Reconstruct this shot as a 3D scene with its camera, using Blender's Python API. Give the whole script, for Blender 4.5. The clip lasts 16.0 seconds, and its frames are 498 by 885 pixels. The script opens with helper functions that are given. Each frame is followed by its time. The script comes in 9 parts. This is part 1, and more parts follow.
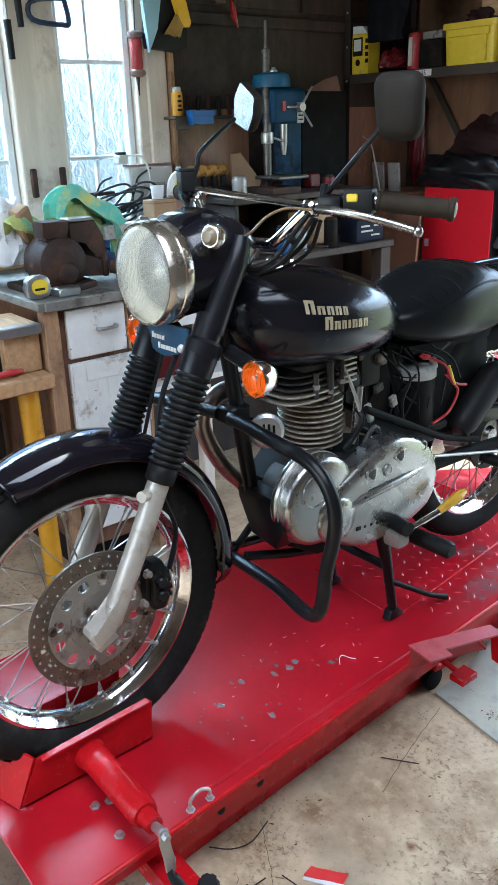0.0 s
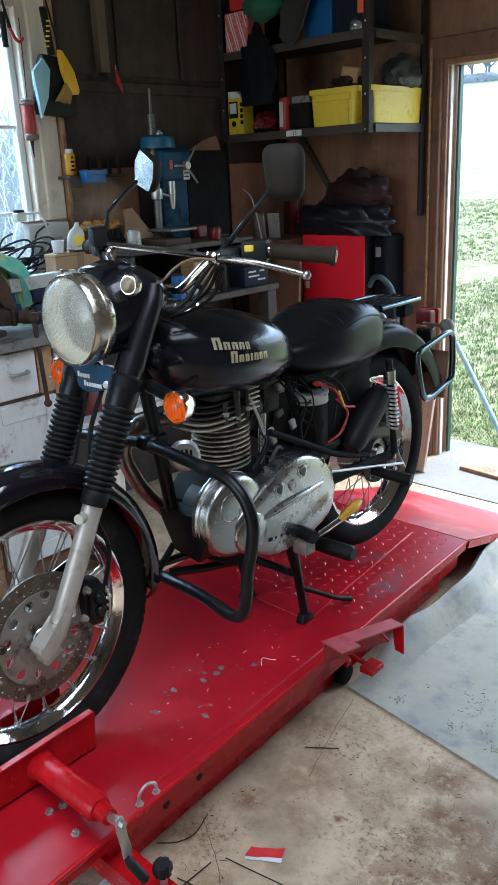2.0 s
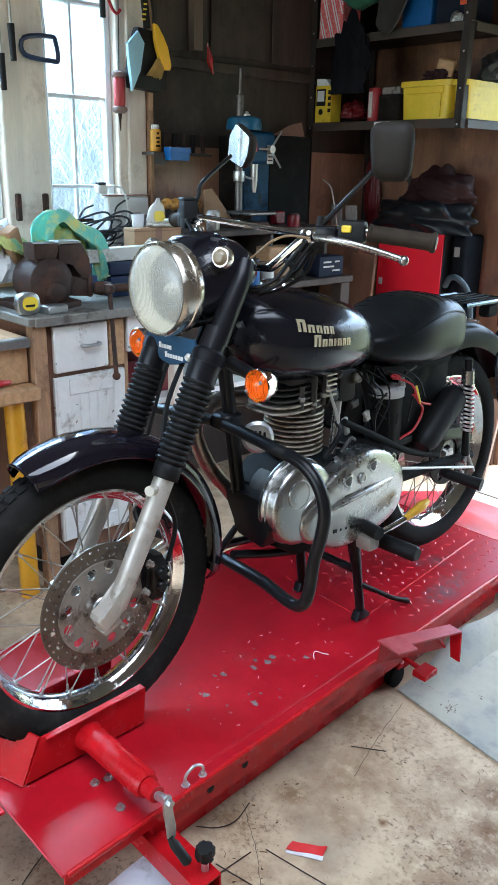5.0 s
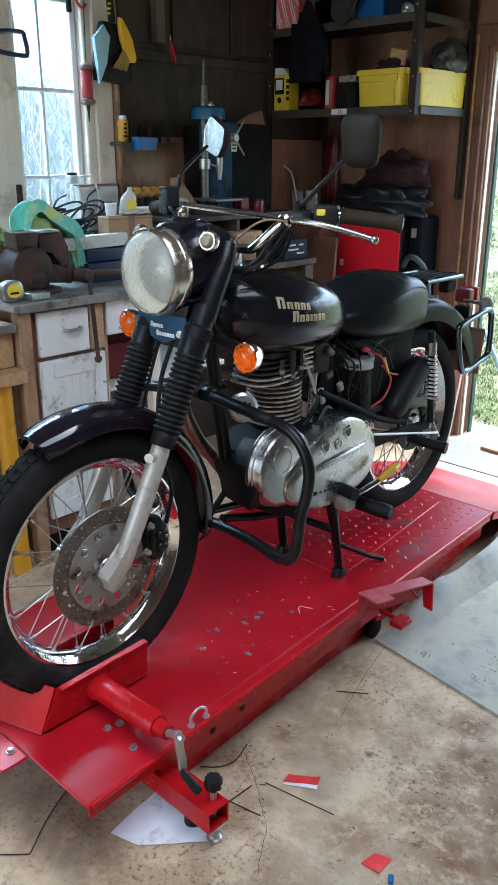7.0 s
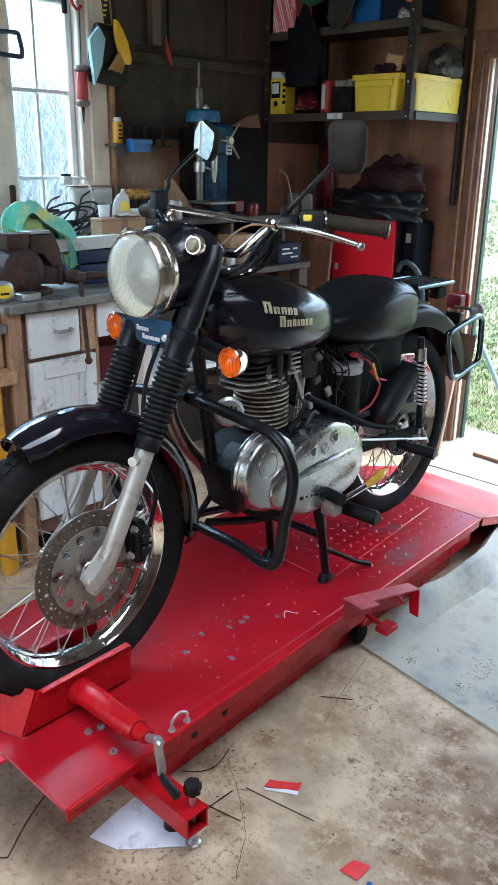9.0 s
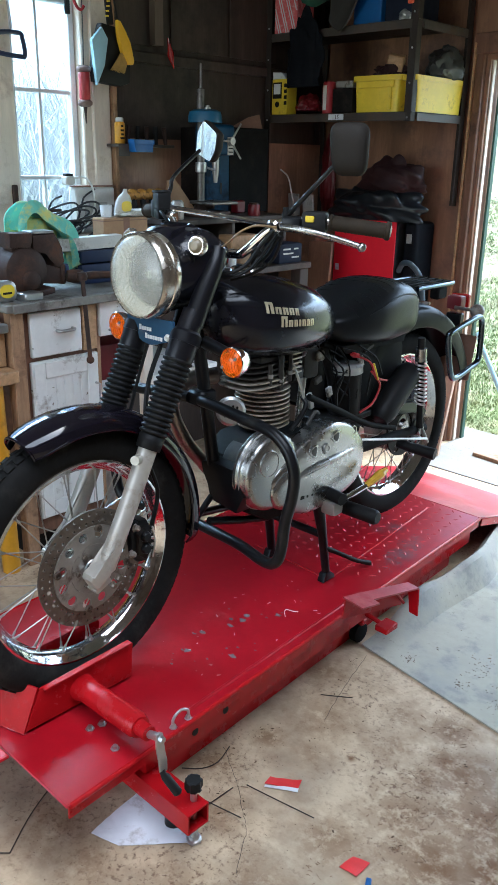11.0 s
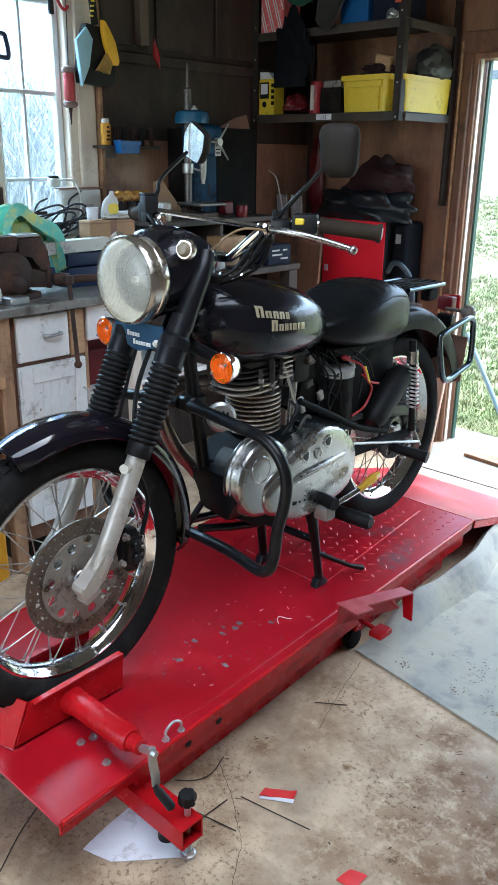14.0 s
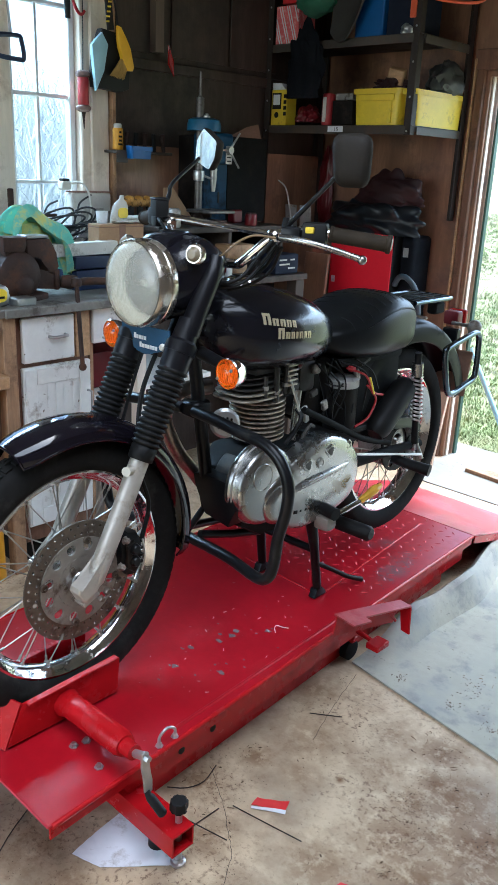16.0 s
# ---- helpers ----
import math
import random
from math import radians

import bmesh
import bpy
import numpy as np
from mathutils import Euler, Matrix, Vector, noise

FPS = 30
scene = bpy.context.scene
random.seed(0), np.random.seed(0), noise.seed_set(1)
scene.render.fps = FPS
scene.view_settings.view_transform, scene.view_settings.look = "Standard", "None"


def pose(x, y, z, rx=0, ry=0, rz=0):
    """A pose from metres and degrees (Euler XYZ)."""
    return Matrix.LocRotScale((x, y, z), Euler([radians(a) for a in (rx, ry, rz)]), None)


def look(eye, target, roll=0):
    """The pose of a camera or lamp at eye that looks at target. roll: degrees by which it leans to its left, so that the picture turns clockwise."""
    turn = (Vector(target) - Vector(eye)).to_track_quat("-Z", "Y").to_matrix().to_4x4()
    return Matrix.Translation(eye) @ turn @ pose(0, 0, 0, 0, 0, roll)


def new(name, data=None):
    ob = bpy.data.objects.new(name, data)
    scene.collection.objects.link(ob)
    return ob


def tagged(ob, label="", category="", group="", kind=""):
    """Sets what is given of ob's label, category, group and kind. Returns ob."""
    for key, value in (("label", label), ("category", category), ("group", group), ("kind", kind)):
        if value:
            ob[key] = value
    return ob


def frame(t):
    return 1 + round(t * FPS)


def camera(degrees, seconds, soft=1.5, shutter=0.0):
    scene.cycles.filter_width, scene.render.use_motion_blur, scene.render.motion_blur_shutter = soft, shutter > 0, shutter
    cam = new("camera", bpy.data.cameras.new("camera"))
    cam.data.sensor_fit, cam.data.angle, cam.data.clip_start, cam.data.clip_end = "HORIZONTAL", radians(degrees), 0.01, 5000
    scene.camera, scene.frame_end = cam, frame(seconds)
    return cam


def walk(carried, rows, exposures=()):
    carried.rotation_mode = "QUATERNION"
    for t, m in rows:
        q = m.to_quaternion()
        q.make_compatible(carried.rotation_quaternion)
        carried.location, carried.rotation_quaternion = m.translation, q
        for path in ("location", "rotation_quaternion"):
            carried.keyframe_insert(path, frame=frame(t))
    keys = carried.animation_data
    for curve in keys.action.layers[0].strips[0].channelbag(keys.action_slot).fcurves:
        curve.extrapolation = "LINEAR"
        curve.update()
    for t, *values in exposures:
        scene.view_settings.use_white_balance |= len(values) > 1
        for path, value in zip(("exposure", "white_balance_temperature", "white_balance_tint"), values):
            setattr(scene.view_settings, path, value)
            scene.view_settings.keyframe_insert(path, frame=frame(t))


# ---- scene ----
cam = camera(34.4, 16.0)
PATH = [
    (0, (1.304, -0.571, 1.428), (-0.16, 0.578, 0.698), -1.8),
    (0.5, (1.372, -0.69, 1.462), (-0.025, 0.545, 0.74), -3.3),
    (1, (1.414, -0.721, 1.46), (0.064, 0.577, 0.759), -3.4),
    (1.5, (1.43, -0.734, 1.456), (0.119, 0.621, 0.788), -2.8),
    (2, (1.423, -0.752, 1.455), (0.116, 0.621, 0.819), -2.7),
    (2.5, (1.416, -0.771, 1.443), (0.107, 0.602, 0.809), -2.1),
    (3, (1.42, -0.792, 1.443), (0.101, 0.568, 0.804), -0.4),
    (3.5, (1.413, -0.787, 1.444), (0.085, 0.566, 0.805), -0.2),
    (4, (1.397, -0.796, 1.44), (0.064, 0.555, 0.811), -0.1),
    (4.5, (1.367, -0.795, 1.431), (0.013, 0.534, 0.8), 0.7),
    (4.7, (1.347, -0.773, 1.416), (-0.036, 0.523, 0.78), 1.4),
    (6.8, (1.418, -0.937, 1.432), (0.107, 0.411, 0.749), -0.2),
    (7, (1.419, -0.94, 1.425), (0.116, 0.42, 0.751), 0.2),
    (7.5, (1.424, -0.957, 1.431), (0.122, 0.405, 0.762), 1.2),
    (8, (1.422, -0.933, 1.432), (0.118, 0.429, 0.764), 1.5),
    (8.5, (1.435, -0.926, 1.435), (0.132, 0.435, 0.766), 0.9),
    (9, (1.44, -0.914, 1.431), (0.138, 0.449, 0.761), 0.9),
    (11.5, (1.445, -0.928, 1.435), (0.146, 0.436, 0.764), 1.3),
    (12, (1.437, -0.921, 1.427), (0.137, 0.443, 0.757), 1.6),
    (12.5, (1.436, -0.908, 1.433), (0.143, 0.462, 0.76), 1.2),
    (13, (1.429, -0.911, 1.431), (0.14, 0.464, 0.76), 1.0),
    (13.5, (1.423, -0.9, 1.437), (0.135, 0.473, 0.763), 1.0),
    (14, (1.419, -0.904, 1.439), (0.137, 0.477, 0.768), 0.8),
    (14.5, (1.41, -0.918, 1.435), (0.126, 0.467, 0.777), 2.0),
    (15, (1.411, -0.916, 1.433), (0.124, 0.47, 0.784), 2.7),
    (15.5, (1.416, -0.911, 1.433), (0.128, 0.474, 0.783), 2.7),
    (16, (1.413, -0.908, 1.431), (0.125, 0.478, 0.783), 2.6),
]
# the camera opens and closes a little as it turns towards the doorway
EXPOSURE = [(0.0, 2.53), (0.5, 2.51), (1.0, 2.41), (1.5, 2.09), (2.5, 2.09), (3.0, 2.21), (3.5, 2.31), (4.0, 2.33), (4.5, 2.61), (4.7, 2.61), (6.8, 2.21), (7.0, 2.21), (7.5, 2.27), (8.0, 2.32), (9.0, 2.34), (11.5, 2.27), (12.5, 2.34), (13.5, 2.35), (16.0, 2.31)]
walk(cam, [(t, look(eye, target, roll)) for t, eye, target, roll in PATH], [(t, stops, 5280, 5) for t, stops in EXPOSURE])


# ---------- world, sun, exposure ----------
world = bpy.data.worlds.new("sky")
scene.world = world
world.use_nodes = True
wn = world.node_tree
sky = wn.nodes.new("ShaderNodeTexSky")
sky.sky_type, sky.sun_disc = "NISHITA", False
sky.sun_elevation, sky.sun_rotation = radians(59), radians(18.4)
sky.dust_density, sky.ozone_density = 4.0, 1.0
wn.nodes["Background"].inputs[1].default_value = 0.15
wn.links.new(sky.outputs[0], wn.nodes["Background"].inputs[0])

sun = new("sun", bpy.data.lights.new("sun", "SUN"))
sun.data.energy, sun.data.angle, sun.data.color = 1.3, radians(14), (1.0, 0.98, 0.95)
sun.matrix_world = look((2.0, 8.0, 10.5), (0, 2.0, 0))


def area_lamp(name, eye, target, w, h, energy, color):
    """A rectangular lamp: sky light through an opening, or an added fill."""
    ob = new(name, bpy.data.lights.new(name, "AREA"))
    ob.data.shape, ob.data.size, ob.data.size_y = "RECTANGLE", w, h
    ob.data.energy, ob.data.color = energy, color
    ob.matrix_world = look(eye, target)
    return ob


area_lamp("sky_light_window", (-2.5, 0.5, 2.85), (-0.2, 0.45, 0.7), 2.4, 1.4, 45, (0.70, 0.89, 1.0))
area_lamp("sky_light_doorway", (0.6, 4.2, 2.9), (0.3, 1.6, 0.2), 3.6, 2.2, 24, (0.76, 0.95, 0.98))
# Added warm fill from above; no rooflight is known here.
area_lamp("sky_light_rooflight", (0.95, -0.35, 2.52), (0.95, -0.35, 0), 1.3, 1.7, 7.4, (1.0, 0.90, 0.76))
# Added warm fill from the front, through an unseen, invented opening.
area_lamp("sky_light_front_door", (-0.1, -3.3, 1.75), (-0.1, 0.3, 1.0), 2.2, 1.7, 11.5, (1.0, 0.90, 0.76))



# ---------- mesh helpers ----------
def mesh_object(name, bm, material, angle=38):
    me = bpy.data.meshes.new(name)
    bmesh.ops.recalc_face_normals(bm, faces=bm.faces)
    bm.to_mesh(me)
    bm.free()
    if material:
        me.materials.append(material)
    for p in me.polygons:
        p.use_smooth = True
    me.set_sharp_from_angle(angle=radians(angle))
    return me


def base(ob):
    p = Vector((0, 0, 0))
    while ob is not None:
        p += ob.location
        ob = ob.parent
    return p


def part(name, bm, material, parent, label="", angle=38, kind=""):
    """One mesh, given in world places of the upright thing, as a child of a thing or a part."""
    bmesh.ops.translate(bm, verts=bm.verts, vec=-base(parent))
    ob = new(name, mesh_object(name, bm, material, angle))
    ob.parent = parent
    return tagged(ob, label=label, kind=kind)


def thing(name, loc, label, category, group="", kind=""):
    ob = new(name)
    ob.location = loc
    ob.empty_display_size = 0.05
    return tagged(ob, label, category, group, kind)


def solid(name, bm, material, label, category="", group="", kind="", loc=None, angle=38):
    """A thing that is one mesh, its origin at loc."""
    if loc is not None:
        bmesh.ops.translate(bm, verts=bm.verts, vec=-Vector(loc))
    ob = new(name, mesh_object(name, bm, material, angle))
    if loc is not None:
        ob.location = loc
    return tagged(ob, label, category, group, kind)


def box(bm, c, s, bevel=0.0, rot=None, seg=1):
    m = Matrix.Translation(c) @ (rot.to_4x4() if rot else Matrix()) @ Matrix.Diagonal((s[0], s[1], s[2], 1))
    vs = bmesh.ops.create_cube(bm, size=1.0, matrix=m)["verts"]
    if bevel:
        es = list({e for v in vs for e in v.link_edges})
        bmesh.ops.bevel(bm, geom=es, offset=bevel, segments=seg, profile=0.6, affect="EDGES")
    return bm


def B(c, s, bevel=0.0, rot=None, seg=1):
    return box(bmesh.new(), c, s, bevel, rot, seg)


def span(x0, x1, y0, y1, z0, z1, bevel=0.0, seg=1):
    return B(((x0 + x1) / 2, (y0 + y1) / 2, (z0 + z1) / 2), (abs(x1 - x0), abs(y1 - y0), abs(z1 - z0)), bevel, None, seg)


def smooth_path(pts, n=6, closed=False):
    pts = [Vector(p) for p in pts]
    out = []
    k = len(pts)
    for i in range(k if closed else k - 1):
        if closed:
            p0, p1, p2, p3 = pts[i - 1], pts[i], pts[(i + 1) % k], pts[(i + 2) % k]
        else:
            p1, p2 = pts[i], pts[i + 1]
            p0 = pts[i - 1] if i else p1 * 2 - p2
            p3 = pts[i + 2] if i + 2 < k else p2 * 2 - p1
        for j in range(n):
            t = j / n
            out.append(0.5 * ((2 * p1) + (p2 - p0) * t + (2 * p0 - 5 * p1 + 4 * p2 - p3) * t * t + (3 * p1 - p0 - 3 * p2 + p3) * t ** 3))
    if not closed:
        out.append(pts[-1])
    return out


def tube(bm, pts, r, seg=10, closed=False, smooth=0, cap=True):
    """Sweeps a round section along a line; r is a radius, or one for each point."""
    if smooth:
        rs = None
        if not isinstance(r, (int, float)):
            rs = np.interp(np.linspace(0, len(r) - 1, (len(pts) - 1) * smooth + 1), range(len(r)), r)
        pts = smooth_path(pts, smooth, closed)
        r = r if rs is None else list(rs)
    pts = [Vector(p) for p in pts]
    n = len(pts)
    rings = []
    up = None
    for i, p in enumerate(pts):
        if closed:
            d = pts[(i + 1) % n] - pts[i - 1]
        else:
            d = pts[min(i + 1, n - 1)] - pts[max(i - 1, 0)]
        d.normalize()
        if up is None:
            up = d.orthogonal().normalized()
        up = (up - d * up.dot(d))
        if up.length < 1e-6:
            up = d.orthogonal()
        up.normalize()
        side = d.cross(up)
        rr = r if isinstance(r, (int, float)) else r[i]
        rings.append([bm.verts.new(p + (up * math.cos(a) + side * math.sin(a)) * rr) for a in (2 * math.pi * k / seg for k in range(seg))])
    for i in range(n if closed else n - 1):
        a, b = rings[i], rings[(i + 1) % n]
        off = 0
        if closed and i == n - 1:
            off = min(range(seg), key=lambda o: (a[0].co - b[o].co).length)
        for k in range(seg):
            bm.faces.new((a[k], a[(k + 1) % seg], b[(k + 1 + off) % seg], b[(k + off) % seg]))
    if cap and not closed:
        bm.faces.new(rings[0][::-1])
        bm.faces.new(rings[-1])
    return bm


def T(pts, r, seg=10, closed=False, smooth=0):
    return tube(bmesh.new(), pts, r, seg, closed, smooth)


def frame_to(origin, axis, up=(0, 0, 1)):
    """A matrix whose z runs along axis, at origin."""
    z = Vector(axis).normalized()
    u = Vector(up)
    if abs(z.dot(u)) > 0.98:
        u = Vector((0, 1, 0))
    x = u.cross(z).normalized()
    y = z.cross(x)
    m = Matrix((x, y, z)).transposed().to_4x4()
    m.translation = origin
    return m


def lathe(bm, prof, origin, axis, seg=32, closed=False):
    """Turns a profile of (radius, height) about an axis."""
    m = frame_to(origin, axis)
    rings = []
    for r, h in prof:
        if r < 1e-5:
            rings.append([bm.verts.new(m @ Vector((0, 0, h)))])
        else:
            rings.append([bm.verts.new(m @ Vector((r * math.cos(a), r * math.sin(a), h))) for a in (2 * math.pi * k / seg for k in range(seg))])
    pairs = list(zip(rings[:-1], rings[1:]))
    if closed:
        pairs.append((rings[-1], rings[0]))
    for a, b in pairs:
        if len(a) == 1 and len(b) == 1:
            continue
        for k in range(seg):
            j = (k + 1) % seg
            if len(a) == 1:
                bm.faces.new((a[0], b[j], b[k]))
            elif len(b) == 1:
                bm.faces.new((a[k], a[j], b[0]))
            else:
                bm.faces.new((a[k], a[j], b[j], b[k]))
    return bm


def L(prof, origin, axis, seg=32, closed=False):
    return lathe(bmesh.new(), prof, origin, axis, seg, closed)


def prism(bm, outline, m, depth, bevel=0.0, seg=2):
    """Extrudes an outline in the plane of m along its z by depth."""
    a = [bm.verts.new(m @ Vector((x, y, 0))) for x, y in outline]
    b = [bm.verts.new(m @ Vector((x, y, depth))) for x, y in outline]
    n = len(a)
    fs = [bm.faces.new(a[::-1]), bm.faces.new(b)]
    for k in range(n):
        fs.append(bm.faces.new((a[k], a[(k + 1) % n], b[(k + 1) % n], b[k])))
    if bevel:
        es = list({e for f in fs[:2] for e in f.edges})
        bmesh.ops.bevel(bm, geom=es, offset=bevel, segments=seg, profile=0.6, affect="EDGES")
    return bm


# a plane seen from +x: across = y, up = z, out = x
def side_plane(x):
    m = Matrix(((0, 0, 1), (1, 0, 0), (0, 1, 0))).to_4x4()
    m.translation = (x, 0, 0)
    return m


# a plane seen from -y: across = x, up = z, out = -y
def face_plane(y):
    m = Matrix(((1, 0, 0), (0, 0, -1), (0, 1, 0))).to_4x4()
    m.translation = (0, y, 0)
    return m


def flat_plane(z):
    m = Matrix()
    m.translation = (0, 0, z)
    return m


def loft(bm, rings, cap=True, closed=False):
    vs = [[bm.verts.new(p) for p in r] for r in rings]
    n = len(vs[0])
    pairs = list(zip(vs[:-1], vs[1:]))
    if closed:
        pairs.append((vs[-1], vs[0]))
    for a, b in pairs:
        for k in range(n):
            bm.faces.new((a[k], a[(k + 1) % n], b[(k + 1) % n], b[k]))
    if cap and not closed:
        bm.faces.new(vs[0][::-1])
        bm.faces.new(vs[-1])
    return bm


def oval(cx, cz, w, h, n=24, p=2.0):
    """A superellipse outline: half width w, half height h."""
    out = []
    for k in range(n):
        a = 2 * math.pi * k / n
        c, s = math.cos(a), math.sin(a)
        out.append((cx + w * math.copysign(abs(c) ** (2 / p), c), cz + h * math.copysign(abs(s) ** (2 / p), s)))
    return out


def ball(bm, c, s, seg=16, rings=10):
    m = Matrix.Translation(c) @ Matrix.Diagonal((s[0], s[1], s[2], 1))
    bmesh.ops.create_uvsphere(bm, u_segments=seg, v_segments=rings, radius=1.0, matrix=m)
    return bm


def drape(c, s, seed, rough=0.25, n=5, flat=False):
    """A crumpled heap of cloth: a ball pulled about by noise."""
    bm = bmesh.new()
    bmesh.ops.create_icosphere(bm, subdivisions=n, radius=1.0)
    for v in bm.verts:
        d = v.co.normalized()
        k = 1 + rough * noise.noise(d * 1.7 + Vector((seed, 0, 0))) + rough * 0.5 * noise.noise(d * 4.3 + Vector((0, seed, 0)))
        k += rough * 0.30 * abs(noise.noise(Vector((d.x * 5.0, d.y * 5.0, d.z * 2.2)) + Vector((0, 0, seed))))
        p = d * k
        v.co = Vector((c[0] + p.x * s[0], c[1] + p.y * s[1], c[2] + max(p.z, -0.5 if flat else -9) * s[2]))
    return bm


def heap(c, s, seed):
    """A jacket thrown down in a heap: a low mound with soft creases and a drooping skirt."""
    bm = bmesh.new()
    bmesh.ops.create_icosphere(bm, subdivisions=5, radius=1.0)
    for v in bm.verts:
        d = v.co.normalized()
        q = Vector((d.x * 1.1, d.y * 1.2, d.z * 1.8 + d.x * 1.0))
        crease = abs(noise.noise(q * 1.3 + Vector((seed, 0, 0))))
        k = 0.92 + 0.30 * noise.noise(d * 1.1 + Vector((0, seed, 0))) + 0.22 * (crease * crease * 3 - 0.1) + 0.025 * noise.noise(d * 5 + Vector((seed, seed, 0)))
        droop = -0.30 * max(0.0, abs(d.x) - 0.55) ** 1.5
        v.co = Vector((c[0] + d.x * k * s[0], c[1] + d.y * k * s[1], c[2] + max(d.z * k + droop, -0.55) * s[2]))
    return bm


def sheet(corners, n=14, thick=0.004, bump=0.02, seed=0.0, freq=3.0):
    """A sheet over four corners, bent by noise, with thickness."""
    a, b, c, d = [Vector(p) for p in corners]
    nor = (b - a).cross(d - a).normalized()
    bm = bmesh.new()
    g = []
    for side in (0, 1):
        rows = []
        for i in range(n + 1):
            row = []
            for j in range(n + 1):
                u, w = i / n, j / n
                p = (a * (1 - u) + b * u) * (1 - w) + (d * (1 - u) + c * u) * w
                q = p + nor * (bump * noise.noise(p * freq + Vector((seed, seed, 0))) + side * thick)
                row.append(bm.verts.new(q))
            rows.append(row)
        g.append(rows)
    for side in (0, 1):
        for i in range(n):
            for j in range(n):
                bm.faces.new((g[side][i][j], g[side][i + 1][j], g[side][i + 1][j + 1], g[side][i][j + 1]))
    for i in range(n):
        for e in (0, n):
            bm.faces.new((g[0][i][e], g[0][i + 1][e], g[1][i + 1][e], g[1][i][e]))
            bm.faces.new((g[0][e][i], g[0][e][i + 1], g[1][e][i + 1], g[1][e][i]))
    return bm


# ---------- materials ----------
def mat(name, color, rough=0.5, metal=0.0, vary=0.15, scale=6.0, bump=0.0, bump_scale=60.0, dirt=None, dirt_amount=0.0, dirt_scale=4.0,
        coat=0.0, grain=None, speck=None, speck_scale=60.0, speck_amount=0.0, patchy=0.0, stain=None, stain_scale=1.2, spec=0.5, soft=0.0):
    """A worn surface: base colour varied at two scales, dirt patches, specks, fine relief."""
    m = bpy.data.materials.new(name)
    m.use_nodes = True
    nt = m.node_tree
    n, l = nt.nodes, nt.links
    bsdf = n["Principled BSDF"]
    bsdf.inputs["Metallic"].default_value = metal
    bsdf.inputs["Coat Weight"].default_value = coat
    bsdf.inputs["Specular IOR Level"].default_value = spec
    bsdf.inputs["Coat Roughness"].default_value = 0.08
    co = n.new("ShaderNodeTexCoord")
    src = co.outputs["Object"]
    if grain:
        mp = n.new("ShaderNodeMapping")
        mp.inputs["Scale"].default_value = grain
        l.new(src, mp.inputs["Vector"])
        gsrc = mp.outputs["Vector"]
    else:
        gsrc = src

    def noise_tex(vec, s, detail=4.0, r=0.6):
        t = n.new("ShaderNodeTexNoise")
        t.inputs["Scale"].default_value = s
        t.inputs["Detail"].default_value = detail
        t.inputs["Roughness"].default_value = r
        l.new(vec, t.inputs["Vector"])
        return t.outputs["Fac"]

    def mix(fac, a, b, mode="MIX"):
        x = n.new("ShaderNodeMix")
        x.data_type, x.blend_type = "RGBA", mode
        for sock, val in ((x.inputs[0], fac), (x.inputs[6], a), (x.inputs[7], b)):
            if isinstance(val, (int, float)):
                sock.default_value = val
            elif isinstance(val, tuple):
                sock.default_value = (*val, 1)
            else:
                l.new(val, sock)
        return x.outputs[2]

    def ramp(fac, lo, hi):
        r = n.new("ShaderNodeMapRange")
        r.inputs[1].default_value, r.inputs[2].default_value = lo, hi
        l.new(fac, r.inputs[0])
        return r.outputs[0]

    dark = tuple(c * (1 - vary) for c in color)
    light = tuple(min(1, c * (1 + vary)) for c in color)
    big = noise_tex(gsrc, scale)
    fine = noise_tex(gsrc, scale * 9, 3)
    c = mix(ramp(big, 0.3, 0.7), dark, light)
    c = mix(ramp(fine, 0.35, 0.65), c, mix(0.5, c, dark))
    rough_out = None
    if stain:
        c = mix(ramp(noise_tex(src, stain_scale, 5, 0.6), 0.46, 0.66), c, stain)
    if dirt_amount:
        d = ramp(noise_tex(src, dirt_scale, 6, 0.7), 0.62 - dirt_amount * 0.3 - soft * 0.3, 0.72 - dirt_amount * 0.2 + soft)
        c = mix(d, c, dirt)
        rough_out = n.new("ShaderNodeMapRange")
        rough_out.inputs[3].default_value, rough_out.inputs[4].default_value = rough, min(1, rough + 0.3)
        l.new(d, rough_out.inputs[0])
    if speck_amount:
        s = ramp(noise_tex(src, speck_scale, 4 if patchy else 2, 0.65 if patchy else 0.5), 0.72 - speck_amount * 0.2, 0.74 - speck_amount * 0.2 + soft)
        if patchy:
            k = n.new("ShaderNodeMath")
            k.operation = "MULTIPLY"
            l.new(s, k.inputs[0])
            l.new(ramp(noise_tex(src, patchy, 3, 0.6), 0.42, 0.62), k.inputs[1])
            s = k.outputs[0]
        c = mix(s, c, speck)
    l.new(c, bsdf.inputs["Base Color"])
    if rough_out:
        l.new(rough_out.outputs[0], bsdf.inputs["Roughness"])
    else:
        rr = n.new("ShaderNodeMapRange")
        rr.inputs[3].default_value, rr.inputs[4].default_value = max(0.02, rough * 0.8), min(1, rough * 1.25)
        l.new(noise_tex(src, scale * 3, 5), rr.inputs[0])
        l.new(rr.outputs[0], bsdf.inputs["Roughness"])
    if bump:
        b = n.new("ShaderNodeBump")
        b.inputs["Strength"].default_value = min(1, bump)
        b.inputs["Distance"].default_value = 0.004
        l.new(noise_tex(gsrc, bump_scale, 5), b.inputs["Height"])
        l.new(b.outputs["Normal"], bsdf.inputs["Normal"])
    return m


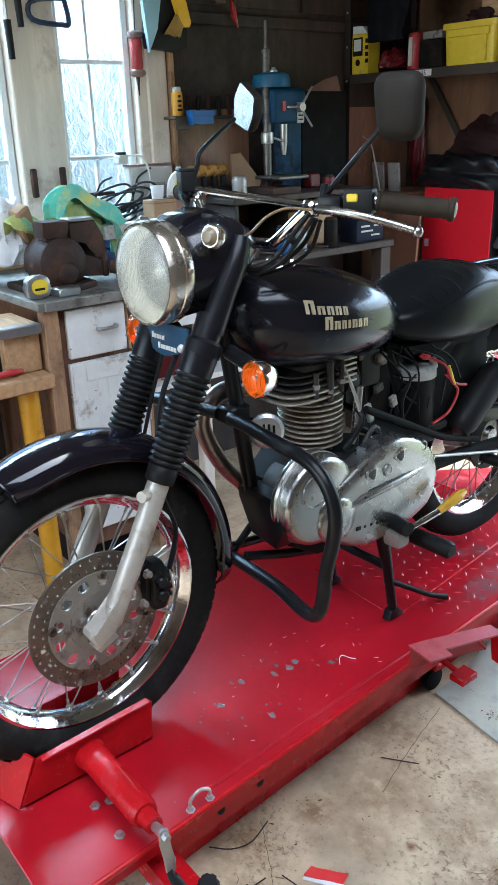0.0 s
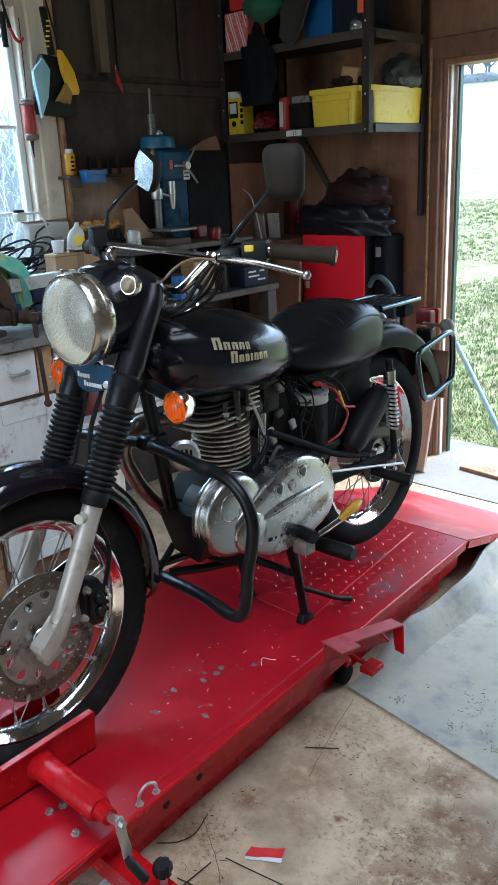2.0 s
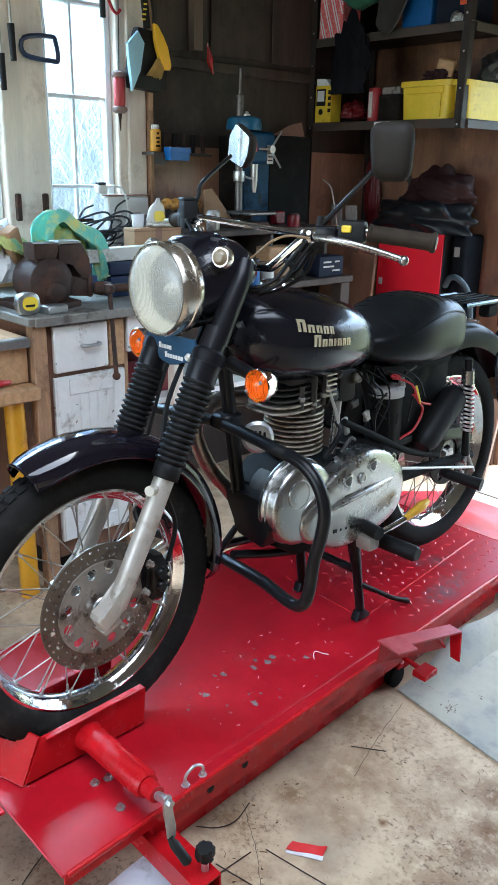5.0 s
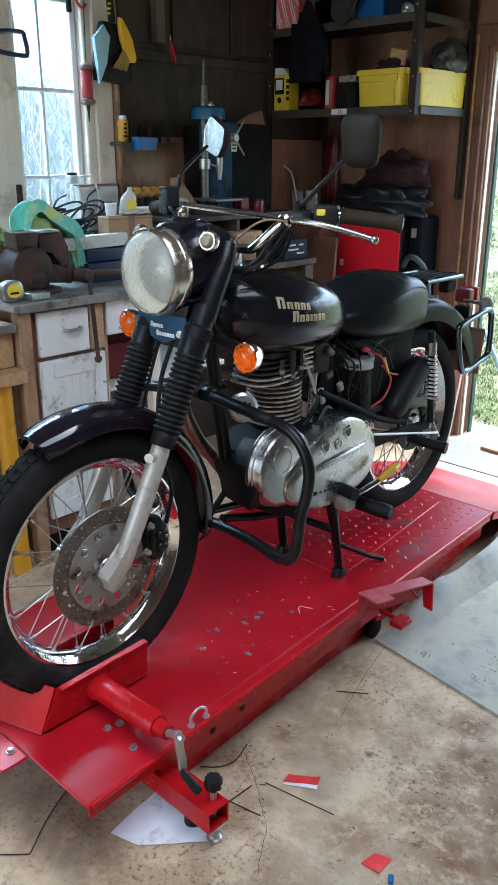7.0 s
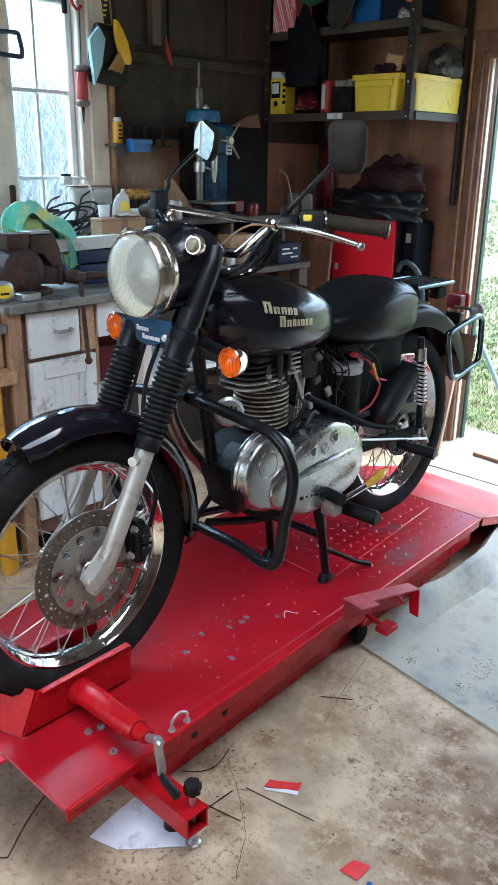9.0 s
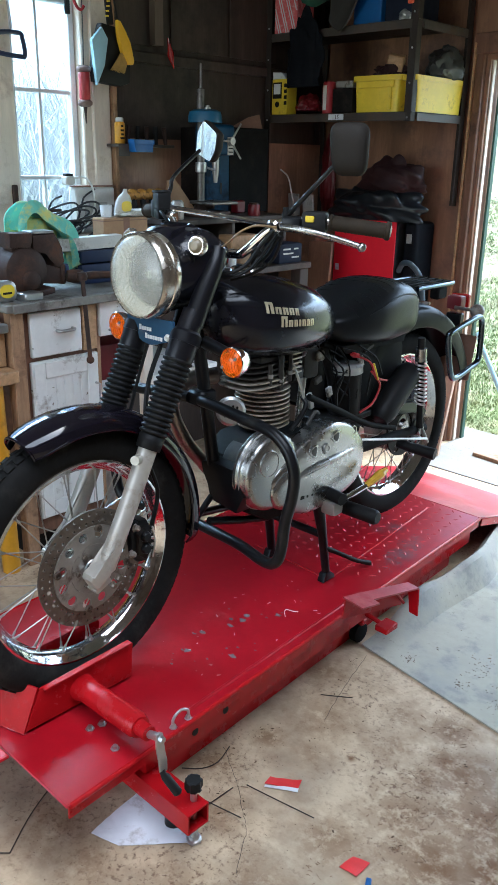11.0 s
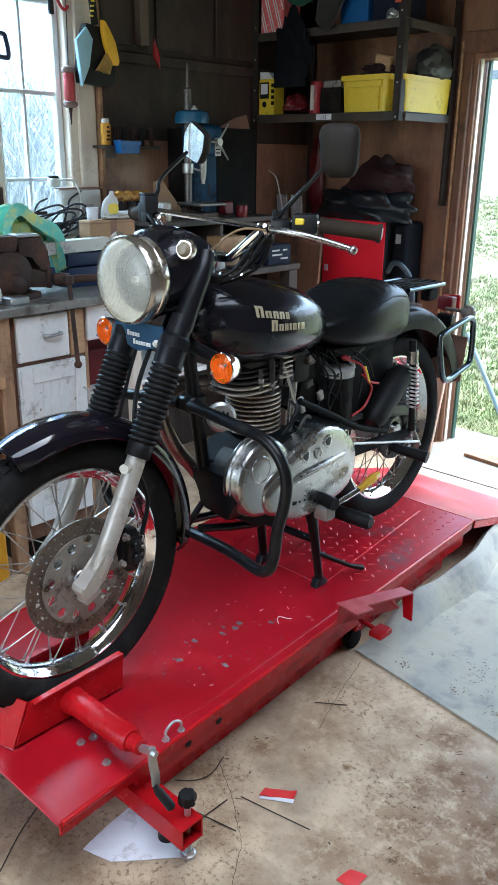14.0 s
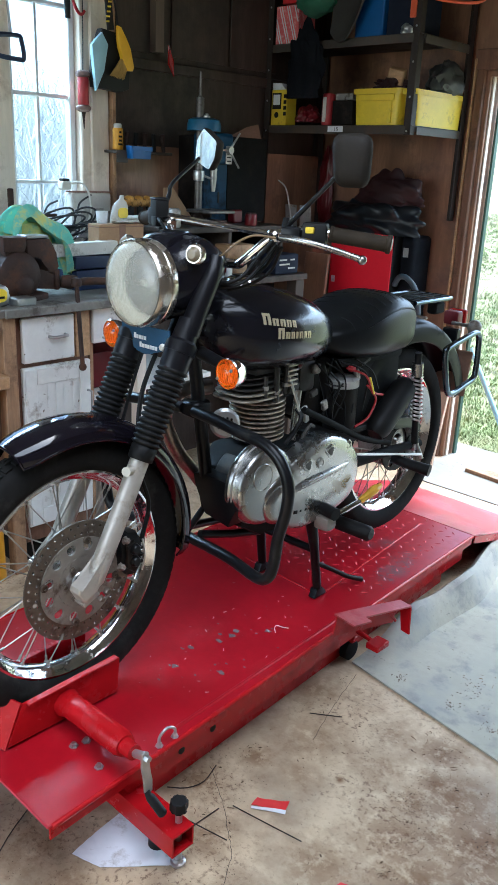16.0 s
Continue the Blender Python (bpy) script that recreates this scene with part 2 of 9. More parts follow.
M_CONC = mat("painted concrete", (0.55, 0.425, 0.275), 0.55, vary=0.12, scale=2.6, bump=0.25, bump_scale=50, stain=(0.33, 0.26, 0.18), stain_scale=2.4, dirt=(0.27, 0.185, 0.115), dirt_amount=0.42, dirt_scale=10.0, speck=(0.15, 0.095, 0.06), speck_scale=75, speck_amount=1.0, patchy=3.4, soft=0.12, spec=0.4)


def spill(m, spots, color, z=0.0):
    """Soiled places on a floor: soft round spots (x, y, radius, strength) broken up by grain."""
    nt = m.node_tree
    n, l = nt.nodes, nt.links
    bsdf = n["Principled BSDF"]
    under = bsdf.inputs["Base Color"].links[0].from_socket
    co = n.new("ShaderNodeTexCoord").outputs["Object"]
    warp = n.new("ShaderNodeTexNoise")
    warp.inputs["Scale"].default_value, warp.inputs["Detail"].default_value, warp.inputs["Roughness"].default_value = 22.0, 7.0, 0.75
    l.new(co, warp.inputs["Vector"])
    total = None
    for x, y, r, k in spots:
        d = n.new("ShaderNodeVectorMath")
        d.operation = "DISTANCE"
        d.inputs[1].default_value = (x, y, z)
        l.new(co, d.inputs[0])
        f = n.new("ShaderNodeMapRange")
        f.inputs[1].default_value, f.inputs[2].default_value, f.inputs[3].default_value, f.inputs[4].default_value = r, r * 0.15, 0.0, k
        l.new(d.outputs["Value"], f.inputs[0])
        if total is None:
            total = f.outputs[0]
        else:
            a = n.new("ShaderNodeMath")
            a.operation = "MAXIMUM"
            l.new(total, a.inputs[0])
            l.new(f.outputs[0], a.inputs[1])
            total = a.outputs[0]
    w = n.new("ShaderNodeMapRange")
    w.inputs[1].default_value, w.inputs[2].default_value = 0.36, 0.52
    l.new(warp.outputs["Fac"], w.inputs[0])
    p = n.new("ShaderNodeMath")
    p.operation = "MULTIPLY"
    l.new(total, p.inputs[0])
    l.new(w.outputs[0], p.inputs[1])
    x = n.new("ShaderNodeMix")
    x.data_type = "RGBA"
    l.new(p.outputs[0], x.inputs[0])
    l.new(under, x.inputs[6])
    x.inputs[7].default_value = (*color, 1)
    l.new(x.outputs[2], bsdf.inputs["Base Color"])


spill(M_CONC, [(0.63, 0.73, 0.10, 0.9), (0.68, 0.62, 0.09, 0.9), (0.67, 0.53, 0.09, 0.8), (0.77, 0.47, 0.10, 0.8), (0.743, 0.306, 0.025, 1.0), (0.50, 0.461, 0.018, 1.0), (0.63, 0.217, 0.12, 0.7), (0.35, 0.535, 0.14, 0.5), (0.86, 0.52, 0.22, 0.9), (0.82, 0.33, 0.20, 0.85), (0.30, 0.37, 0.06, 0.8), (0.26, 0.20, 0.10, 0.7), (0.16, -0.19, 0.14, 0.5), (0.30, -0.20, 0.10, 0.5), (0.40, 0.10, 0.09, 0.6), (0.22, 0.70, 0.10, 0.6), (0.74, 0.60, 0.16, 0.85), (0.70, 0.40, 0.15, 0.75), (0.56, 0.58, 0.12, 0.5), (0.93, 0.40, 0.16, 1.0), (0.60, 0.02, 0.12, 0.6), (0.48, -0.10, 0.12, 0.5), (0.80, 0.12, 0.14, 0.6), (0.50, 0.70, 0.08, 0.6), (0.42, 0.40, 0.08, 0.5)], (0.155, 0.078, 0.028))
M_MAT = mat("grey sheet", (0.39, 0.375, 0.305), 0.7, vary=0.1, scale=4, bump=0.3, bump_scale=30, stain=(0.29, 0.30, 0.29), stain_scale=3.0, dirt=(0.22, 0.225, 0.21), dirt_amount=0.25, dirt_scale=12, speck=(0.12, 0.115, 0.105), speck_scale=60, speck_amount=0.45, patchy=4.0, soft=0.12, spec=0.35)
M_RED = mat("red enamel", (0.41, 0.005, 0.009), 0.27, vary=0.12, scale=4, dirt=(0.28, 0.010, 0.010), dirt_amount=0.28, dirt_scale=6, bump=0.06, bump_scale=20, spec=0.25)
M_DECK = mat("worn red deck paint", (0.355, 0.004, 0.012), 0.30, vary=0.16, scale=5, dirt=(0.30, 0.009, 0.012), dirt_amount=0.16, dirt_scale=5, bump=0.07, bump_scale=25, speck=(0.36, 0.15, 0.145), speck_scale=45, speck_amount=0.03, spec=0.35, soft=0.05)
spill(M_DECK, [(0.235, 0.46, 0.055, 0.9), (0.215, 0.54, 0.05, 0.8), (0.245, 0.40, 0.035, 0.7), (0.10, 0.62, 0.05, 0.7), (0.07, 0.56, 0.04, 0.5), (0.20, 0.60, 0.03, 0.6)], (0.13, 0.085, 0.095), 0.2)
M_BARE = mat("bare grey steel", (0.17, 0.14, 0.13), 0.5, 0.2, vary=0.25, scale=30)
M_BLACKPAINT = mat("gloss black enamel", (0.006, 0.006, 0.010), 0.2, vary=0.2, scale=3, coat=0.3, dirt=(0.016, 0.016, 0.018), dirt_amount=0.15, dirt_scale=9, spec=0.35)
M_TANK = mat("dusty gloss black tank enamel", (0.008, 0.008, 0.012), 0.21, vary=0.2, scale=3, coat=0.25, dirt=(0.016, 0.016, 0.020), dirt_amount=0.2, dirt_scale=5, spec=0.3)
M_FENDER = mat("black enamel with a plum tint", (0.006, 0.0048, 0.0085), 0.11, vary=0.2, scale=3, coat=0.5, dirt=(0.011, 0.010, 0.012), dirt_amount=0.12, dirt_scale=5, spec=0.3)
M_BLACK = mat("satin black steel", (0.007, 0.007, 0.008), 0.30, vary=0.3, scale=12, dirt=(0.016, 0.015, 0.013), dirt_amount=0.2, dirt_scale=14, spec=0.22)
M_GREASE = mat("greasy black steel", (0.012, 0.010, 0.009), 0.55, vary=0.4, scale=18, dirt=(0.03, 0.024, 0.019), dirt_amount=0.3, dirt_scale=18, bump=0.2, spec=0.13)
M_RUBBER = mat("black rubber", (0.008, 0.008, 0.008), 0.5, vary=0.25, scale=14, bump=0.1, dirt=(0.016, 0.015, 0.014), dirt_amount=0.2, dirt_scale=8, spec=0.16)
M_TYRE = mat("tyre rubber", (0.015, 0.0145, 0.014), 0.85, vary=0.3, scale=10, bump=0.15, dirt=(0.032, 0.030, 0.027), dirt_amount=0.3, dirt_scale=9, spec=0.07)
M_GRIP = mat("worn brown-grey grip rubber", (0.032, 0.024, 0.016), 0.7, vary=0.2, scale=20, bump=0.15, spec=0.15)
M_CHROME = mat("chrome", (0.84, 0.84, 0.85), 0.09, 1.0, vary=0.06, scale=20, dirt=(0.5, 0.45, 0.38), dirt_amount=0.12, dirt_scale=30)
M_ALLOY = mat("dull polished alloy", (0.36, 0.355, 0.34), 0.26, 0.95, vary=0.06, scale=8, bump=0.03, bump_scale=90, dirt=(0.29, 0.275, 0.25), dirt_amount=0.14, dirt_scale=7, soft=0.18)
M_CASTALLOY = mat("cast alloy with oxide", (0.42, 0.40, 0.37), 0.5, 0.7, vary=0.2, scale=14, bump=0.25, dirt=(0.14, 0.115, 0.09), dirt_amount=0.35, dirt_scale=16)
M_SLIDER = mat("painted silver fork slider", (0.47, 0.44, 0.385), 0.42, 0.45, vary=0.1, scale=8, dirt=(0.27, 0.225, 0.17), dirt_amount=0.25, dirt_scale=14, soft=0.05)
M_DISC = mat("brown-tinged steel disc", (0.155, 0.125, 0.10), 0.42, 0.75, vary=0.15, scale=20, dirt=(0.075, 0.05, 0.038), dirt_amount=0.25, dirt_scale=14)
M_PALEPINE = mat("pale bare pine", (0.46, 0.34, 0.24), 0.7, vary=0.2, scale=7, grain=(8, 8, 1), bump=0.1, bump_scale=30)
M_SPOKE = mat("dull zinc spoke", (0.5, 0.48, 0.44), 0.3, 0.9, vary=0.15, scale=30)
M_CARRIER = mat("grey-brown disc carrier", (0.25, 0.225, 0.195), 0.42, 0.4, vary=0.12, scale=20, dirt=(0.12, 0.09, 0.07), dirt_amount=0.25, dirt_scale=16)
M_CASE = mat("oily dark engine casting", (0.035, 0.032, 0.028), 0.5, 0.0, vary=0.3, scale=14, bump=0.2, dirt=(0.07, 0.06, 0.05), dirt_amount=0.25, dirt_scale=14, spec=0.3)
M_WORN = mat("dull scuffed paint", (0.17, 0.055, 0.065), 0.4, vary=0.35, scale=30)
M_FIN = mat("tan-grey cylinder fins", (0.42, 0.375, 0.30), 0.42, 0.55, vary=0.2, scale=30, dirt=(0.13, 0.10, 0.075), dirt_amount=0.3, dirt_scale=20)
M_SEAT = mat("black grained vinyl", (0.010, 0.011, 0.012), 0.30, vary=0.2, scale=10, bump=0.12, bump_scale=260, spec=0.2)
M_PLASTIC = mat("matt black plastic", (0.010, 0.010, 0.010), 0.5, vary=0.15, scale=20, spec=0.25)
M_MIRRORBACK = mat("dusty dark mirror back", (0.020, 0.017, 0.014), 0.6, vary=0.15, scale=14, spec=0.12)
M_GOLD = mat("pale gold badge", (0.62, 0.54, 0.36), 0.35, 0.4, vary=0.1, scale=60)
M_BADGEWHITE = mat("white badge paint", (0.75, 0.75, 0.75), 0.4, vary=0.05, scale=60)
M_BADGEBLUE = mat("blue badge enamel", (0.03, 0.075, 0.14), 0.2, vary=0.1, scale=20, coat=0.5)
M_CREAM = mat("aged cream lamp plastic", (0.22, 0.18, 0.115), 0.3, 0.0, vary=0.1, scale=40)
M_BLUECHROME = mat("dark blue-grey chrome rail", (0.11, 0.14, 0.17), 0.2, 1.0, vary=0.1, scale=20)
M_BROWNCARD = mat("brown board", (0.22, 0.12, 0.08), 0.7, vary=0.15, scale=15)
M_REDLENS = mat("red lamp lens", (0.35, 0.01, 0.01), 0.2, vary=0.1, scale=20, coat=0.4)
M_REDWIRE = mat("red wire", (0.40, 0.012, 0.018), 0.45, vary=0.1, scale=30)
M_YELLOWPLASTIC = mat("yellow plastic", (0.78, 0.58, 0.03), 0.4, vary=0.1, scale=9, dirt=(0.5, 0.36, 0.05), dirt_amount=0.10, dirt_scale=10)
M_LEGYELLOW = mat("amber yellow paint", (0.58, 0.28, 0.008), 0.4, vary=0.12, scale=9, dirt=(0.33, 0.15, 0.02), dirt_amount=0.25, dirt_scale=10)
M_GREYBAG = mat("grey polythene", (0.04, 0.04, 0.038), 0.5, vary=0.3, scale=14)
M_CASEBLUE = mat("dark blue plastic case", (0.008, 0.018, 0.055), 0.4, vary=0.15, scale=10)
# Lighter than the deck: light caught on the raised bars is in the colour.
M_TREAD = mat("red tread bars with painted highlights", (0.46, 0.055, 0.065), 0.24, vary=0.2, scale=30)
M_HOSE = mat("dull blue-grey hose", (0.045, 0.065, 0.08), 0.5, vary=0.1, scale=20)
M_BRASSCABLE = mat("dull brass-coloured cable", (0.20, 0.13, 0.06), 0.4, vary=0.1, scale=30)
M_REARGUARD = mat("dusty black enamel", (0.004, 0.004, 0.005), 0.34, vary=0.3, scale=8, dirt=(0.008, 0.008, 0.007), dirt_amount=0.1, dirt_scale=9, spec=0.08)
M_AMBERDULL = mat("amber and brown tool plastic", (0.46, 0.22, 0.03), 0.5, vary=0.4, scale=20, dirt=(0.05, 0.03, 0.02), dirt_amount=0.35, dirt_scale=30)
M_RIM = mat("chromed wheel rim with ripples", (0.80, 0.80, 0.82), 0.07, 1.0, vary=0.12, scale=16, bump=0.22, bump_scale=20, dirt=(0.35, 0.30, 0.25), dirt_amount=0.15, dirt_scale=30)
M_DARKRED = mat("dark red plastic", (0.13, 0.006, 0.010), 0.35, vary=0.1, scale=20)
M_ENGINEBLACK = mat("dull oily black paint", (0.009, 0.009, 0.009), 0.7, vary=0.4, scale=14, bump=0.1, dirt=(0.02, 0.018, 0.015), dirt_amount=0.2, dirt_scale=14, spec=0.1)
# The pink patches are dust and doorway sheen put into one colour.
M_RAMP = mat("dusty worn red ramp paint with sheen", (0.38, 0.008, 0.018), 0.34, vary=0.15, scale=5, dirt=(0.36, 0.07, 0.08), dirt_amount=0.25, dirt_scale=5, spec=0.9, soft=0.08)
M_LAMPRIM = mat("tarnished warm chrome", (0.78, 0.73, 0.65), 0.26, 1.0, vary=0.08, scale=20, dirt=(0.5, 0.45, 0.37), dirt_amount=0.2, dirt_scale=25)
M_AMBERTIP = mat("amber plastic", (0.70, 0.40, 0.06), 0.4, vary=0.15, scale=30)
M_OFFWHITE = mat("dirty white plastic", (0.62, 0.61, 0.56), 0.5, vary=0.1, scale=12, dirt=(0.3, 0.27, 0.22), dirt_amount=0.25, dirt_scale=12)
M_WHITEPAINT = mat("chipped white cabinet paint", (0.74, 0.73, 0.69), 0.55, vary=0.1, scale=6, bump=0.12, bump_scale=40, dirt=(0.25, 0.20, 0.15), dirt_amount=0.2, dirt_scale=7, speck=(0.16, 0.12, 0.09), speck_scale=22, speck_amount=0.12)
M_FRAMEPAINT = mat("peeling cream window paint", (0.72, 0.63, 0.52), 0.6, vary=0.12, scale=5, bump=0.2, bump_scale=25, grain=(6, 6, 0.7), dirt=(0.40, 0.30, 0.22), dirt_amount=0.16, dirt_scale=5, soft=0.05)
M_WHITEBAR = mat("white glazing bar paint", (0.72, 0.74, 0.74), 0.5, vary=0.08, scale=10)
M_PINE = mat("pine wood", (0.45, 0.27, 0.13), 0.55, vary=0.3, scale=7, grain=(1, 8, 8), bump=0.15, bump_scale=30, dirt=(0.2, 0.11, 0.06), dirt_amount=0.25, dirt_scale=6)
M_PINEV = mat("upright pine wood", (0.36, 0.21, 0.11), 0.6, vary=0.3, scale=7, grain=(8, 8, 1), bump=0.15, bump_scale=30, dirt=(0.16, 0.09, 0.05), dirt_amount=0.3, dirt_scale=6)
M_JAMB = mat("reddish brown stained timber", (0.165, 0.078, 0.042), 0.6, vary=0.3, scale=6, grain=(8, 8, 1), bump=0.12, bump_scale=30, dirt=(0.06, 0.036, 0.024), dirt_amount=0.3, dirt_scale=5)
M_PLY = mat("brown stained plywood wall", (0.29, 0.152, 0.088), 0.38, vary=0.35, scale=3, grain=(3, 3, 0.5), bump=0.12, bump_scale=40, dirt=(0.13, 0.075, 0.055), dirt_amount=0.4, dirt_scale=2.5)
M_DARKWALL = mat("dark stained wall boards", (0.064, 0.046, 0.036), 0.55, vary=0.35, scale=3, grain=(4, 4, 0.6), bump=0.15, bump_scale=30, dirt=(0.034, 0.032, 0.026), dirt_amount=0.4, dirt_scale=2, spec=0.35)
M_CEIL = mat("dull roof boards", (0.17, 0.15, 0.13), 0.8, vary=0.2, scale=3)
M_FRONTWALL = mat("brown timber wall boards", (0.15, 0.11, 0.08), 0.7, vary=0.25, scale=3, grain=(4, 4, 0.6))
M_WORKTOP = mat("stained grey worktop", (0.20, 0.19, 0.165), 0.55, vary=0.3, scale=8, bump=0.15, dirt=(0.07, 0.06, 0.05), dirt_amount=0.35, dirt_scale=7)
M_DARKSTEEL = mat("dark rusty cast iron", (0.045, 0.027, 0.021), 0.55, 0.0, vary=0.35, scale=10, bump=0.3, dirt=(0.085, 0.042, 0.026), dirt_amount=0.35, dirt_scale=10, spec=0.2)
M_STEEL = mat("bright worn steel", (0.45, 0.45, 0.44), 0.35, 0.9, vary=0.15, scale=14)
M_ZINC = mat("zinc plated steel", (0.55, 0.55, 0.55), 0.35, 0.85, vary=0.12, scale=20)
M_SHELF = mat("brown-grey shelf steel", (0.060, 0.050, 0.041), 0.5, 0.0, vary=0.25, scale=8, dirt=(0.08, 0.056, 0.04), dirt_amount=0.3, dirt_scale=6, spec=0.35)
M_POST = mat("dark brown post steel", (0.032, 0.025, 0.021), 0.55, vary=0.25, scale=10, dirt=(0.055, 0.036, 0.026), dirt_amount=0.3, dirt_scale=8, spec=0.25)
M_DRILLBLUE = mat("worn mid-blue machine paint", (0.006, 0.045, 0.10), 0.5, vary=0.25, scale=6, dirt=(0.006, 0.013, 0.025), dirt_amount=0.4, dirt_scale=5, spec=0.2)
M_BLUE = mat("blue plastic", (0.012, 0.095, 0.30), 0.42, vary=0.12, scale=8)
M_NAVY = mat("dark navy cloth", (0.008, 0.012, 0.028), 0.7, vary=0.3, scale=10, bump=0.15, bump_scale=80, spec=0.25)
M_BLACKCLOTH = mat("black fabric", (0.008, 0.009, 0.012), 0.7, vary=0.3, scale=10, bump=0.15, bump_scale=90, spec=0.08)
M_MAROON = mat("dark maroon leather", (0.030, 0.010, 0.011), 0.6, vary=0.3, scale=9, bump=0.1, spec=0.35)
M_BLACKLEATHER = mat("soft black leather", (0.010, 0.012, 0.015), 0.36, vary=0.3, scale=8, bump=0.12, bump_scale=70, spec=0.4)
M_REDCASE = mat("bright red sheet steel", (0.76, 0.012, 0.03), 0.4, vary=0.06, scale=5)
M_CARTON = mat("brown cardboard", (0.36, 0.22, 0.12), 0.8, vary=0.15, scale=8, bump=0.1)
M_CABLE = mat("black cable", (0.02, 0.02, 0.022), 0.45, vary=0.2, scale=30)
M_GREENCLOTH = mat("teal and yellow cloth", (0.20, 0.58, 0.46), 0.85, vary=0.2, scale=6, dirt=(0.62, 0.62, 0.20), dirt_amount=0.5, dirt_scale=13, bump=0.4, bump_scale=90)
M_LIMECLOTH = mat("lime cloth", (0.46, 0.50, 0.16), 0.85, vary=0.2, scale=8, dirt=(0.12, 0.40, 0.30), dirt_amount=0.3, dirt_scale=11, bump=0.4, bump_scale=90)
M_GREENHAT = mat("green fabric", (0.02, 0.11, 0.06), 0.8, vary=0.2, scale=10)
M_PAPER = mat("white paper", (0.72, 0.73, 0.76), 0.7, vary=0.05, scale=8, dirt=(0.45, 0.43, 0.42), dirt_amount=0.25, dirt_scale=14)
M_REDPAPER = mat("red packaging", (0.60, 0.03, 0.03), 0.45, vary=0.1, scale=30)
M_ORANGE = mat("orange plastic", (0.62, 0.10, 0.03), 0.45, vary=0.1, scale=20)
M_LIGHTBLUE = mat("pale blue plastic", (0.32, 0.52, 0.62), 0.45, vary=0.08, scale=12)
M_HANDLERED = mat("faded red enamel", (0.36, 0.03, 0.035), 0.4, vary=0.15, scale=14)
M_GREENPOST = mat("dark green door edge", (0.03, 0.075, 0.05), 0.5, vary=0.2, scale=10)
M_STICK = mat("dry twig", (0.035, 0.024, 0.018), 0.8, vary=0.3, scale=30)
M_LEAF = mat("dead leaf", (0.13, 0.085, 0.052), 0.8, vary=0.5, scale=30, spec=0.15)
M_LITTER = mat("dry brown grass bits", (0.22, 0.14, 0.085), 0.85, vary=0.4, scale=60, spec=0.1)
M_GRASS = mat("pale winter grass", (0.20, 0.25, 0.095), 0.9, vary=0.25, scale=5, dirt=(0.36, 0.35, 0.19), dirt_amount=0.55, dirt_scale=1.8)
M_FIELD = mat("pale rough pasture", (0.27, 0.30, 0.135), 0.9, vary=0.35, scale=2.5, dirt=(0.20, 0.17, 0.11), dirt_amount=0.5, dirt_scale=2.6, bump=0.6, bump_scale=14)
# Lightened beyond frost: haze of the window view is in the twig colour.
M_PALETWIG = mat("frosty pale twigs with haze", (0.50, 0.55, 0.56), 0.9, vary=0.3, scale=3)
# Distance haze is put into this pale blue-grey bark colour.
M_BARK = mat("hazy pale winter wood", (0.30, 0.33, 0.33), 0.9, vary=0.3, scale=8)
M_BANK = mat("pale rough bank", (0.34, 0.36, 0.32), 0.9, vary=0.35, scale=2, dirt=(0.16, 0.17, 0.13), dirt_amount=0.4, dirt_scale=1.5)
M_PATH = mat("pale concrete apron", (0.21, 0.195, 0.175), 0.75, vary=0.15, scale=4, dirt=(0.22, 0.20, 0.17), dirt_amount=0.3, dirt_scale=6, speck=(0.13, 0.11, 0.09), speck_scale=40, speck_amount=0.5, patchy=3.0, bump=0.2)


def glass(name, color=(1, 1, 1), rough=0.0, ior=1.45, clear=1.0):
    m = bpy.data.materials.new(name)
    m.use_nodes = True
    b = m.node_tree.nodes["Principled BSDF"]
    b.inputs["Base Color"].default_value = (*color, 1)
    b.inputs["Roughness"].default_value = rough
    b.inputs["Transmission Weight"].default_value = clear
    b.inputs["IOR"].default_value = ior
    return m


M_GLASS = glass("window glass", (0.97, 0.99, 0.99), 0.02, 1.2)
M_LAMPGLASS = glass("dusty ribbed lamp glass", (0.80, 0.81, 0.76), 0.2, 1.45, 0.84)
M_AMBERSTICK = mat("clear amber screwdriver plastic", (0.62, 0.36, 0.04), 0.18, vary=0.15, scale=30, coat=0.5)
M_SATINBLACK = mat("satin black enamel", (0.006, 0.006, 0.008), 0.34, vary=0.2, scale=6, dirt=(0.016, 0.016, 0.017), dirt_amount=0.2, dirt_scale=9, spec=0.3)
M_PIPE = mat("browned exhaust chrome", (0.40, 0.34, 0.29), 0.3, 0.9, vary=0.2, scale=14, dirt=(0.16, 0.10, 0.07), dirt_amount=0.3, dirt_scale=10)
M_KNOB = mat("worn grey-brown wood", (0.20, 0.13, 0.11), 0.6, vary=0.2, scale=20)
M_CANAMBER = mat("amber printed tin", (0.62, 0.30, 0.02), 0.4, vary=0.1, scale=20)
M_CANAMBER_HANDLE = mat("amber-yellow plastic", (0.80, 0.46, 0.015), 0.38, vary=0.1, scale=9)
M_STRAW = mat("straw bristle", (0.42, 0.27, 0.07), 0.7, vary=0.2, scale=40)
M_COLUMN = mat("dull worn steel column", (0.16, 0.15, 0.14), 0.42, 0.7, vary=0.3, scale=14, dirt=(0.06, 0.045, 0.035), dirt_amount=0.4, dirt_scale=12)
M_DRILLLIGHT = mat("bright blue machine paint", (0.010, 0.085, 0.17), 0.4, vary=0.2, scale=8)
M_HATGREY = mat("grey-brown felt", (0.030, 0.026, 0.023), 0.75, vary=0.2, scale=12)
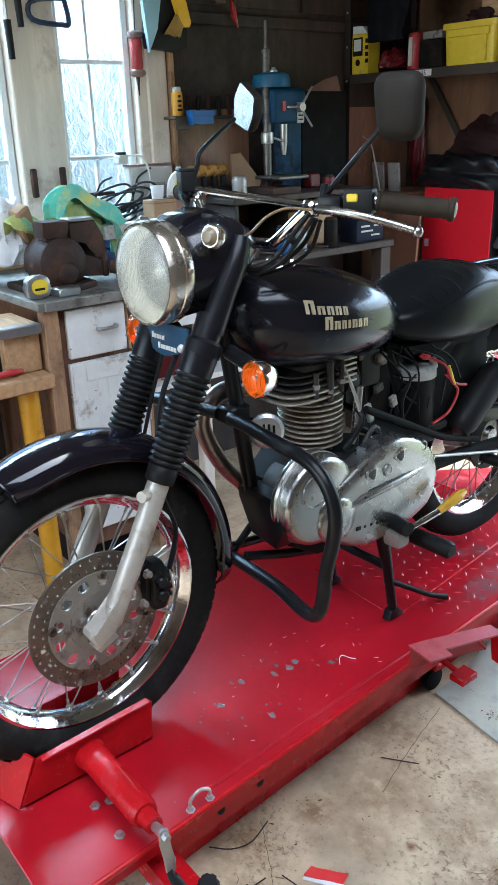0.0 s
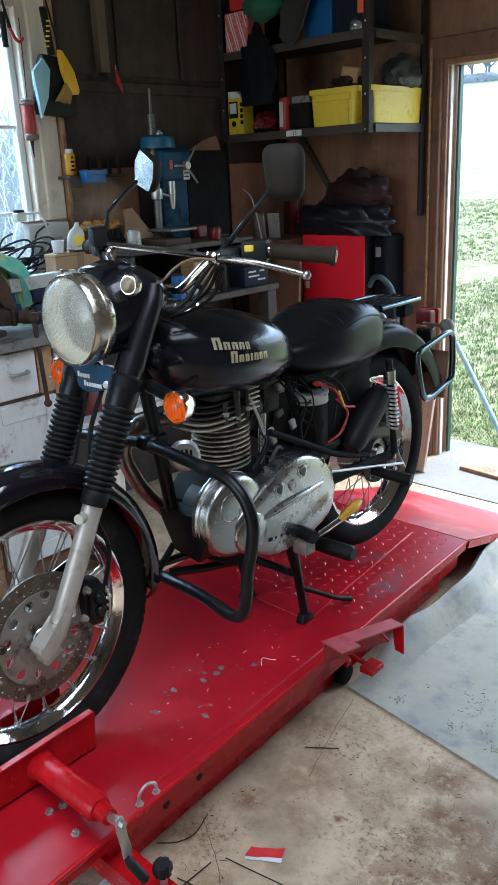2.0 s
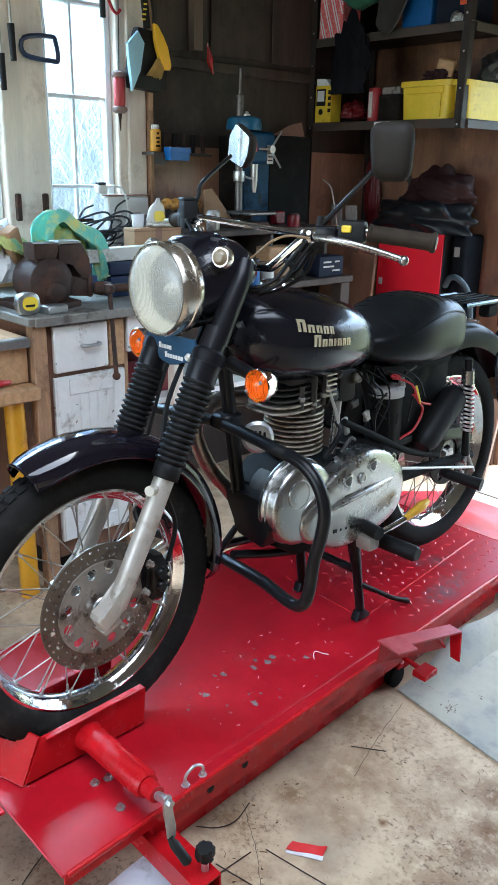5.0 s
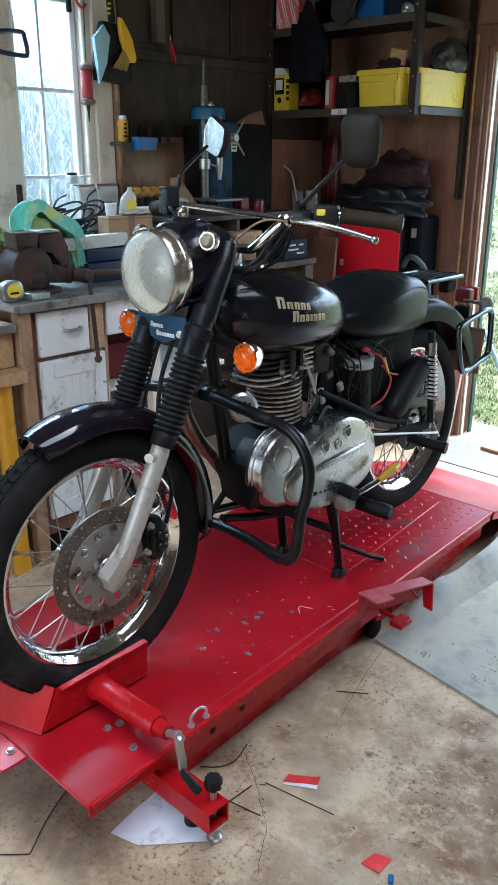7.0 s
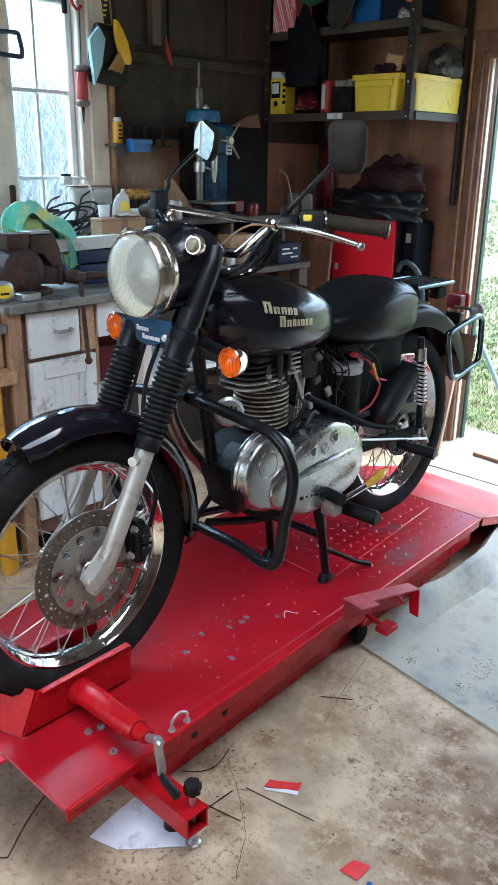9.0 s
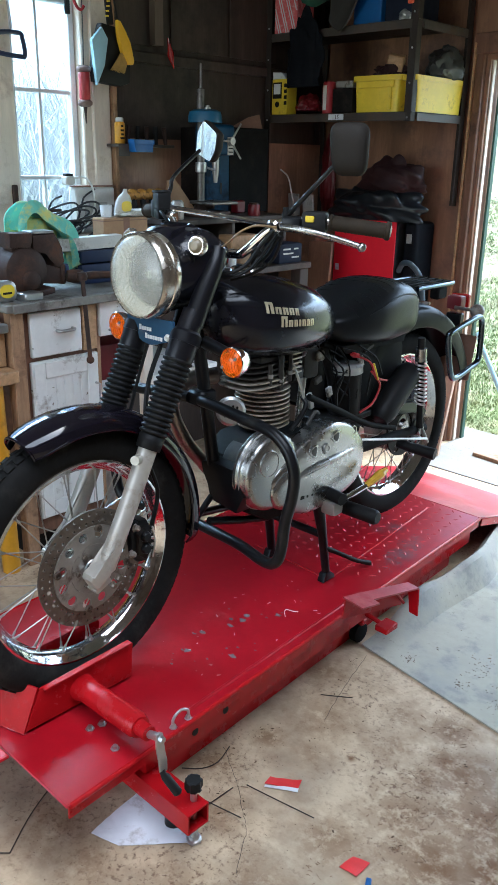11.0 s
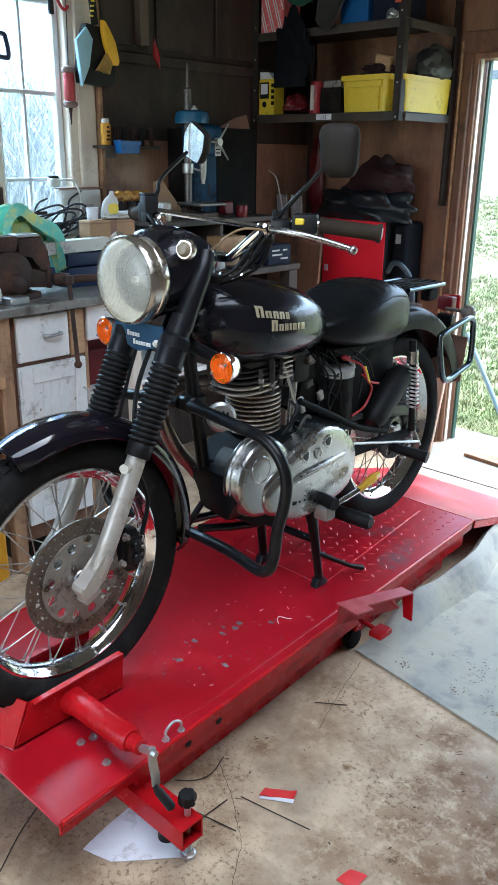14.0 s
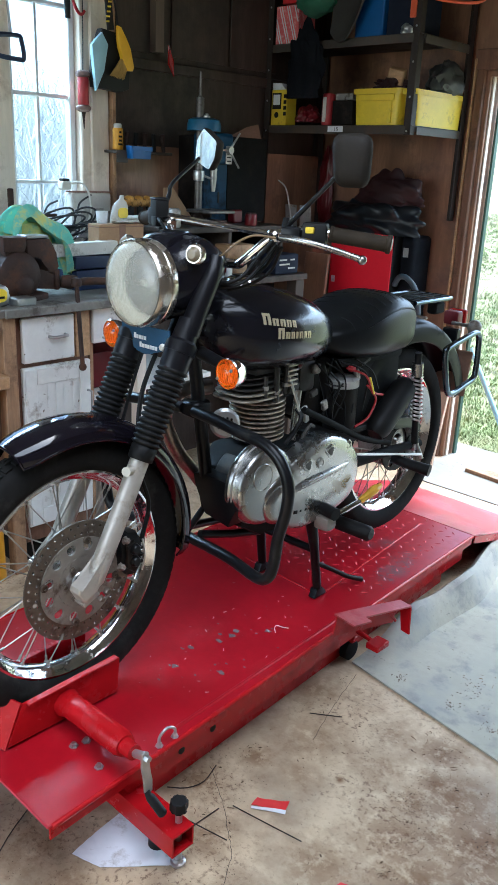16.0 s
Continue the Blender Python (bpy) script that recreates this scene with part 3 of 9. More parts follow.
M_CRIMSON = mat("crimson printed card", (0.70, 0.13, 0.14), 0.5, vary=0.15, scale=40, dirt=(0.75, 0.36, 0.36), dirt_amount=0.4, dirt_scale=45)
# Pinker than the bracket's folds: wear plus sky sheen painted on the top.
M_BRACKET = mat("rubbed red paint with pinkish sheen", (0.40, 0.065, 0.075), 0.35, vary=0.2, scale=12, dirt=(0.34, 0.03, 0.035), dirt_amount=0.3, dirt_scale=10, spec=0.5)
M_CANLID = mat("pale grey pressed lid", (0.46, 0.45, 0.42), 0.4, 0.2, vary=0.12, scale=14, dirt=(0.2, 0.17, 0.13), dirt_amount=0.25, dirt_scale=20)
M_AMBER = glass("amber lens", (1.0, 0.40, 0.02), 0.16, 1.4)
M_MIRROR = mat("mirror glass", (0.86, 0.88, 0.86), 0.03, 1.0, vary=0.12, scale=14, dirt=(0.34, 0.35, 0.33), dirt_amount=0.2, dirt_scale=24)
M_REFLECTOR = mat("hazy lamp reflector", (0.95, 0.91, 0.82), 0.5, 0.25, vary=0.05, scale=20)


# ---------- the workshop shell ----------
WX, BY, CEIL = -1.6, 2.8, 2.45      # window wall, back wall, ceiling
EX, FY = 3.0, -2.6                   # the walls behind the camera
TH = 0.12

bm = bmesh.new()
bmesh.ops.create_grid(bm, x_segments=2, y_segments=2, size=1)
for v in bm.verts:
    v.co = (WX - TH + (v.co.x + 1) / 2 * (EX + TH - WX + TH), FY - TH + (v.co.y + 1) / 2 * (BY + TH - FY + TH), 0)
ret = bmesh.ops.extrude_face_region(bm, geom=bm.faces[:])
for g in ret["geom"]:
    if isinstance(g, bmesh.types.BMVert):
        g.co.z -= 0.1
floor = solid("floor", bm, M_CONC, "dirty beige painted concrete workshop floor with stains", "floor", kind="structure")


def wall_with_holes(name, axis, at, thick, a0, a1, z0, z1, holes, material, label):
    """A wall along one axis with rectangular openings (a0, a1, z0, z1)."""
    bm = bmesh.new()
    acuts = sorted({a0, a1, *[h[0] for h in holes], *[h[1] for h in holes]})
    zcuts = sorted({z0, z1, *[h[2] for h in holes], *[h[3] for h in holes]})
    for p, q in zip(acuts[:-1], acuts[1:]):
        for r, s in zip(zcuts[:-1], zcuts[1:]):
            ca, cz = (p + q) / 2, (r + s) / 2
            if any(h[0] < ca < h[1] and h[2] < cz < h[3] for h in holes):
                continue
            if axis == "y":
                box(bm, (at, ca, cz), (thick, q - p, s - r))
            else:
                box(bm, (ca, at, cz), (q - p, thick, s - r))
    bmesh.ops.remove_doubles(bm, verts=bm.verts, dist=1e-5)
    inner = [f for f in bm.faces if any(g is not f and {v for v in g.verts} == {v for v in f.verts} for g in f.verts[0].link_faces)]
    bmesh.ops.delete(bm, geom=list(set(inner)), context="FACES")
    return solid(name, bm, material, label, "wall", kind="structure")


WZ0, WZ1 = 1.10, 2.16
wall_with_holes("wall_window", "y", WX - TH / 2, TH, FY, BY + TH, 0, CEIL, [(-0.35, 1.30, WZ0, WZ1)], M_DARKWALL, "dark boarded timber wall with a wide casement window")
wall_with_holes("wall_back", "x", BY + TH / 2, TH, WX - TH, EX, 0, CEIL, [(-0.622, 1.75, 0, 1.90)], M_PLY, "brown plywood wall with an open doorway")
wall_with_holes("wall_east", "y", EX + TH / 2, TH, FY, BY + TH, 0, CEIL, [], M_FRONTWALL, "brown timber board wall")
# The opening in the south wall is added to let the front fill in.
wall_with_holes("wall_south", "x", FY - TH / 2, TH, WX - TH, EX + TH, 0, CEIL, [(-1.25, 1.05, 0, 2.1)], M_FRONTWALL, "brown timber board wall with an added unseen opening")
bm = bmesh.new()
# The gap left in the boards is added for the overhead fill lamp.
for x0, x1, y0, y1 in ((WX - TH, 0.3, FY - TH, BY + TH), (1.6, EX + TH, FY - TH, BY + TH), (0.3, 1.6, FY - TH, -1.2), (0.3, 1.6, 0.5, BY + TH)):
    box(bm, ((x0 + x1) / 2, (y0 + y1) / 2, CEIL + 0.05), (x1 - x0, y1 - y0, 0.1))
solid("ceiling", bm, M_CEIL, "dark boarded workshop ceiling", "ceiling", kind="structure")

# brown panel beside the doorway, studs and rails on the dark wall
solid("wall_panel", span(WX + 0.006, WX + 0.02, 1.37, BY - 0.002, 1.0, 1.50), M_PLY, "brown plywood panel on the dark wall", "panel", kind="structure")
solid("wall_stud", span(WX + 0.004, WX + 0.05, 1.575, 1.622, 1.885, CEIL), M_FRONTWALL, "weathered timber wall stud", "stud", kind="structure")
solid("wall_rail", span(WX + 0.004, WX + 0.020, 1.38, BY - 0.01, 1.81, 1.855, 0.004), M_DARKWALL, "dark timber wall rail", "rail", kind="structure")
solid("trim_stud", span(WX + 0.004, WX + 0.055, 1.336, 1.356, 0.97, CEIL, 0.003), M_PINEV, "orange-brown timber post beside the window", "post", kind="structure")
for k, (y0, y1) in enumerate(((1.39, 1.59), (1.70, 2.05), (2.07, 2.40))):
    solid("wall_board", span(WX + 0.003, WX + 0.012, y0, y1, 1.88, CEIL, 0.002), M_DARKWALL, "dark green-black wall board", "board", "boards on the dark wall", kind="structure")


# ---------- window ----------
win = thing("window_1", (WX, 0.5, WZ0), "cream-painted timber casement window with small panes", "window", kind="structure")
fx0, fx1 = WX - 0.10, WX + 0.02
for y0, y1, z0, z1 in ((-0.35, -0.29, WZ0, WZ1), (0.70, 0.885, WZ0, WZ1), (1.205, 1.30, WZ0, WZ1), (-0.29, 0.70, WZ1 - 0.06, WZ1), (0.885, 1.205, WZ1 - 0.06, WZ1)):
    part("window_frame", span(fx0, fx1, y0, y1, z0, z1, 0.006), M_FRAMEPAINT, win)
part("window_sill", span(WX - 0.11, WX + 0.07, -0.37, 1.32, WZ0 - 0.035, WZ0 + 0.012, 0.006), M_FRAMEPAINT, win, "cream painted timber sill")
part("window_frame", span(WX + 0.0, WX + 0.035, 1.245, 1.333, 0.98, CEIL, 0.005), M_FRAMEPAINT, win, "wide cream painted jamb board")
for y0, y1 in ((-0.29, 0.70), (0.885, 1.205)):
    sash = part("sash", span(WX - 0.06, WX - 0.02, y0 + 0.003, y0 + 0.030, WZ0 + 0.014, WZ1 - 0.062, 0.004), M_WHITEBAR, win, "white painted casement sash")
    part("stile", span(WX - 0.06, WX - 0.02, y1 - 0.030, y1 - 0.003, WZ0 + 0.014, WZ1 - 0.062, 0.004), M_WHITEBAR, sash)
    for z in (WZ0 + 0.034, 1.335, 1.670, 2.005, WZ1 - 0.08):
        part("glazing_bar", span(WX - 0.055, WX - 0.025, y0 + 0.031, y1 - 0.031, z - 0.008, z + 0.008, 0.003), M_WHITEBAR, sash)
    cuts = [1.03] if y0 > 0.5 else [0.04, 0.37]
    for y in cuts:
        part("mullion", span(WX - 0.052, WX - 0.028, y - 0.006, y + 0.006, WZ0 + 0.044, WZ1 - 0.09, 0.002), M_WHITEBAR, sash)
    pane = part("pane", span(WX - 0.042, WX - 0.038, y0 + 0.031, y1 - 0.031, WZ0 + 0.03, WZ1 - 0.08), M_GLASS, sash, "clear glass pane")
    pane.visible_shadow = False
for y in (0.735, 0.85):
    part("window_catch", B((WX + 0.03, y, 1.26), (0.018, 0.022, 0.10), 0.004), M_DARKSTEEL, win, "dull metal casement catch")
part("window_stay", B((WX + 0.03, 0.98, 1.205), (0.015, 0.16, 0.014), 0.003), M_DARKSTEEL, win, "dull metal window stay")

# ---------- doorway ----------
door = thing("door_1", (-0.6, BY, 0), "open doorway with layered timber jamb boards", "doorway", kind="structure")
part("jamb", span(-0.667, -0.627, BY - 0.028, BY + 0.10, 0, 1.94, 0.004), M_JAMB, door, "reddish brown timber jamb")
part("jamb_strip", span(-0.681, -0.669, BY - 0.035, BY - 0.002, 0, 1.95, 0.003), M_PINE, door, "pale bare timber strip")
part("jamb_edge", span(-0.625, -0.607, BY + 0.0, BY + 0.12, 0.0, 1.9, 0.003), M_PLY, door)
part("jamb_stop", span(-0.606, -0.599, BY + 0.02, BY + 0.045, 0.0, 1.895, 0.002), M_FRAMEPAINT, door, "cream door stop strip")
part("jamb_seal", span(-0.598, -0.586, BY + 0.08, BY + 0.11, 0.0, 1.89, 0.002), M_GREENPOST, door, "dark green door edge")
part("lintel", span(-0.683, 1.80, BY - 0.03, BY - 0.002, 1.90, 1.99, 0.004), M_JAMB, door, "reddish brown timber lintel")
part("lintel_edge", span(-0.622, 1.75, BY + 0.001, BY + 0.12, 1.875, 1.90, 0.002), M_PLY, door)

# ---------- outdoors ----------
def hill(X, Y):
    """Height of the pasture: nearly level by the shed, then climbing."""
    rise = min(max(0.0, Y - 3.3), 70)
    h = -0.06 + 0.03 * noise.noise(Vector((X * 0.7, Y * 0.7, 0))) + 0.028 * rise + 0.092 * max(0.0, rise - 6)
    return h + (0.02 * min(-3 - X, 60) if X < -3 else 0.0)


bm = bmesh.new()
bmesh.ops.create_grid(bm, x_segments=90, y_segments=90, size=1)
for v in bm.verts:
    x, y = v.co.x, v.co.y
    X, Y = math.copysign(abs(x) ** 3, x) * 400, 2 + math.copysign(abs(y) ** 3, y) * 400
    h = hill(X, Y)
    if WX - 0.4 < X < EX + 0.5 and FY - 0.5 < Y < BY + 0.35:
        h = -0.15
    v.co = (X, Y, h)
solid("ground", bm, M_FIELD, "rough pale green pasture rising from the shed", "ground", kind="structure")
solid("pavement", span(-1.4, 2.4, BY + 0.125, BY + 0.34, -0.12, -0.015, 0.01), M_PATH, "pale concrete apron outside the doorway", "pavement", kind="structure")


solid("threshold", span(-0.60, 1.74, 2.40, BY + 0.122, -0.02, 0.0045, 0.002), M_PATH, "pale worn concrete threshold in the doorway", "threshold", kind="structure")


def tufts(n, seed, place, height, spread):
    rnd = random.Random(seed)
    verts, faces = [], []
    for _ in range(n):
        x, y, z = place(rnd)
        for _ in range(7):
            a = rnd.uniform(0, 6.283)
            h = height * rnd.uniform(0.5, 1.2)
            dx, dy = math.cos(a) * spread * rnd.uniform(0.2, 1), math.sin(a) * spread * rnd.uniform(0.2, 1)
            wx, wy = -math.sin(a) * 0.004, math.cos(a) * 0.004
            bx, by = x + rnd.uniform(-0.03, 0.03), y + rnd.uniform(-0.03, 0.03)
            k = len(verts)
            verts += [(bx - wx, by - wy, z), (bx + wx, by + wy, z), (bx + dx * 0.5 + wx * 0.7, by + dy * 0.5 + wy * 0.7, z + h * 0.7), (bx + dx * 0.5 - wx * 0.7, by + dy * 0.5 - wy * 0.7, z + h * 0.7), (bx + dx, by + dy, z + h * 0.95)]
            faces += [(k, k + 1, k + 2, k + 3), (k + 3, k + 2, k + 4)]
    me = bpy.data.meshes.new("grass")
    me.from_pydata(verts, [], faces)
    me.materials.append(M_GRASS)
    return me


def meadow(rnd):
    y = BY + 0.36 + (rnd.random() ** 2) * 11
    x = -0.62 - 0.55 * (y - 2.2) + rnd.uniform(-0.6, 2.2)
    return x, y, hill(x, y) - 0.004


tagged(new("grass", tufts(11000, 4, meadow, 0.040, 0.05)), "long rough green and straw-coloured grass", "grass", kind="stuff")


def bare_tree(loc, h, seed, label):
    """A winter tree: trunk, limbs and fine twigs."""
    rnd = random.Random(seed)
    top = thing("tree", loc, label, "tree", "bare trees at the field edge")
    trunk, twigs = bmesh.new(), bmesh.new()
    tube(trunk, [Vector(loc) + Vector((0.03 * h * noise.noise(Vector((seed, k, 0))), 0, h * 0.62 * k / 5)) for k in range(6)], [h * 0.011 * (1 - 0.13 * k) for k in range(6)], 6)
    for i in range(34):
        s = Vector(loc) + Vector((0, 0, h * rnd.uniform(0.12, 0.62)))
        a = rnd.uniform(0, 6.283)
        d = Vector((math.cos(a), math.sin(a), rnd.uniform(0.5, 1.4))).normalized() * h * rnd.uniform(0.16, 0.36)
        e = s + d
        tube(twigs, [s, s + d * 0.5 + Vector((0, 0, h * 0.01)), e], [h * 0.008, h * 0.005, h * 0.002], 4)
        for _ in range(6):
            q = s + d * rnd.uniform(0.3, 1)
            f = Vector((rnd.uniform(-1, 1), rnd.uniform(-1, 1), rnd.uniform(0, 1.2))).normalized() * h * rnd.uniform(0.05, 0.13)
            tube(twigs, [q, q + f], [h * 0.003, h * 0.001], 3)
    part("trunk", trunk, M_BARK, top)
    part("crown", twigs, M_BARK, top)
    return top


for k in range(16):
    x, y = -50 + k * 1.65 + random.Random(k).uniform(-0.5, 0.5), 73.5 + (k * 5 % 4) * 1.2
    bare_tree((x, y, hill(x, y) - 0.15), 9 + (k * 37 % 5), k + 1, "leafless winter tree at the far edge of the field")
bank = []
for k in range(41):
    x = -62 + k * 1.2
    z = hill(x, 71.5) - 0.3
    bank.append([(x, 71.5 + dy, z + dz * (0.8 + 0.35 * noise.noise(Vector((x * 0.4, dz, 3))))) for dy, dz in ((-0.9, 0.0), (-0.7, 0.7), (-0.2, 1.25), (0.5, 1.3), (1.1, 0.7), (1.3, 0.0))])
solid("bank", loft(bmesh.new(), bank), M_BANK, "low grey-green bank along the field edge", "bank", kind="structure")


def hedge(name, x0, x1, y0, y1, h, n, seed, label):
    """A tangle of bare arching stems."""
    rnd = random.Random(seed)
    bm = bmesh.new()
    for _ in range(n):
        x, y = rnd.uniform(x0, x1), rnd.uniform(y0, y1)
        a = rnd.uniform(0, 6.283)
        hh = h * rnd.uniform(0.45, 1.0)
        d = Vector((math.cos(a) * 0.5, math.sin(a) * 0.9, 0)) * rnd.uniform(0.3, 1.3)
        p = Vector((x, y, -0.05))
        tube(bm, [p, p + d * 0.3 + Vector((0, 0, hh * 0.6)), p + d + Vector((0, 0, hh)), p + d * 1.6 + Vector((0, 0, hh * rnd.uniform(0.6, 0.95)))], [0.010, 0.007, 0.004, 0.002], 3)
    return solid(name, bm, M_PALETWIG, label, "hedge", kind="stuff")


hedge("hedge", -7.4, -4.4, -1.0, 6.6, 2.2, 4200, 8, "tangled pale leafless hedge outside the window")


# ---------- motorcycle lift ----------
DX0, DX1, DZ = -0.435, 0.285, 0.20
lift = thing("motorcycle_lift", (-0.07, 0.7, 0), "red enamelled motorcycle lift table with scuffed deck", "lift table")
bm = span(DX0, DX1, -0.25, 1.61, DZ - 0.006, DZ, 0.002)
deck = part("deck", bm, M_DECK, lift, "scuffed red painted steel deck plate")
part("side_rail", span(DX1 - 0.060, DX1 - 0.026, -0.02, 1.60, 0.094, DZ - 0.0065, 0.004), M_RED, lift)
part("deck_skirt", span(DX1 - 0.005, DX1, -0.245, 1.605, DZ - 0.034, DZ - 0.0065, 0.001), M_RED, lift)
part("side_rail", span(DX0 + 0.012, DX0 + 0.045, -0.02, 1.66, 0.055, DZ - 0.0065, 0.004), M_RED, lift)
part("deck_lip", T([(DX1, -0.24, DZ - 0.004), (DX1, 1.605, DZ - 0.004)], 0.006, 8), M_RED, lift)
part("deck_lip", T([(DX0, -0.24, DZ - 0.004), (DX0, 1.605, DZ - 0.004)], 0.006, 8), M_RED, lift)
for y in (0.142, 0.250):
    part("rail_hole", L([(0.0, 0), (0.010, 0), (0.010, 0.0015), (0, 0.0015)], (DX1 - 0.0258, y, 0.130), (1, 0, 0), 14), M_GREASE, lift, "dark bolt hole")
part("deck_ridge", T([(DX1 - 0.030, 0.12, DZ - 0.003), (DX1 - 0.030, 0.78, DZ - 0.003)], 0.0065, 10), M_DECK, lift, "pressed ridge along the deck edge")
part("base_frame", span(DX0 + 0.08, DX0 + 0.13, 0.05, 1.55, 0.0, 0.05, 0.004), M_RED, lift)
part("base_frame", span(DX1 - 0.13, DX1 - 0.075, 0.05, 1.55, 0.0, 0.05, 0.004), M_RED, lift)
part("cross_member", span(DX0 + 0.131, DX1 - 0.131, 0.10, 0.16, 0.0, 0.05, 0.004), M_RED, lift)
part("cross_member", span(DX0 + 0.131, DX1 - 0.131, 1.40, 1.46, 0.0, 0.05, 0.004), M_RED, lift)
for k in range(2):
    part("scissor_arm", B((-0.30 + 0.42 * k, 0.8, 0.115), (0.03, 1.25, 0.05), 0.004, Euler((radians(-3), 0, 0)).to_matrix()), M_RED, lift)
# ramp sloping to the floor
bm = bmesh.new()
box(bm, ((DX0 + DX1) / 2, 1.956, 0.1005), (DX1 - DX0, 0.715, 0.006), 0.002, Euler((radians(-15.8), 0, 0)).to_matrix())
part("ramp", bm, M_RAMP, lift, "worn red loading ramp, pink from dust and painted sheen")
part("ramp_hinge", T([(DX0 + 0.02, 1.612, DZ - 0.007), (DX1 - 0.02, 1.612, DZ - 0.007)], 0.005, 8), M_RED, lift)
for x in (DX0 + 0.004, DX1 - 0.004):
    part("ramp_side", B((x, 1.95, 0.084), (0.006, 0.66, 0.028), 0.001, Euler((radians(-15.8), 0, 0)).to_matrix()), M_RED, lift)
# seams of the drop-out panel
for a, b in (((0.138, 0.85), (0.097, 1.55)), ((-0.18, 0.86), (0.138, 0.85))):
    part("panel_seam", T([(a[0], a[1], DZ), (b[0], b[1], DZ)], 0.0022, 6), M_RED, lift, "raised seam of the drop-out panel")


def tread_bar(bm, x, y, z, a, tilt=0.0):
    c, s = math.cos(a), math.sin(a)
    pts = [(-0.013, 0, 0), (0, -0.0046, 0), (0.013, 0, 0), (0, 0.0046, 0), (0, 0, 0.0026)]
    vs = [bm.verts.new((x + p[0] * c - p[1] * s, y + p[0] * s + p[1] * c, z + p[2])) for p in pts]
    for k in range(4):
        bm.faces.new((vs[k], vs[(k + 1) % 4], vs[4]))


bm = bmesh.new()
for i in range(17):
    for j in range(17):
        x, y = DX0 + 0.03 + i * 0.042, 0.95 + j * 0.040 + (i % 2) * 0.020
        if x > DX1 - 0.02 or y > 1.59:
            continue
        tread_bar(bm, x, y, DZ, math.pi / 4 * (1 if (i + j) % 2 else -1))
part("tread_pattern", bm, M_TREAD, deck, "raised tread bars", kind="stuff")
# flaked patches of bare metal
rnd = random.Random(5)
bm = bmesh.new()
for k in range(26):
    x, y, r = rnd.uniform(-0.02, 0.22), rnd.uniform(0.2, 0.72), rnd.choice((0.002, 0.003, 0.004, 0.006, 0.010))
    n = 9
    vs = [bm.verts.new((x + r * rnd.uniform(0.4, 1.3) * math.cos(6.283 * i / n) * 1.3, y + r * rnd.uniform(0.4, 1.2) * math.sin(6.283 * i / n), DZ + 0.0008)) for i in range(n)]
    bm.faces.new(vs)
part("worn_patch", bm, M_BARE, deck, "flaked patches of bare grey metal", kind="stuff")
bm = bmesh.new()
for k in range(150):
    cx, cy, sx, sy = ((0.215, 1.17, 0.022, 0.05), (0.20, 1.24, 0.02, 0.05), (0.235, 1.12, 0.02, 0.04), (0.09, 1.32, 0.03, 0.05))[k % 4 if k % 3 else 0]
    x, y, r = rnd.gauss(cx, sx * 1.2), rnd.gauss(cy, sy * 1.2), rnd.uniform(0.0008, 0.0034) * (2 if rnd.random() < 0.12 else 1)
    if x > DX1 - 0.02 or y > 1.58:
        continue
    n = 8
    vs = [bm.verts.new((x + r * rnd.uniform(0.5, 1.3) * math.cos(6.283 * i / n), y + 1.6 * r * rnd.uniform(0.5, 1.2) * math.sin(6.283 * i / n), DZ + 0.0006 + 0.000001 * k)) for i in range(n)]
    bm.faces.new(vs)
part("scuff_mark", bm, M_WORN, deck, "dark scuffed blotches in the paint", kind="stuff")
bm = bmesh.new()
for k in range(18):
    x, y, a, l = rnd.uniform(-0.05, 0.24), rnd.uniform(0.2, 0.8), rnd.uniform(0, 3.14), rnd.uniform(0.004, 0.014)
    tube(bm, [(x, y, DZ + 0.0004), (x + l * math.cos(a), y + l * math.sin(a), DZ + 0.0004)], 0.0007, 4)
tube(bm, [(0.150, 0.595, DZ + 0.0005), (0.132, 0.612, DZ + 0.0005), (0.128, 0.625, DZ + 0.0005), (0.147, 0.632, DZ + 0.0005), (0.160, 0.640, DZ + 0.0005)], 0.0012, 4, smooth=4)
part("scratch", bm, M_BADGEWHITE, deck, "pale scratches in the paint", kind="stuff")

# front wheel vise
vise = part("wheel_vise", span(-0.064, 0.064, -0.185, 0.10, DZ + 0.001, DZ + 0.008, 0.002), M_RED, lift, "red wheel clamp holding the front tyre")
for sx in (1, -1):
    jaw = prism(bmesh.new(), [(-0.192, 0.2085), (0.105, 0.2085), (0.112, 0.30), (0.100, 0.312), (-0.150, 0.301)], side_plane(0.066 if sx > 0 else -0.072), 0.006, 0.001)
    part("jaw", jaw, M_RED, vise)
    part("jaw_flange", B((sx * 0.075, -0.02, 0.304), (0.016, 0.245, 0.006), 0.002, Euler((radians(2.5), 0, 0)).to_matrix()), M_RED, vise)
part("wheel_stop", sheet([(-0.16, -0.268, 0.203), (0.069, -0.1935, 0.203), (0.070, -0.1515, 0.3045), (-0.16, -0.226, 0.310)], 2, 0.006, 0.0), M_RED, vise)
part("front_plate", span(-0.30, 0.10, -0.315, -0.2515, DZ - 0.010, DZ - 0.003, 0.002), M_RED, lift)
part("screw_housing", T([(0.074, -0.040, 0.250), (0.10, -0.041, 0.254), (0.285, -0.0455, 0.267), (0.297, -0.046, 0.268)], [0.034, 0.0285, 0.0285, 0.024], 24), M_RED, vise)
part("screw_collar", T([(0.296, -0.046, 0.268), (0.328, -0.047, 0.270)], [0.019, 0.017], 18), M_RED, vise)
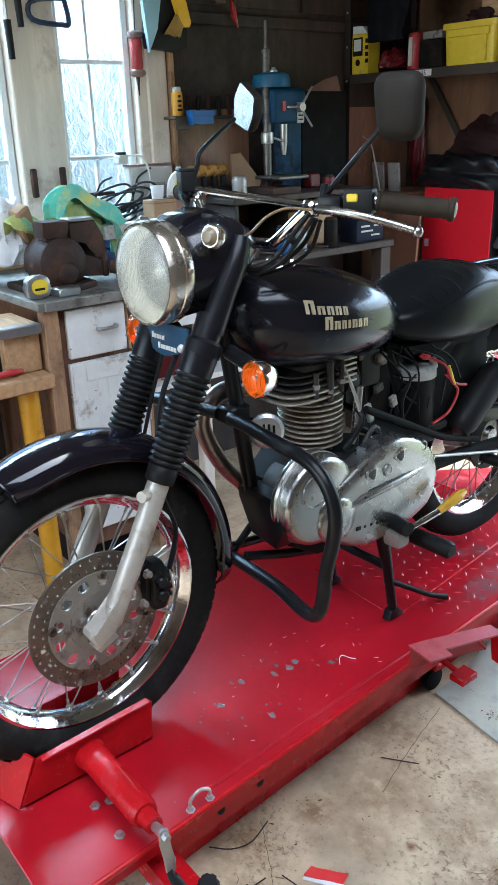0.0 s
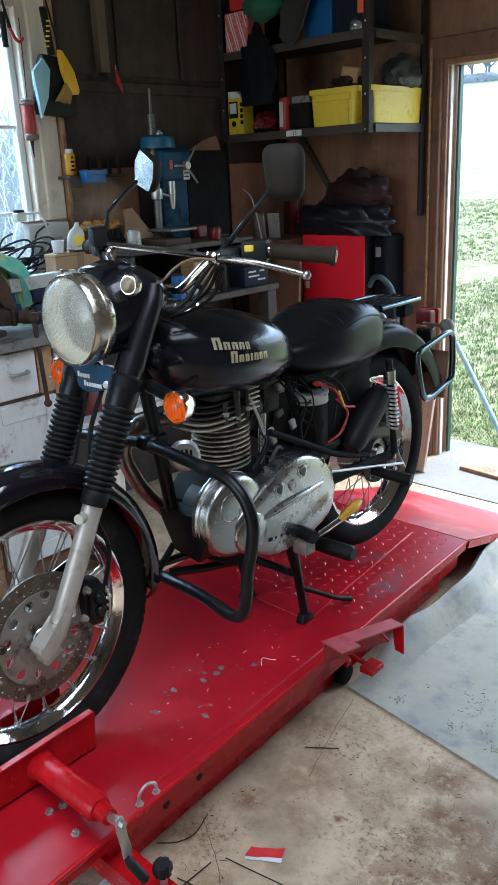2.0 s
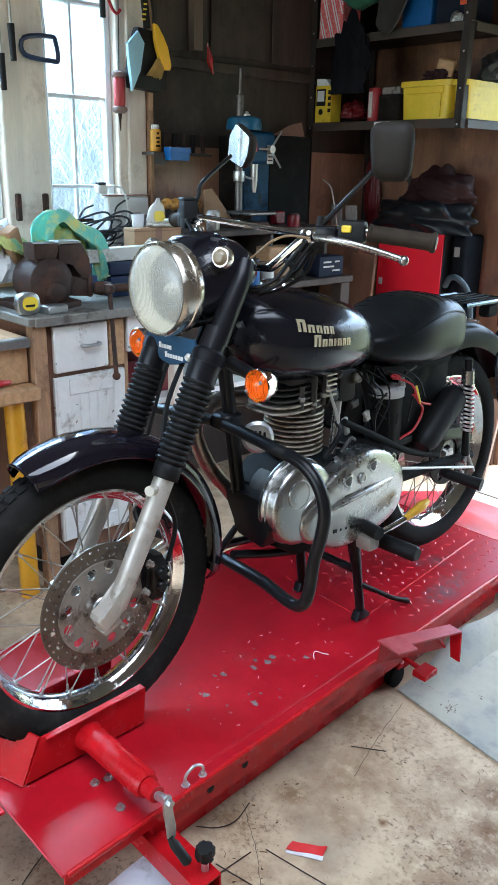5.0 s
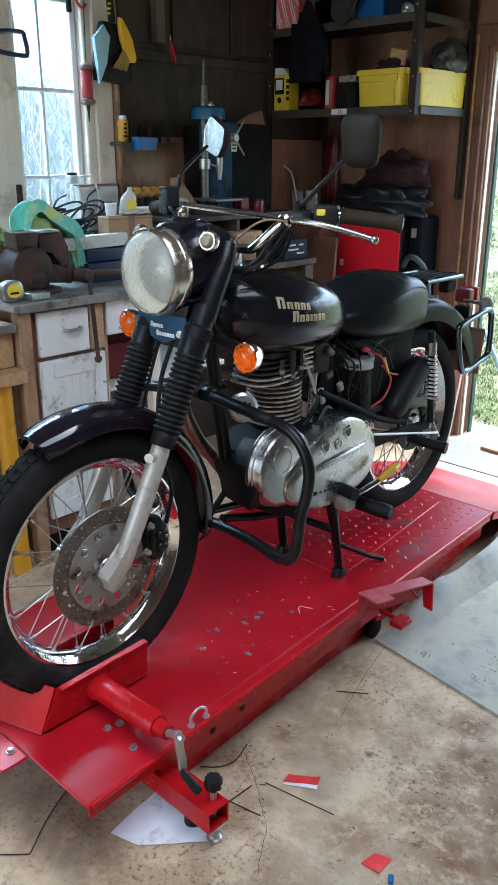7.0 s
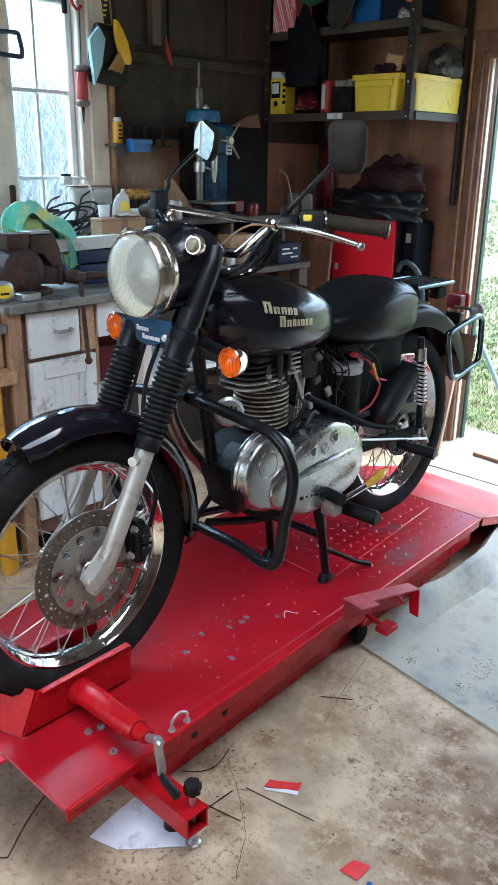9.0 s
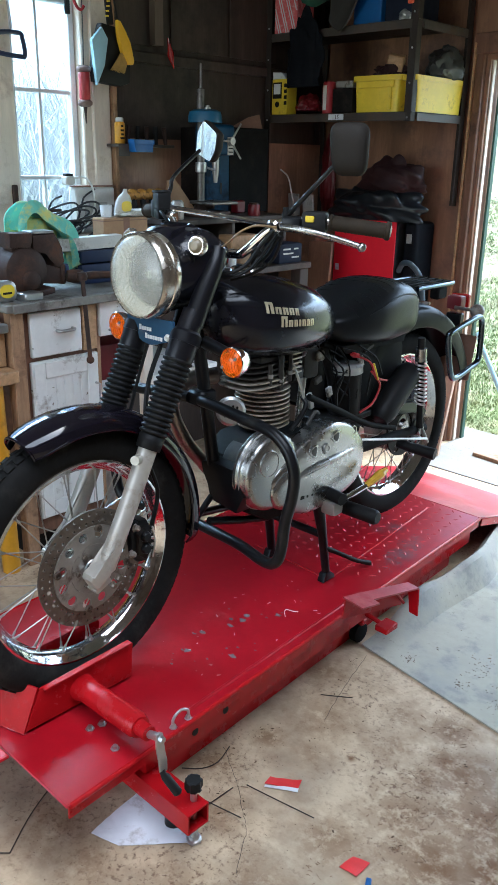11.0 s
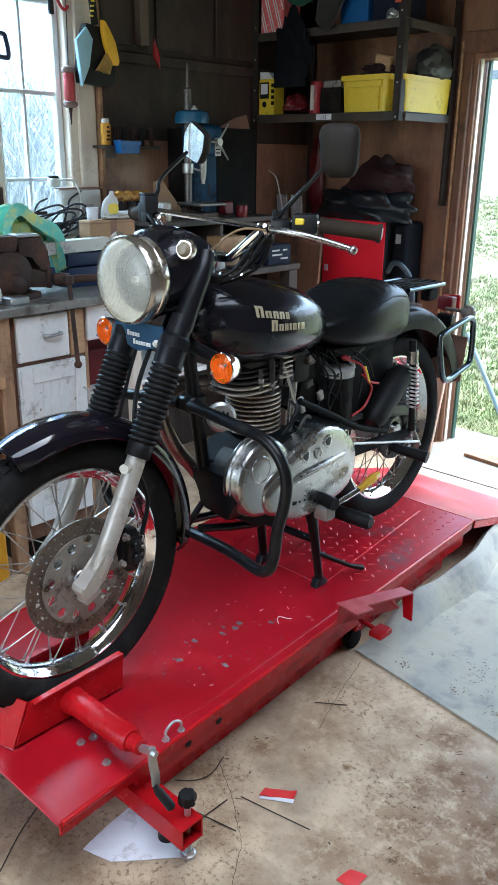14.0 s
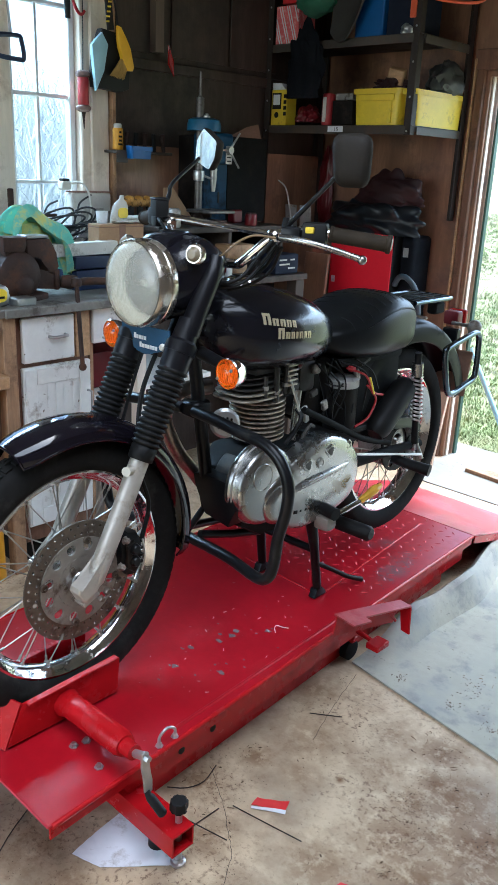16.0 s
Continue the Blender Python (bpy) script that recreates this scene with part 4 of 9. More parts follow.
part("screw", T([(0.332, -0.047, 0.270), (0.345, -0.050, 0.278), (0.372, -0.054, 0.290)], 0.009, 12), M_ZINC, vise)
crank = part("crank", prism(bmesh.new(), [(-0.064, 0.300), (-0.055, 0.304), (-0.046, 0.298), (-0.042, 0.255), (-0.036, 0.225), (-0.036, 0.198), (-0.046, 0.190), (-0.055, 0.198), (-0.058, 0.235), (-0.063, 0.265)], side_plane(0.368), 0.006, 0.0012), M_ZINC, vise, "plated flat crank arm")
part("crank_bolt", L([(0, 0.010), (0.007, 0.010), (0.008, 0.006), (0.008, -0.004), (0, -0.004)], (0.375, -0.054, 0.290), (1, 0, 0), 6), M_STEEL, crank)
part("crank_grip", T([(0.372, -0.050, 0.202), (0.376, -0.048, 0.192), (0.379, -0.046, 0.188), (0.402, -0.032, 0.152), (0.404, -0.031, 0.149)], [0.006, 0.0075, 0.010, 0.0105, 0.007], 14), M_PLASTIC, crank, "black plastic crank grip")
for x, y in ((0.154, -0.079), (0.160, -0.050), (0.246, -0.078), (0.06, -0.27), (-0.12, -0.285)):
    nut = part("nut", L([(0, 0.008), (0.006, 0.008), (0.007, 0.006), (0.007, 0.001), (0.011, 0.001), (0.011, -0.001), (0, -0.001)], (x, y, (DZ if y > -0.25 else DZ - 0.003) + 0.001), (0, 0, 1), 6), M_STEEL, lift)
# tie-down eye
eye = part("tie_down_eye", T([(0.284, 0.058, DZ), (0.284, 0.059, DZ + 0.024), (0.284, 0.081, DZ + 0.036), (0.284, 0.103, DZ + 0.024), (0.284, 0.104, DZ)], 0.0036, 10, smooth=6), M_ZINC, lift, "plated steel tie-down eye")
for y in (0.058, 0.104):
    part("eye_nut", L([(0, 0.009), (0.0055, 0.009), (0.0068, 0.006), (0.0068, 0.001), (0.010, 0.001), (0.010, 0.0), (0, 0.0)], (0.284, y, DZ + 0.001), (0, 0, 1), 6), M_ZINC, eye)
# outrigger foot
bm = bmesh.new()
for y0, y1, z0, z1 in ((-0.036, 0.024, 0.108, 0.112), (-0.036, 0.024, 0.060, 0.064), (-0.036, -0.032, 0.0642, 0.1078), (0.020, 0.024, 0.0642, 0.1078)):
    box(bm, (0.319, (y0 + y1) / 2, (z0 + z1) / 2), (0.238, y1 - y0, z1 - z0))
arm = part("outrigger", bm, M_RED, lift, "red square outrigger tube")
part("weld_bead", T([(0.2005, -0.037, 0.058), (0.2005, -0.037, 0.113), (0.2005, 0.025, 0.113)], 0.004, 8), M_RED, arm)
part("jack_screw", T([(0.410, 0.006, 0.006), (0.410, 0.006, 0.145)], 0.0075, 10), M_ZINC, arm)
for z0 in (0.010, 0.022, 0.034, 0.046):
    part("screw_thread", L([(0.0075, 0), (0.0088, 0.003), (0.0075, 0.006)], (0.410, 0.006, z0), (0, 0, 1), 12), M_ZINC, arm)
part("foot_pad", L([(0, 0.014), (0.011, 0.014), (0.013, 0.008), (0.017, 0.006), (0.017, 0), (0, 0)], (0.410, 0.006, 0.0), (0, 0, 1), 18), M_ZINC, arm)
star = bmesh.new()
prism(star, [((0.0205 if k % 2 == 0 else 0.0145) * math.cos(6.283 * k / 12), (0.0205 if k % 2 == 0 else 0.0145) * math.sin(6.283 * k / 12)) for k in range(12)], Matrix.Translation((0.410, 0.006, 0.143)), 0.024, 0.004)
part("knob", star, M_PLASTIC, arm, "black star knob")
part("rubber_foot", L([(0, 0.057), (0.018, 0.057), (0.020, 0.045), (0.021, 0.018), (0, 0.018)], (0.355, -0.005, 0.003), (0, 0, 1), 16), M_RUBBER, arm)
# side bracket by the middle of the deck
BP = [(0.269, 0.702), (0.278, 0.767), (0.313, 0.968), (0.3576, 0.9605), (0.328, 0.767), (0.354, 0.761), (0.347, 0.691)]
bm = bmesh.new()
upper = [bm.verts.new((x, y, 0.2675 - 0.1495 * (y - 0.725))) for x, y in BP]
under = [bm.verts.new((v.co.x, v.co.y, v.co.z - 0.005)) for v in upper]
bm.faces.new(upper)
bm.faces.new(under[::-1])
for k in range(len(BP)):
    bm.faces.new((upper[k], under[k], under[(k + 1) % len(BP)], upper[(k + 1) % len(BP)]))
br = part("side_bracket", bm, M_BRACKET, lift, "folded red steel bracket")
part("bracket_end", sheet([(0.3145, 0.966, 0.226), (0.3565, 0.9585, 0.226), (0.3605, 0.9585, 0.137), (0.328, 0.966, 0.135)], 2, 0.005, 0.0), M_RED, br)
part("bracket_web", sheet([(0.272, 0.715, 0.262), (0.3135, 0.962, 0.226), (0.300, 0.962, 0.150), (0.262, 0.715, 0.190)], 2, 0.004, 0.0), M_RED, br)
part("bracket_stay", T([(0.30, 0.90, 0.232), (0.312, 0.955, 0.165)], 0.005, 8), M_RED, br)
part("caster", T([(0.178, 0.90, 0.034), (0.182, 0.90, 0.034), (0.204, 0.90, 0.034), (0.208, 0.90, 0.034)], [0.026, 0.033, 0.033, 0.026], 20), M_TYRE, lift)
part("caster_fork", B((0.193, 0.905, 0.072), (0.040, 0.030, 0.020), 0.004), M_RED, lift)
part("pedal_arm", T([(0.225, 0.89, 0.115), (0.285, 0.89, 0.107)], 0.007, 8), M_RED, lift)
part("release_pedal", span(0.278, 0.322, 0.86, 0.92, 0.095, 0.115, 0.003), M_RED, lift, "small red foot pedal")

# the table stands a little askew to the motorcycle: shear the long pieces to its line
ASKEW = ("deck", "deck_ridge", "side_rail", "deck_skirt", "deck_lip", "rail_hole", "base_frame", "cross_member", "ramp", "ramp_hinge", "ramp_side", "panel_seam", "tread_pattern", "scuff_mark")
for ob in [o for o in bpy.data.objects if o.type == "MESH" and o.name.split(".")[0] in ASKEW and (o.parent == lift or o.parent == deck)]:
    for v in ob.data.vertices:
        v.co.x += 0.015 - 0.0595 * (v.co.y + 0.7)


# ---------- the motorcycle ----------
bike = thing("motorcycle", (0, 0.035, DZ), "black classic single-cylinder motorcycle with chrome headlamp on its centre stand", "motorcycle")
AY, AZ = 0.015, 0.538        # front axle
RY, RZ = 1.318, 0.575        # rear axle


def pierced_ring(bm, x, thick, cy, cz, r0, r1, n, hr, hc, phase=0.0, m=12):
    """A flat ring of n sectors, each with a round hole, its axis along x."""
    for k in range(n):
        t0, t1 = phase + 2 * math.pi * k / n, phase + 2 * math.pi * (k + 1) / n
        tc = (t0 + t1) / 2
        inner, outer = [], []
        for i in range(m):
            a = 2 * math.pi * (i + 0.5) / m
            ca, sa = math.cos(a), math.sin(a)
            inner.append((hc + hr * sa, tc + hr * ca / hc))
            ht = (t1 - t0) / 2
            up, dn = r1 - hc, hc - r0
            q = max(abs(ca), abs(sa))
            u, v = ca / q, sa / q
            outer.append((hc + v * (up if v > 0 else dn), tc + u * ht))
        rows = []
        for xx in (x, x + thick):
            rows.append([[bm.verts.new((xx, cy + r * math.sin(t), cz + r * math.cos(t))) for r, t in ring] for ring in (inner, outer)])
        for i in range(m):
            j = (i + 1) % m
            for s in (0, 1):
                bm.faces.new((rows[s][0][i], rows[s][0][j], rows[s][1][j], rows[s][1][i]))
            bm.faces.new((rows[0][0][i], rows[0][0][j], rows[1][0][j], rows[1][0][i]))
            bm.faces.new((rows[0][1][i], rows[0][1][j], rows[1][1][j], rows[1][1][i]))
    bmesh.ops.remove_doubles(bm, verts=bm.verts, dist=1e-6)
    return bm


def wheel(name, y, z, tyre_r, tyre_w, rim_r, label, blocks):
    c = (0, y, z)
    hub = part(name, L([(0.0, -0.062), (0.022, -0.062), (0.030, -0.05), (0.062, -0.046), (0.064, -0.040), (0.040, -0.034), (0.034, 0.0), (0.040, 0.034), (0.064, 0.040), (0.062, 0.046), (0.03, 0.05), (0.022, 0.062), (0, 0.062)], c, (1, 0, 0), 28), M_ALLOY, bike, label)
    hub_o = base(hub)
    mid = rim_r - 0.008
    prof = []
    for k in range(22):
        a = math.pi * (0.5 + 2 * (k + 0.5) / 22)
        hw = tyre_w / 2
        rc, rh = (tyre_r + mid) / 2, (tyre_r - mid) / 2
        cr, ch = math.sin(a), math.cos(a)
        prof.append((rc + rh * math.copysign(abs(cr) ** 0.75, cr), hw * math.copysign(abs(ch) ** 0.75, ch)))
    tyre = part("tyre", lathe(bmesh.new(), prof, c, (1, 0, 0), 72, True), M_TYRE, hub, "black rubber road tyre")
    w = tyre_w * 0.36
    r = rim_r
    rim = part("rim", L([(r, -w), (r + 0.004, -w + 0.002), (r - 0.004, -w + 0.007), (r - 0.012, -w * 0.62), (r - 0.020, -w * 0.4), (r - 0.024, 0), (r - 0.020, w * 0.4), (r - 0.012, w * 0.62), (r - 0.004, w - 0.007), (r + 0.004, w - 0.002), (r, w), (r - 0.006, w), (r - 0.015, w * 0.66), (r - 0.024, w * 0.42), (r - 0.029, 0), (r - 0.024, -w * 0.42), (r - 0.015, -w * 0.66), (r - 0.006, -w)], c, (1, 0, 0), 72, True), M_RIM, hub, "chrome spoked rim")
    meshes = []
    for side, lead in ((1, 1), (1, -1), (-1, 1), (-1, -1)):
        a = 0.62 * lead
        p = Vector((side * (0.043 if lead > 0 else 0.037), 0.056 * math.sin(0), 0.056))
        q = Vector((side * 0.006, (r - 0.026) * math.sin(a), (r - 0.026) * math.cos(a)))
        bm = bmesh.new()
        tube(bm, [p, p + (q - p) * 0.94], 0.0017, 5)
        tube(bm, [p + (q - p) * 0.91, p + (q - p) * 0.985], 0.0029, 6)
        tube(bm, [p + (q - p) * 0.975, q], [0.0036, 0.0062], 8)
        meshes.append(mesh_object("spoke", bm, M_SPOKE))
    for k in range(36):
        ob = new("spoke", meshes[k % 4])
        ob.parent = hub
        ob.location = Vector(c) - hub_o
        ob.rotation_euler = (-2 * math.pi * k / 36, 0, 0)
    bm = bmesh.new()
    for k in range(blocks):
        for s in (-1, 1):
            t = 2 * math.pi * (k + (0.5 if s > 0 else 0)) / blocks
            rot = Euler((-t, 0, 0)).to_matrix()
            for u, hh, wd in ((0.0, 0.0030, 0.013), (0.185, 0.0012, 0.016), (0.355, -0.0122, 0.012)):
                p = rot @ Vector((s * tyre_w * u, 0, tyre_r + hh - 0.003))
                box(bm, Vector(c) + p, (wd, 6.283 * tyre_r / blocks * 0.70, 0.008), 0, rot @ Euler((0, s * (0.22 if u < 0.3 else 0.80), 0)).to_matrix())
    part("tread", bm, M_TYRE, tyre, "worn tread blocks", kind="stuff")
    return hub


front = wheel("front_wheel", AY, AZ, 0.323, 0.084, 0.250, "spoked chrome front wheel with brake disc", 76)
disc = part("brake_disc", pierced_ring(pierced_ring(bmesh.new(), 0.050, 0.005, AY, AZ, 0.104, 0.123, 40, 0.0032, 0.113), 0.050, 0.005, AY, AZ, 0.123, 0.142, 40, 0.0032, 0.132, 0.08), M_DISC, front, "drilled steel brake disc")
part("disc_carrier", pierced_ring(pierced_ring(bmesh.new(), 0.054, 0.005, AY, AZ, 0.060, 0.104, 12, 0.0120, 0.085), 0.054, 0.005, AY, AZ, 0.024, 0.060, 6, 0.006, 0.042), M_CARRIER, front, "grey disc carrier with holes")
for k in range(4):
    a = 6.283 * (k + 0.12) / 4
    bt_ = part("float_button", L([(0.004, 0.0065), (0.0085, 0.0065), (0.0095, 0.004), (0.0095, 0), (0, 0), (0, 0.002), (0.004, 0.002)], (0.0585, AY + 0.098 * math.sin(a), AZ + 0.098 * math.cos(a)), (1, 0, 0), 14), M_DISC, front)
part("hub_cap", L([(0, 0.008), (0.012, 0.008), (0.017, 0.005), (0.023, 0.0), (0, 0)], (0.059, AY, AZ), (1, 0, 0), 24), M_GREASE, front, "greasy dark hub centre")
for k in range(6):
    a = 6.283 * (k + 0.5) / 6
    part("disc_bolt", L([(0, 0.005), (0.005, 0.005), (0.0062, 0.003), (0.0062, 0), (0, 0)], (0.059, AY + 0.042 * math.sin(a), AZ + 0.042 * math.cos(a)), (1, 0, 0), 6), M_DISC, front)
rear = wheel("rear_wheel", RY, RZ, 0.318, 0.094, 0.250, "spoked chrome rear wheel", 76)
part("sprocket", pierced_ring(bmesh.new(), 0.052, 0.006, RY, RZ, 0.05, 0.10, 6, 0.016, 0.075), M_GREASE, rear)
part("brake_drum", L([(0, 0.05), (0.08, 0.05), (0.088, 0.045), (0.09, -0.045), (0.08, -0.05), (0, -0.05)], (0, RY, RZ), (1, 0, 0), 32), M_CASTALLOY, rear)


def fender(name, cy, cz, r0, a0, a1, half, mat_, label, tip=0.25, skirt=0.030, close=0.0):
    """A curved mudguard; angles from the top, positive to the rear."""
    rows = []
    n = 34
    for i in range(n + 1):
        t = i / n
        a = radians(a0 + (a1 - a0) * t)
        r = r0 * (1 - close * t * t)
        e = min(1.0, t / 0.10, (1 - t) / 0.06)
        hw = half * (1 - tip + tip * math.sqrt(max(0.0, e * (2 - e))))
        ring = []
        prof = [(-1, -skirt), (-1.0, -0.016), (-0.9, -0.002), (-0.6, 0.008), (-0.28, 0.013), (0, 0.0145), (0.28, 0.013), (0.6, 0.008), (0.9, -0.002), (1.0, -0.016), (1, -skirt)]
        for u, h in prof:
            ring.append((u * hw, cy + (r + h) * math.sin(a), cz + (r + h) * math.cos(a)))
        for u, h in prof[::-1]:
            ring.append((u * (hw - 0.0025), cy + (r + h - 0.0025) * math.sin(a), cz + (r + h - 0.0025) * math.cos(a)))
        rows.append(ring)
    return part(name, loft(bmesh.new(), rows), mat_, bike, label)


guard_f = fender("front_fender", AY + 0.02, AZ, 0.357, -26, 99, 0.064, M_FENDER, "glossy blue-black curved front mudguard", close=0.12)
for sx in (1, -1):
    side = []
    for i in range(26):
        t = i / 25
        g = radians(-26 + 125 * t)
        r = 0.357 * (1 - 0.12 * t * t)
        e = min(1.0, t / 0.10, (1 - t) / 0.06)
        hw = 0.064 * (0.75 + 0.25 * math.sqrt(max(0.0, e * (2 - e))))
        side.append((sx * (hw + 0.0005), AY + 0.02 + (r - 0.030) * math.sin(g), AZ + (r - 0.030) * math.cos(g)))
    part("rolled_edge", T(side, 0.0028, 6), M_FENDER, guard_f)
g = radians(-26)
part("rolled_edge", T([(u * 0.048, AY + 0.02 + (0.357 + h) * math.sin(g), AZ + (0.357 + h) * math.cos(g)) for u, h in ((-1, -0.030), (-1, -0.012), (-0.6, 0.008), (0, 0.0145), (0.6, 0.008), (1, -0.012), (1, -0.030))], 0.003, 6, smooth=3), M_FENDER, guard_f)

# fork: slope from axle to yoke
def fork_pt(z):
    return 0.160 + 0.50 * (z - 0.81)


for sx in (1, -1):
    X = 0.095 if sx > 0 else -0.068
    leg = part("fork_leg", T([(X, fork_pt(0.815), 0.815), (X, fork_pt(0.70), 0.70), (X, fork_pt(0.575) - 0.004, 0.575)], [0.022, 0.022, 0.0215], 24), M_SLIDER, bike, "silver painted fork slider")
    part("slider_end", T([(X, fork_pt(0.575) - 0.004, 0.576), (X, fork_pt(0.548) - 0.002, 0.549), (X, fork_pt(0.538), 0.540)], [0.0215, 0.020, 0.014], 20), M_SLIDER, leg)
    lug = prism(bmesh.new(), [(fork_pt(0.63) - 0.012, 0.640), (fork_pt(0.60) - 0.020, 0.598), (0.010, 0.566), (-0.026, 0.552), (-0.030, 0.541), (-0.016, 0.515), (-0.006, 0.513), (0.022, 0.531), (fork_pt(0.56), 0.556), (fork_pt(0.60), 0.60)], side_plane(X - 0.019), 0.038, 0.007, 3)
    part("axle_lug", lug, M_SLIDER, leg)
    part("clamp_cap", prism(bmesh.new(), [(-0.020, 0.513), (0.024, 0.531), (0.030, 0.520), (-0.012, 0.502)], side_plane(X - 0.016), 0.032, 0.003), M_SLIDER, leg)
    part("axle_nut", L([(0, 0.010), (0.007, 0.010), (0.009, 0.007), (0.009, 0.0), (0, 0)], (X + 0.0195 * sx, AY + 0.028, AZ - 0.012), (sx, 0, 0), 6), M_DISC, leg)
    part("pinch_bolt", L([(0, 0.012), (0.006, 0.012), (0.008, 0.004), (0.008, 0), (0, 0)], (X + 0.0195 * sx, AY + 0.010, AZ - 0.022), (sx, 0.0, -0.2), 6), M_DISC, leg)
    part("slider_boss", T([(X + 0.0, fork_pt(0.785) - 0.012, 0.785), (X + 0.012 * sx, fork_pt(0.785) - 0.040, 0.79)], 0.011, 12), M_SLIDER, leg)
    part("yoke_clamp", T([(X, fork_pt(1.030), 1.030), (X, fork_pt(1.050), 1.050)], 0.0365, 24), M_SATINBLACK, leg)
    # rubber gaiter: stacked bellows
    prof = []
    n = 15
    z0, z1 = 0.806, 1.010
    Lg = (z1 - z0) * 1.118
    prof.append((0.027, -0.004))
    prof += [(0.029, -0.002), (0.030, 0.028)]
    for k in range(n):
        h = 0.030 + (Lg - 0.045) * k / n
        d = (Lg - 0.045) / n
        rr = 0.0300 + 0.002 * k / n
        prof += [(rr - 0.003, h), (rr + 0.0035, h + d * 0.35), (rr + 0.0035, h + d * 0.65), (rr - 0.003, h + d * 0.98)]
    prof += [(0.029, Lg - 0.012), (0.026, Lg)]
    part("gaiter", L(prof, (X, fork_pt(z0), z0), (0, 0.5, 1), 28), M_RUBBER, leg, "black ribbed rubber gaiter", angle=60)
    part("shroud", T([(X, fork_pt(0.985), 0.985), (X, fork_pt(1.00), 1.00), (X, fork_pt(1.052), 1.052), (X, fork_pt(1.058), 1.058), (X, fork_pt(1.10), 1.10)], [0.030, 0.0335, 0.0345, 0.0285, 0.0265], 24), M_SATINBLACK, leg, "satin black fork shroud")

# caliper and hose
cal = part("brake_caliper", prism(bmesh.new(), [(0.118, 0.545), (0.122, 0.598), (0.140, 0.622), (0.166, 0.617), (0.181, 0.585), (0.180, 0.535), (0.164, 0.508), (0.138, 0.512)], side_plane(0.034), 0.040, 0.007), M_BLACK, bike, "greasy black brake caliper")
part("caliper_body", prism(bmesh.new(), [(0.128, 0.538), (0.130, 0.592), (0.150, 0.603), (0.168, 0.580), (0.167, 0.535), (0.148, 0.522)], side_plane(0.074), 0.012, 0.005), M_GREASE, cal)
for z in (0.551, 0.582):
    part("piston_housing", L([(0, 0.010), (0.010, 0.010), (0.013, 0.006), (0.014, 0), (0, 0)], (0.086, 0.149, z), (1, 0, 0), 18), M_BLACK, cal)
for k in range(4):
    part("caliper_rib", B((0.062, 0.181, 0.535 + 0.018 * k), (0.030, 0.010, 0.005), 0.0015), M_GREASE, cal)
part("bleed_nipple", T([(0.070, 0.172, 0.605), (0.076, 0.184, 0.622)], [0.005, 0.003], 8), M_ZINC, cal)
part("pad_pin", T([(0.084, 0.172, 0.520), (0.090, 0.176, 0.560), (0.086, 0.172, 0.600)], 0.0022, 6, smooth=3), M_STEEL, cal)
for y, z in ((0.112, 0.620), (0.098, 0.558)):
    part("caliper_bolt", L([(0, 0.010), (0.0055, 0.010), (0.0075, 0.007), (0.0075, 0), (0.010, 0), (0.010, -0.004), (0, -0.004)], (0.098, y, z), (1, 0.35, 0), 6), M_CARRIER, cal)
part("brake_hose", T([(0.080, 0.175, 0.60), (0.075, 0.20, 0.68), (0.070, 0.175, 0.78), (0.045, 0.20, 0.92), (0.03, 0.26, 1.02), (0.02, 0.30, 1.06)], 0.0055, 8, smooth=6), M_RUBBER, bike, "black rubber brake hose")
part("speedo_cable", T([(-0.04, 0.20, 0.80), (-0.02, 0.235, 0.95), (-0.01, 0.26, 1.03)], 0.004, 6, smooth=5), M_RUBBER, bike)

# headlamp
HC = Vector((0, 0.240, 1.176))
K = 1.0
HA = Vector((0, -1, 0.02)).normalized()
lamp = part("headlamp", L([(r * K, h * K) for r, h in [(0.0, -0.075), (0.06, -0.07), (0.088, -0.03), (0.091, 0.0), (0.091, 0.012)]], HC, HA, 48), M_BLACKPAINT, bike, "large round chrome-rimmed headlamp")
part("rim", L([(r * K, h * K) for r, h in [(0.090, -0.028), (0.0945, -0.028), (0.0965, -0.024), (0.0965, -0.010), (0.0945, -0.008), (0.0945, -0.005), (0.0975, -0.003), (0.0975, 0.012), (0.0965, 0.020), (0.0935, 0.026), (0.0905, 0.026), (0.0905, 0.020), (0.091, 0.012)]], HC, HA, 64), M_LAMPRIM, lamp, "tarnished chrome rim")
part("reflector", L([(r * K, h * K) for r, h in [(0.0, -0.052), (0.03, -0.045), (0.055, -0.030), (0.078, -0.010), (0.090, 0.014)]], HC, HA, 48), M_REFLECTOR, lamp, "silvered bowl reflector")
part("bulb", L([(r * K, h * K) for r, h in [(0, 0.0), (0.007, -0.004), (0.009, -0.02), (0.008, -0.05)]], HC, HA, 14), M_OFFWHITE, lamp)
prof = [(0.0905 * math.sin(t), 0.020 + 0.024 * math.cos(t) - 0.0) for t in (radians(a) for a in range(0, 91, 9))]
lens = part("lens", L([(r * K, h * K) for r, h in prof + [(r * 0.985, h - 0.003) for r, h in prof[::-1]]], HC, HA, 48), M_LAMPGLASS, lamp, "fluted glass lens")
lens.visible_shadow = False
bm = bmesh.new()
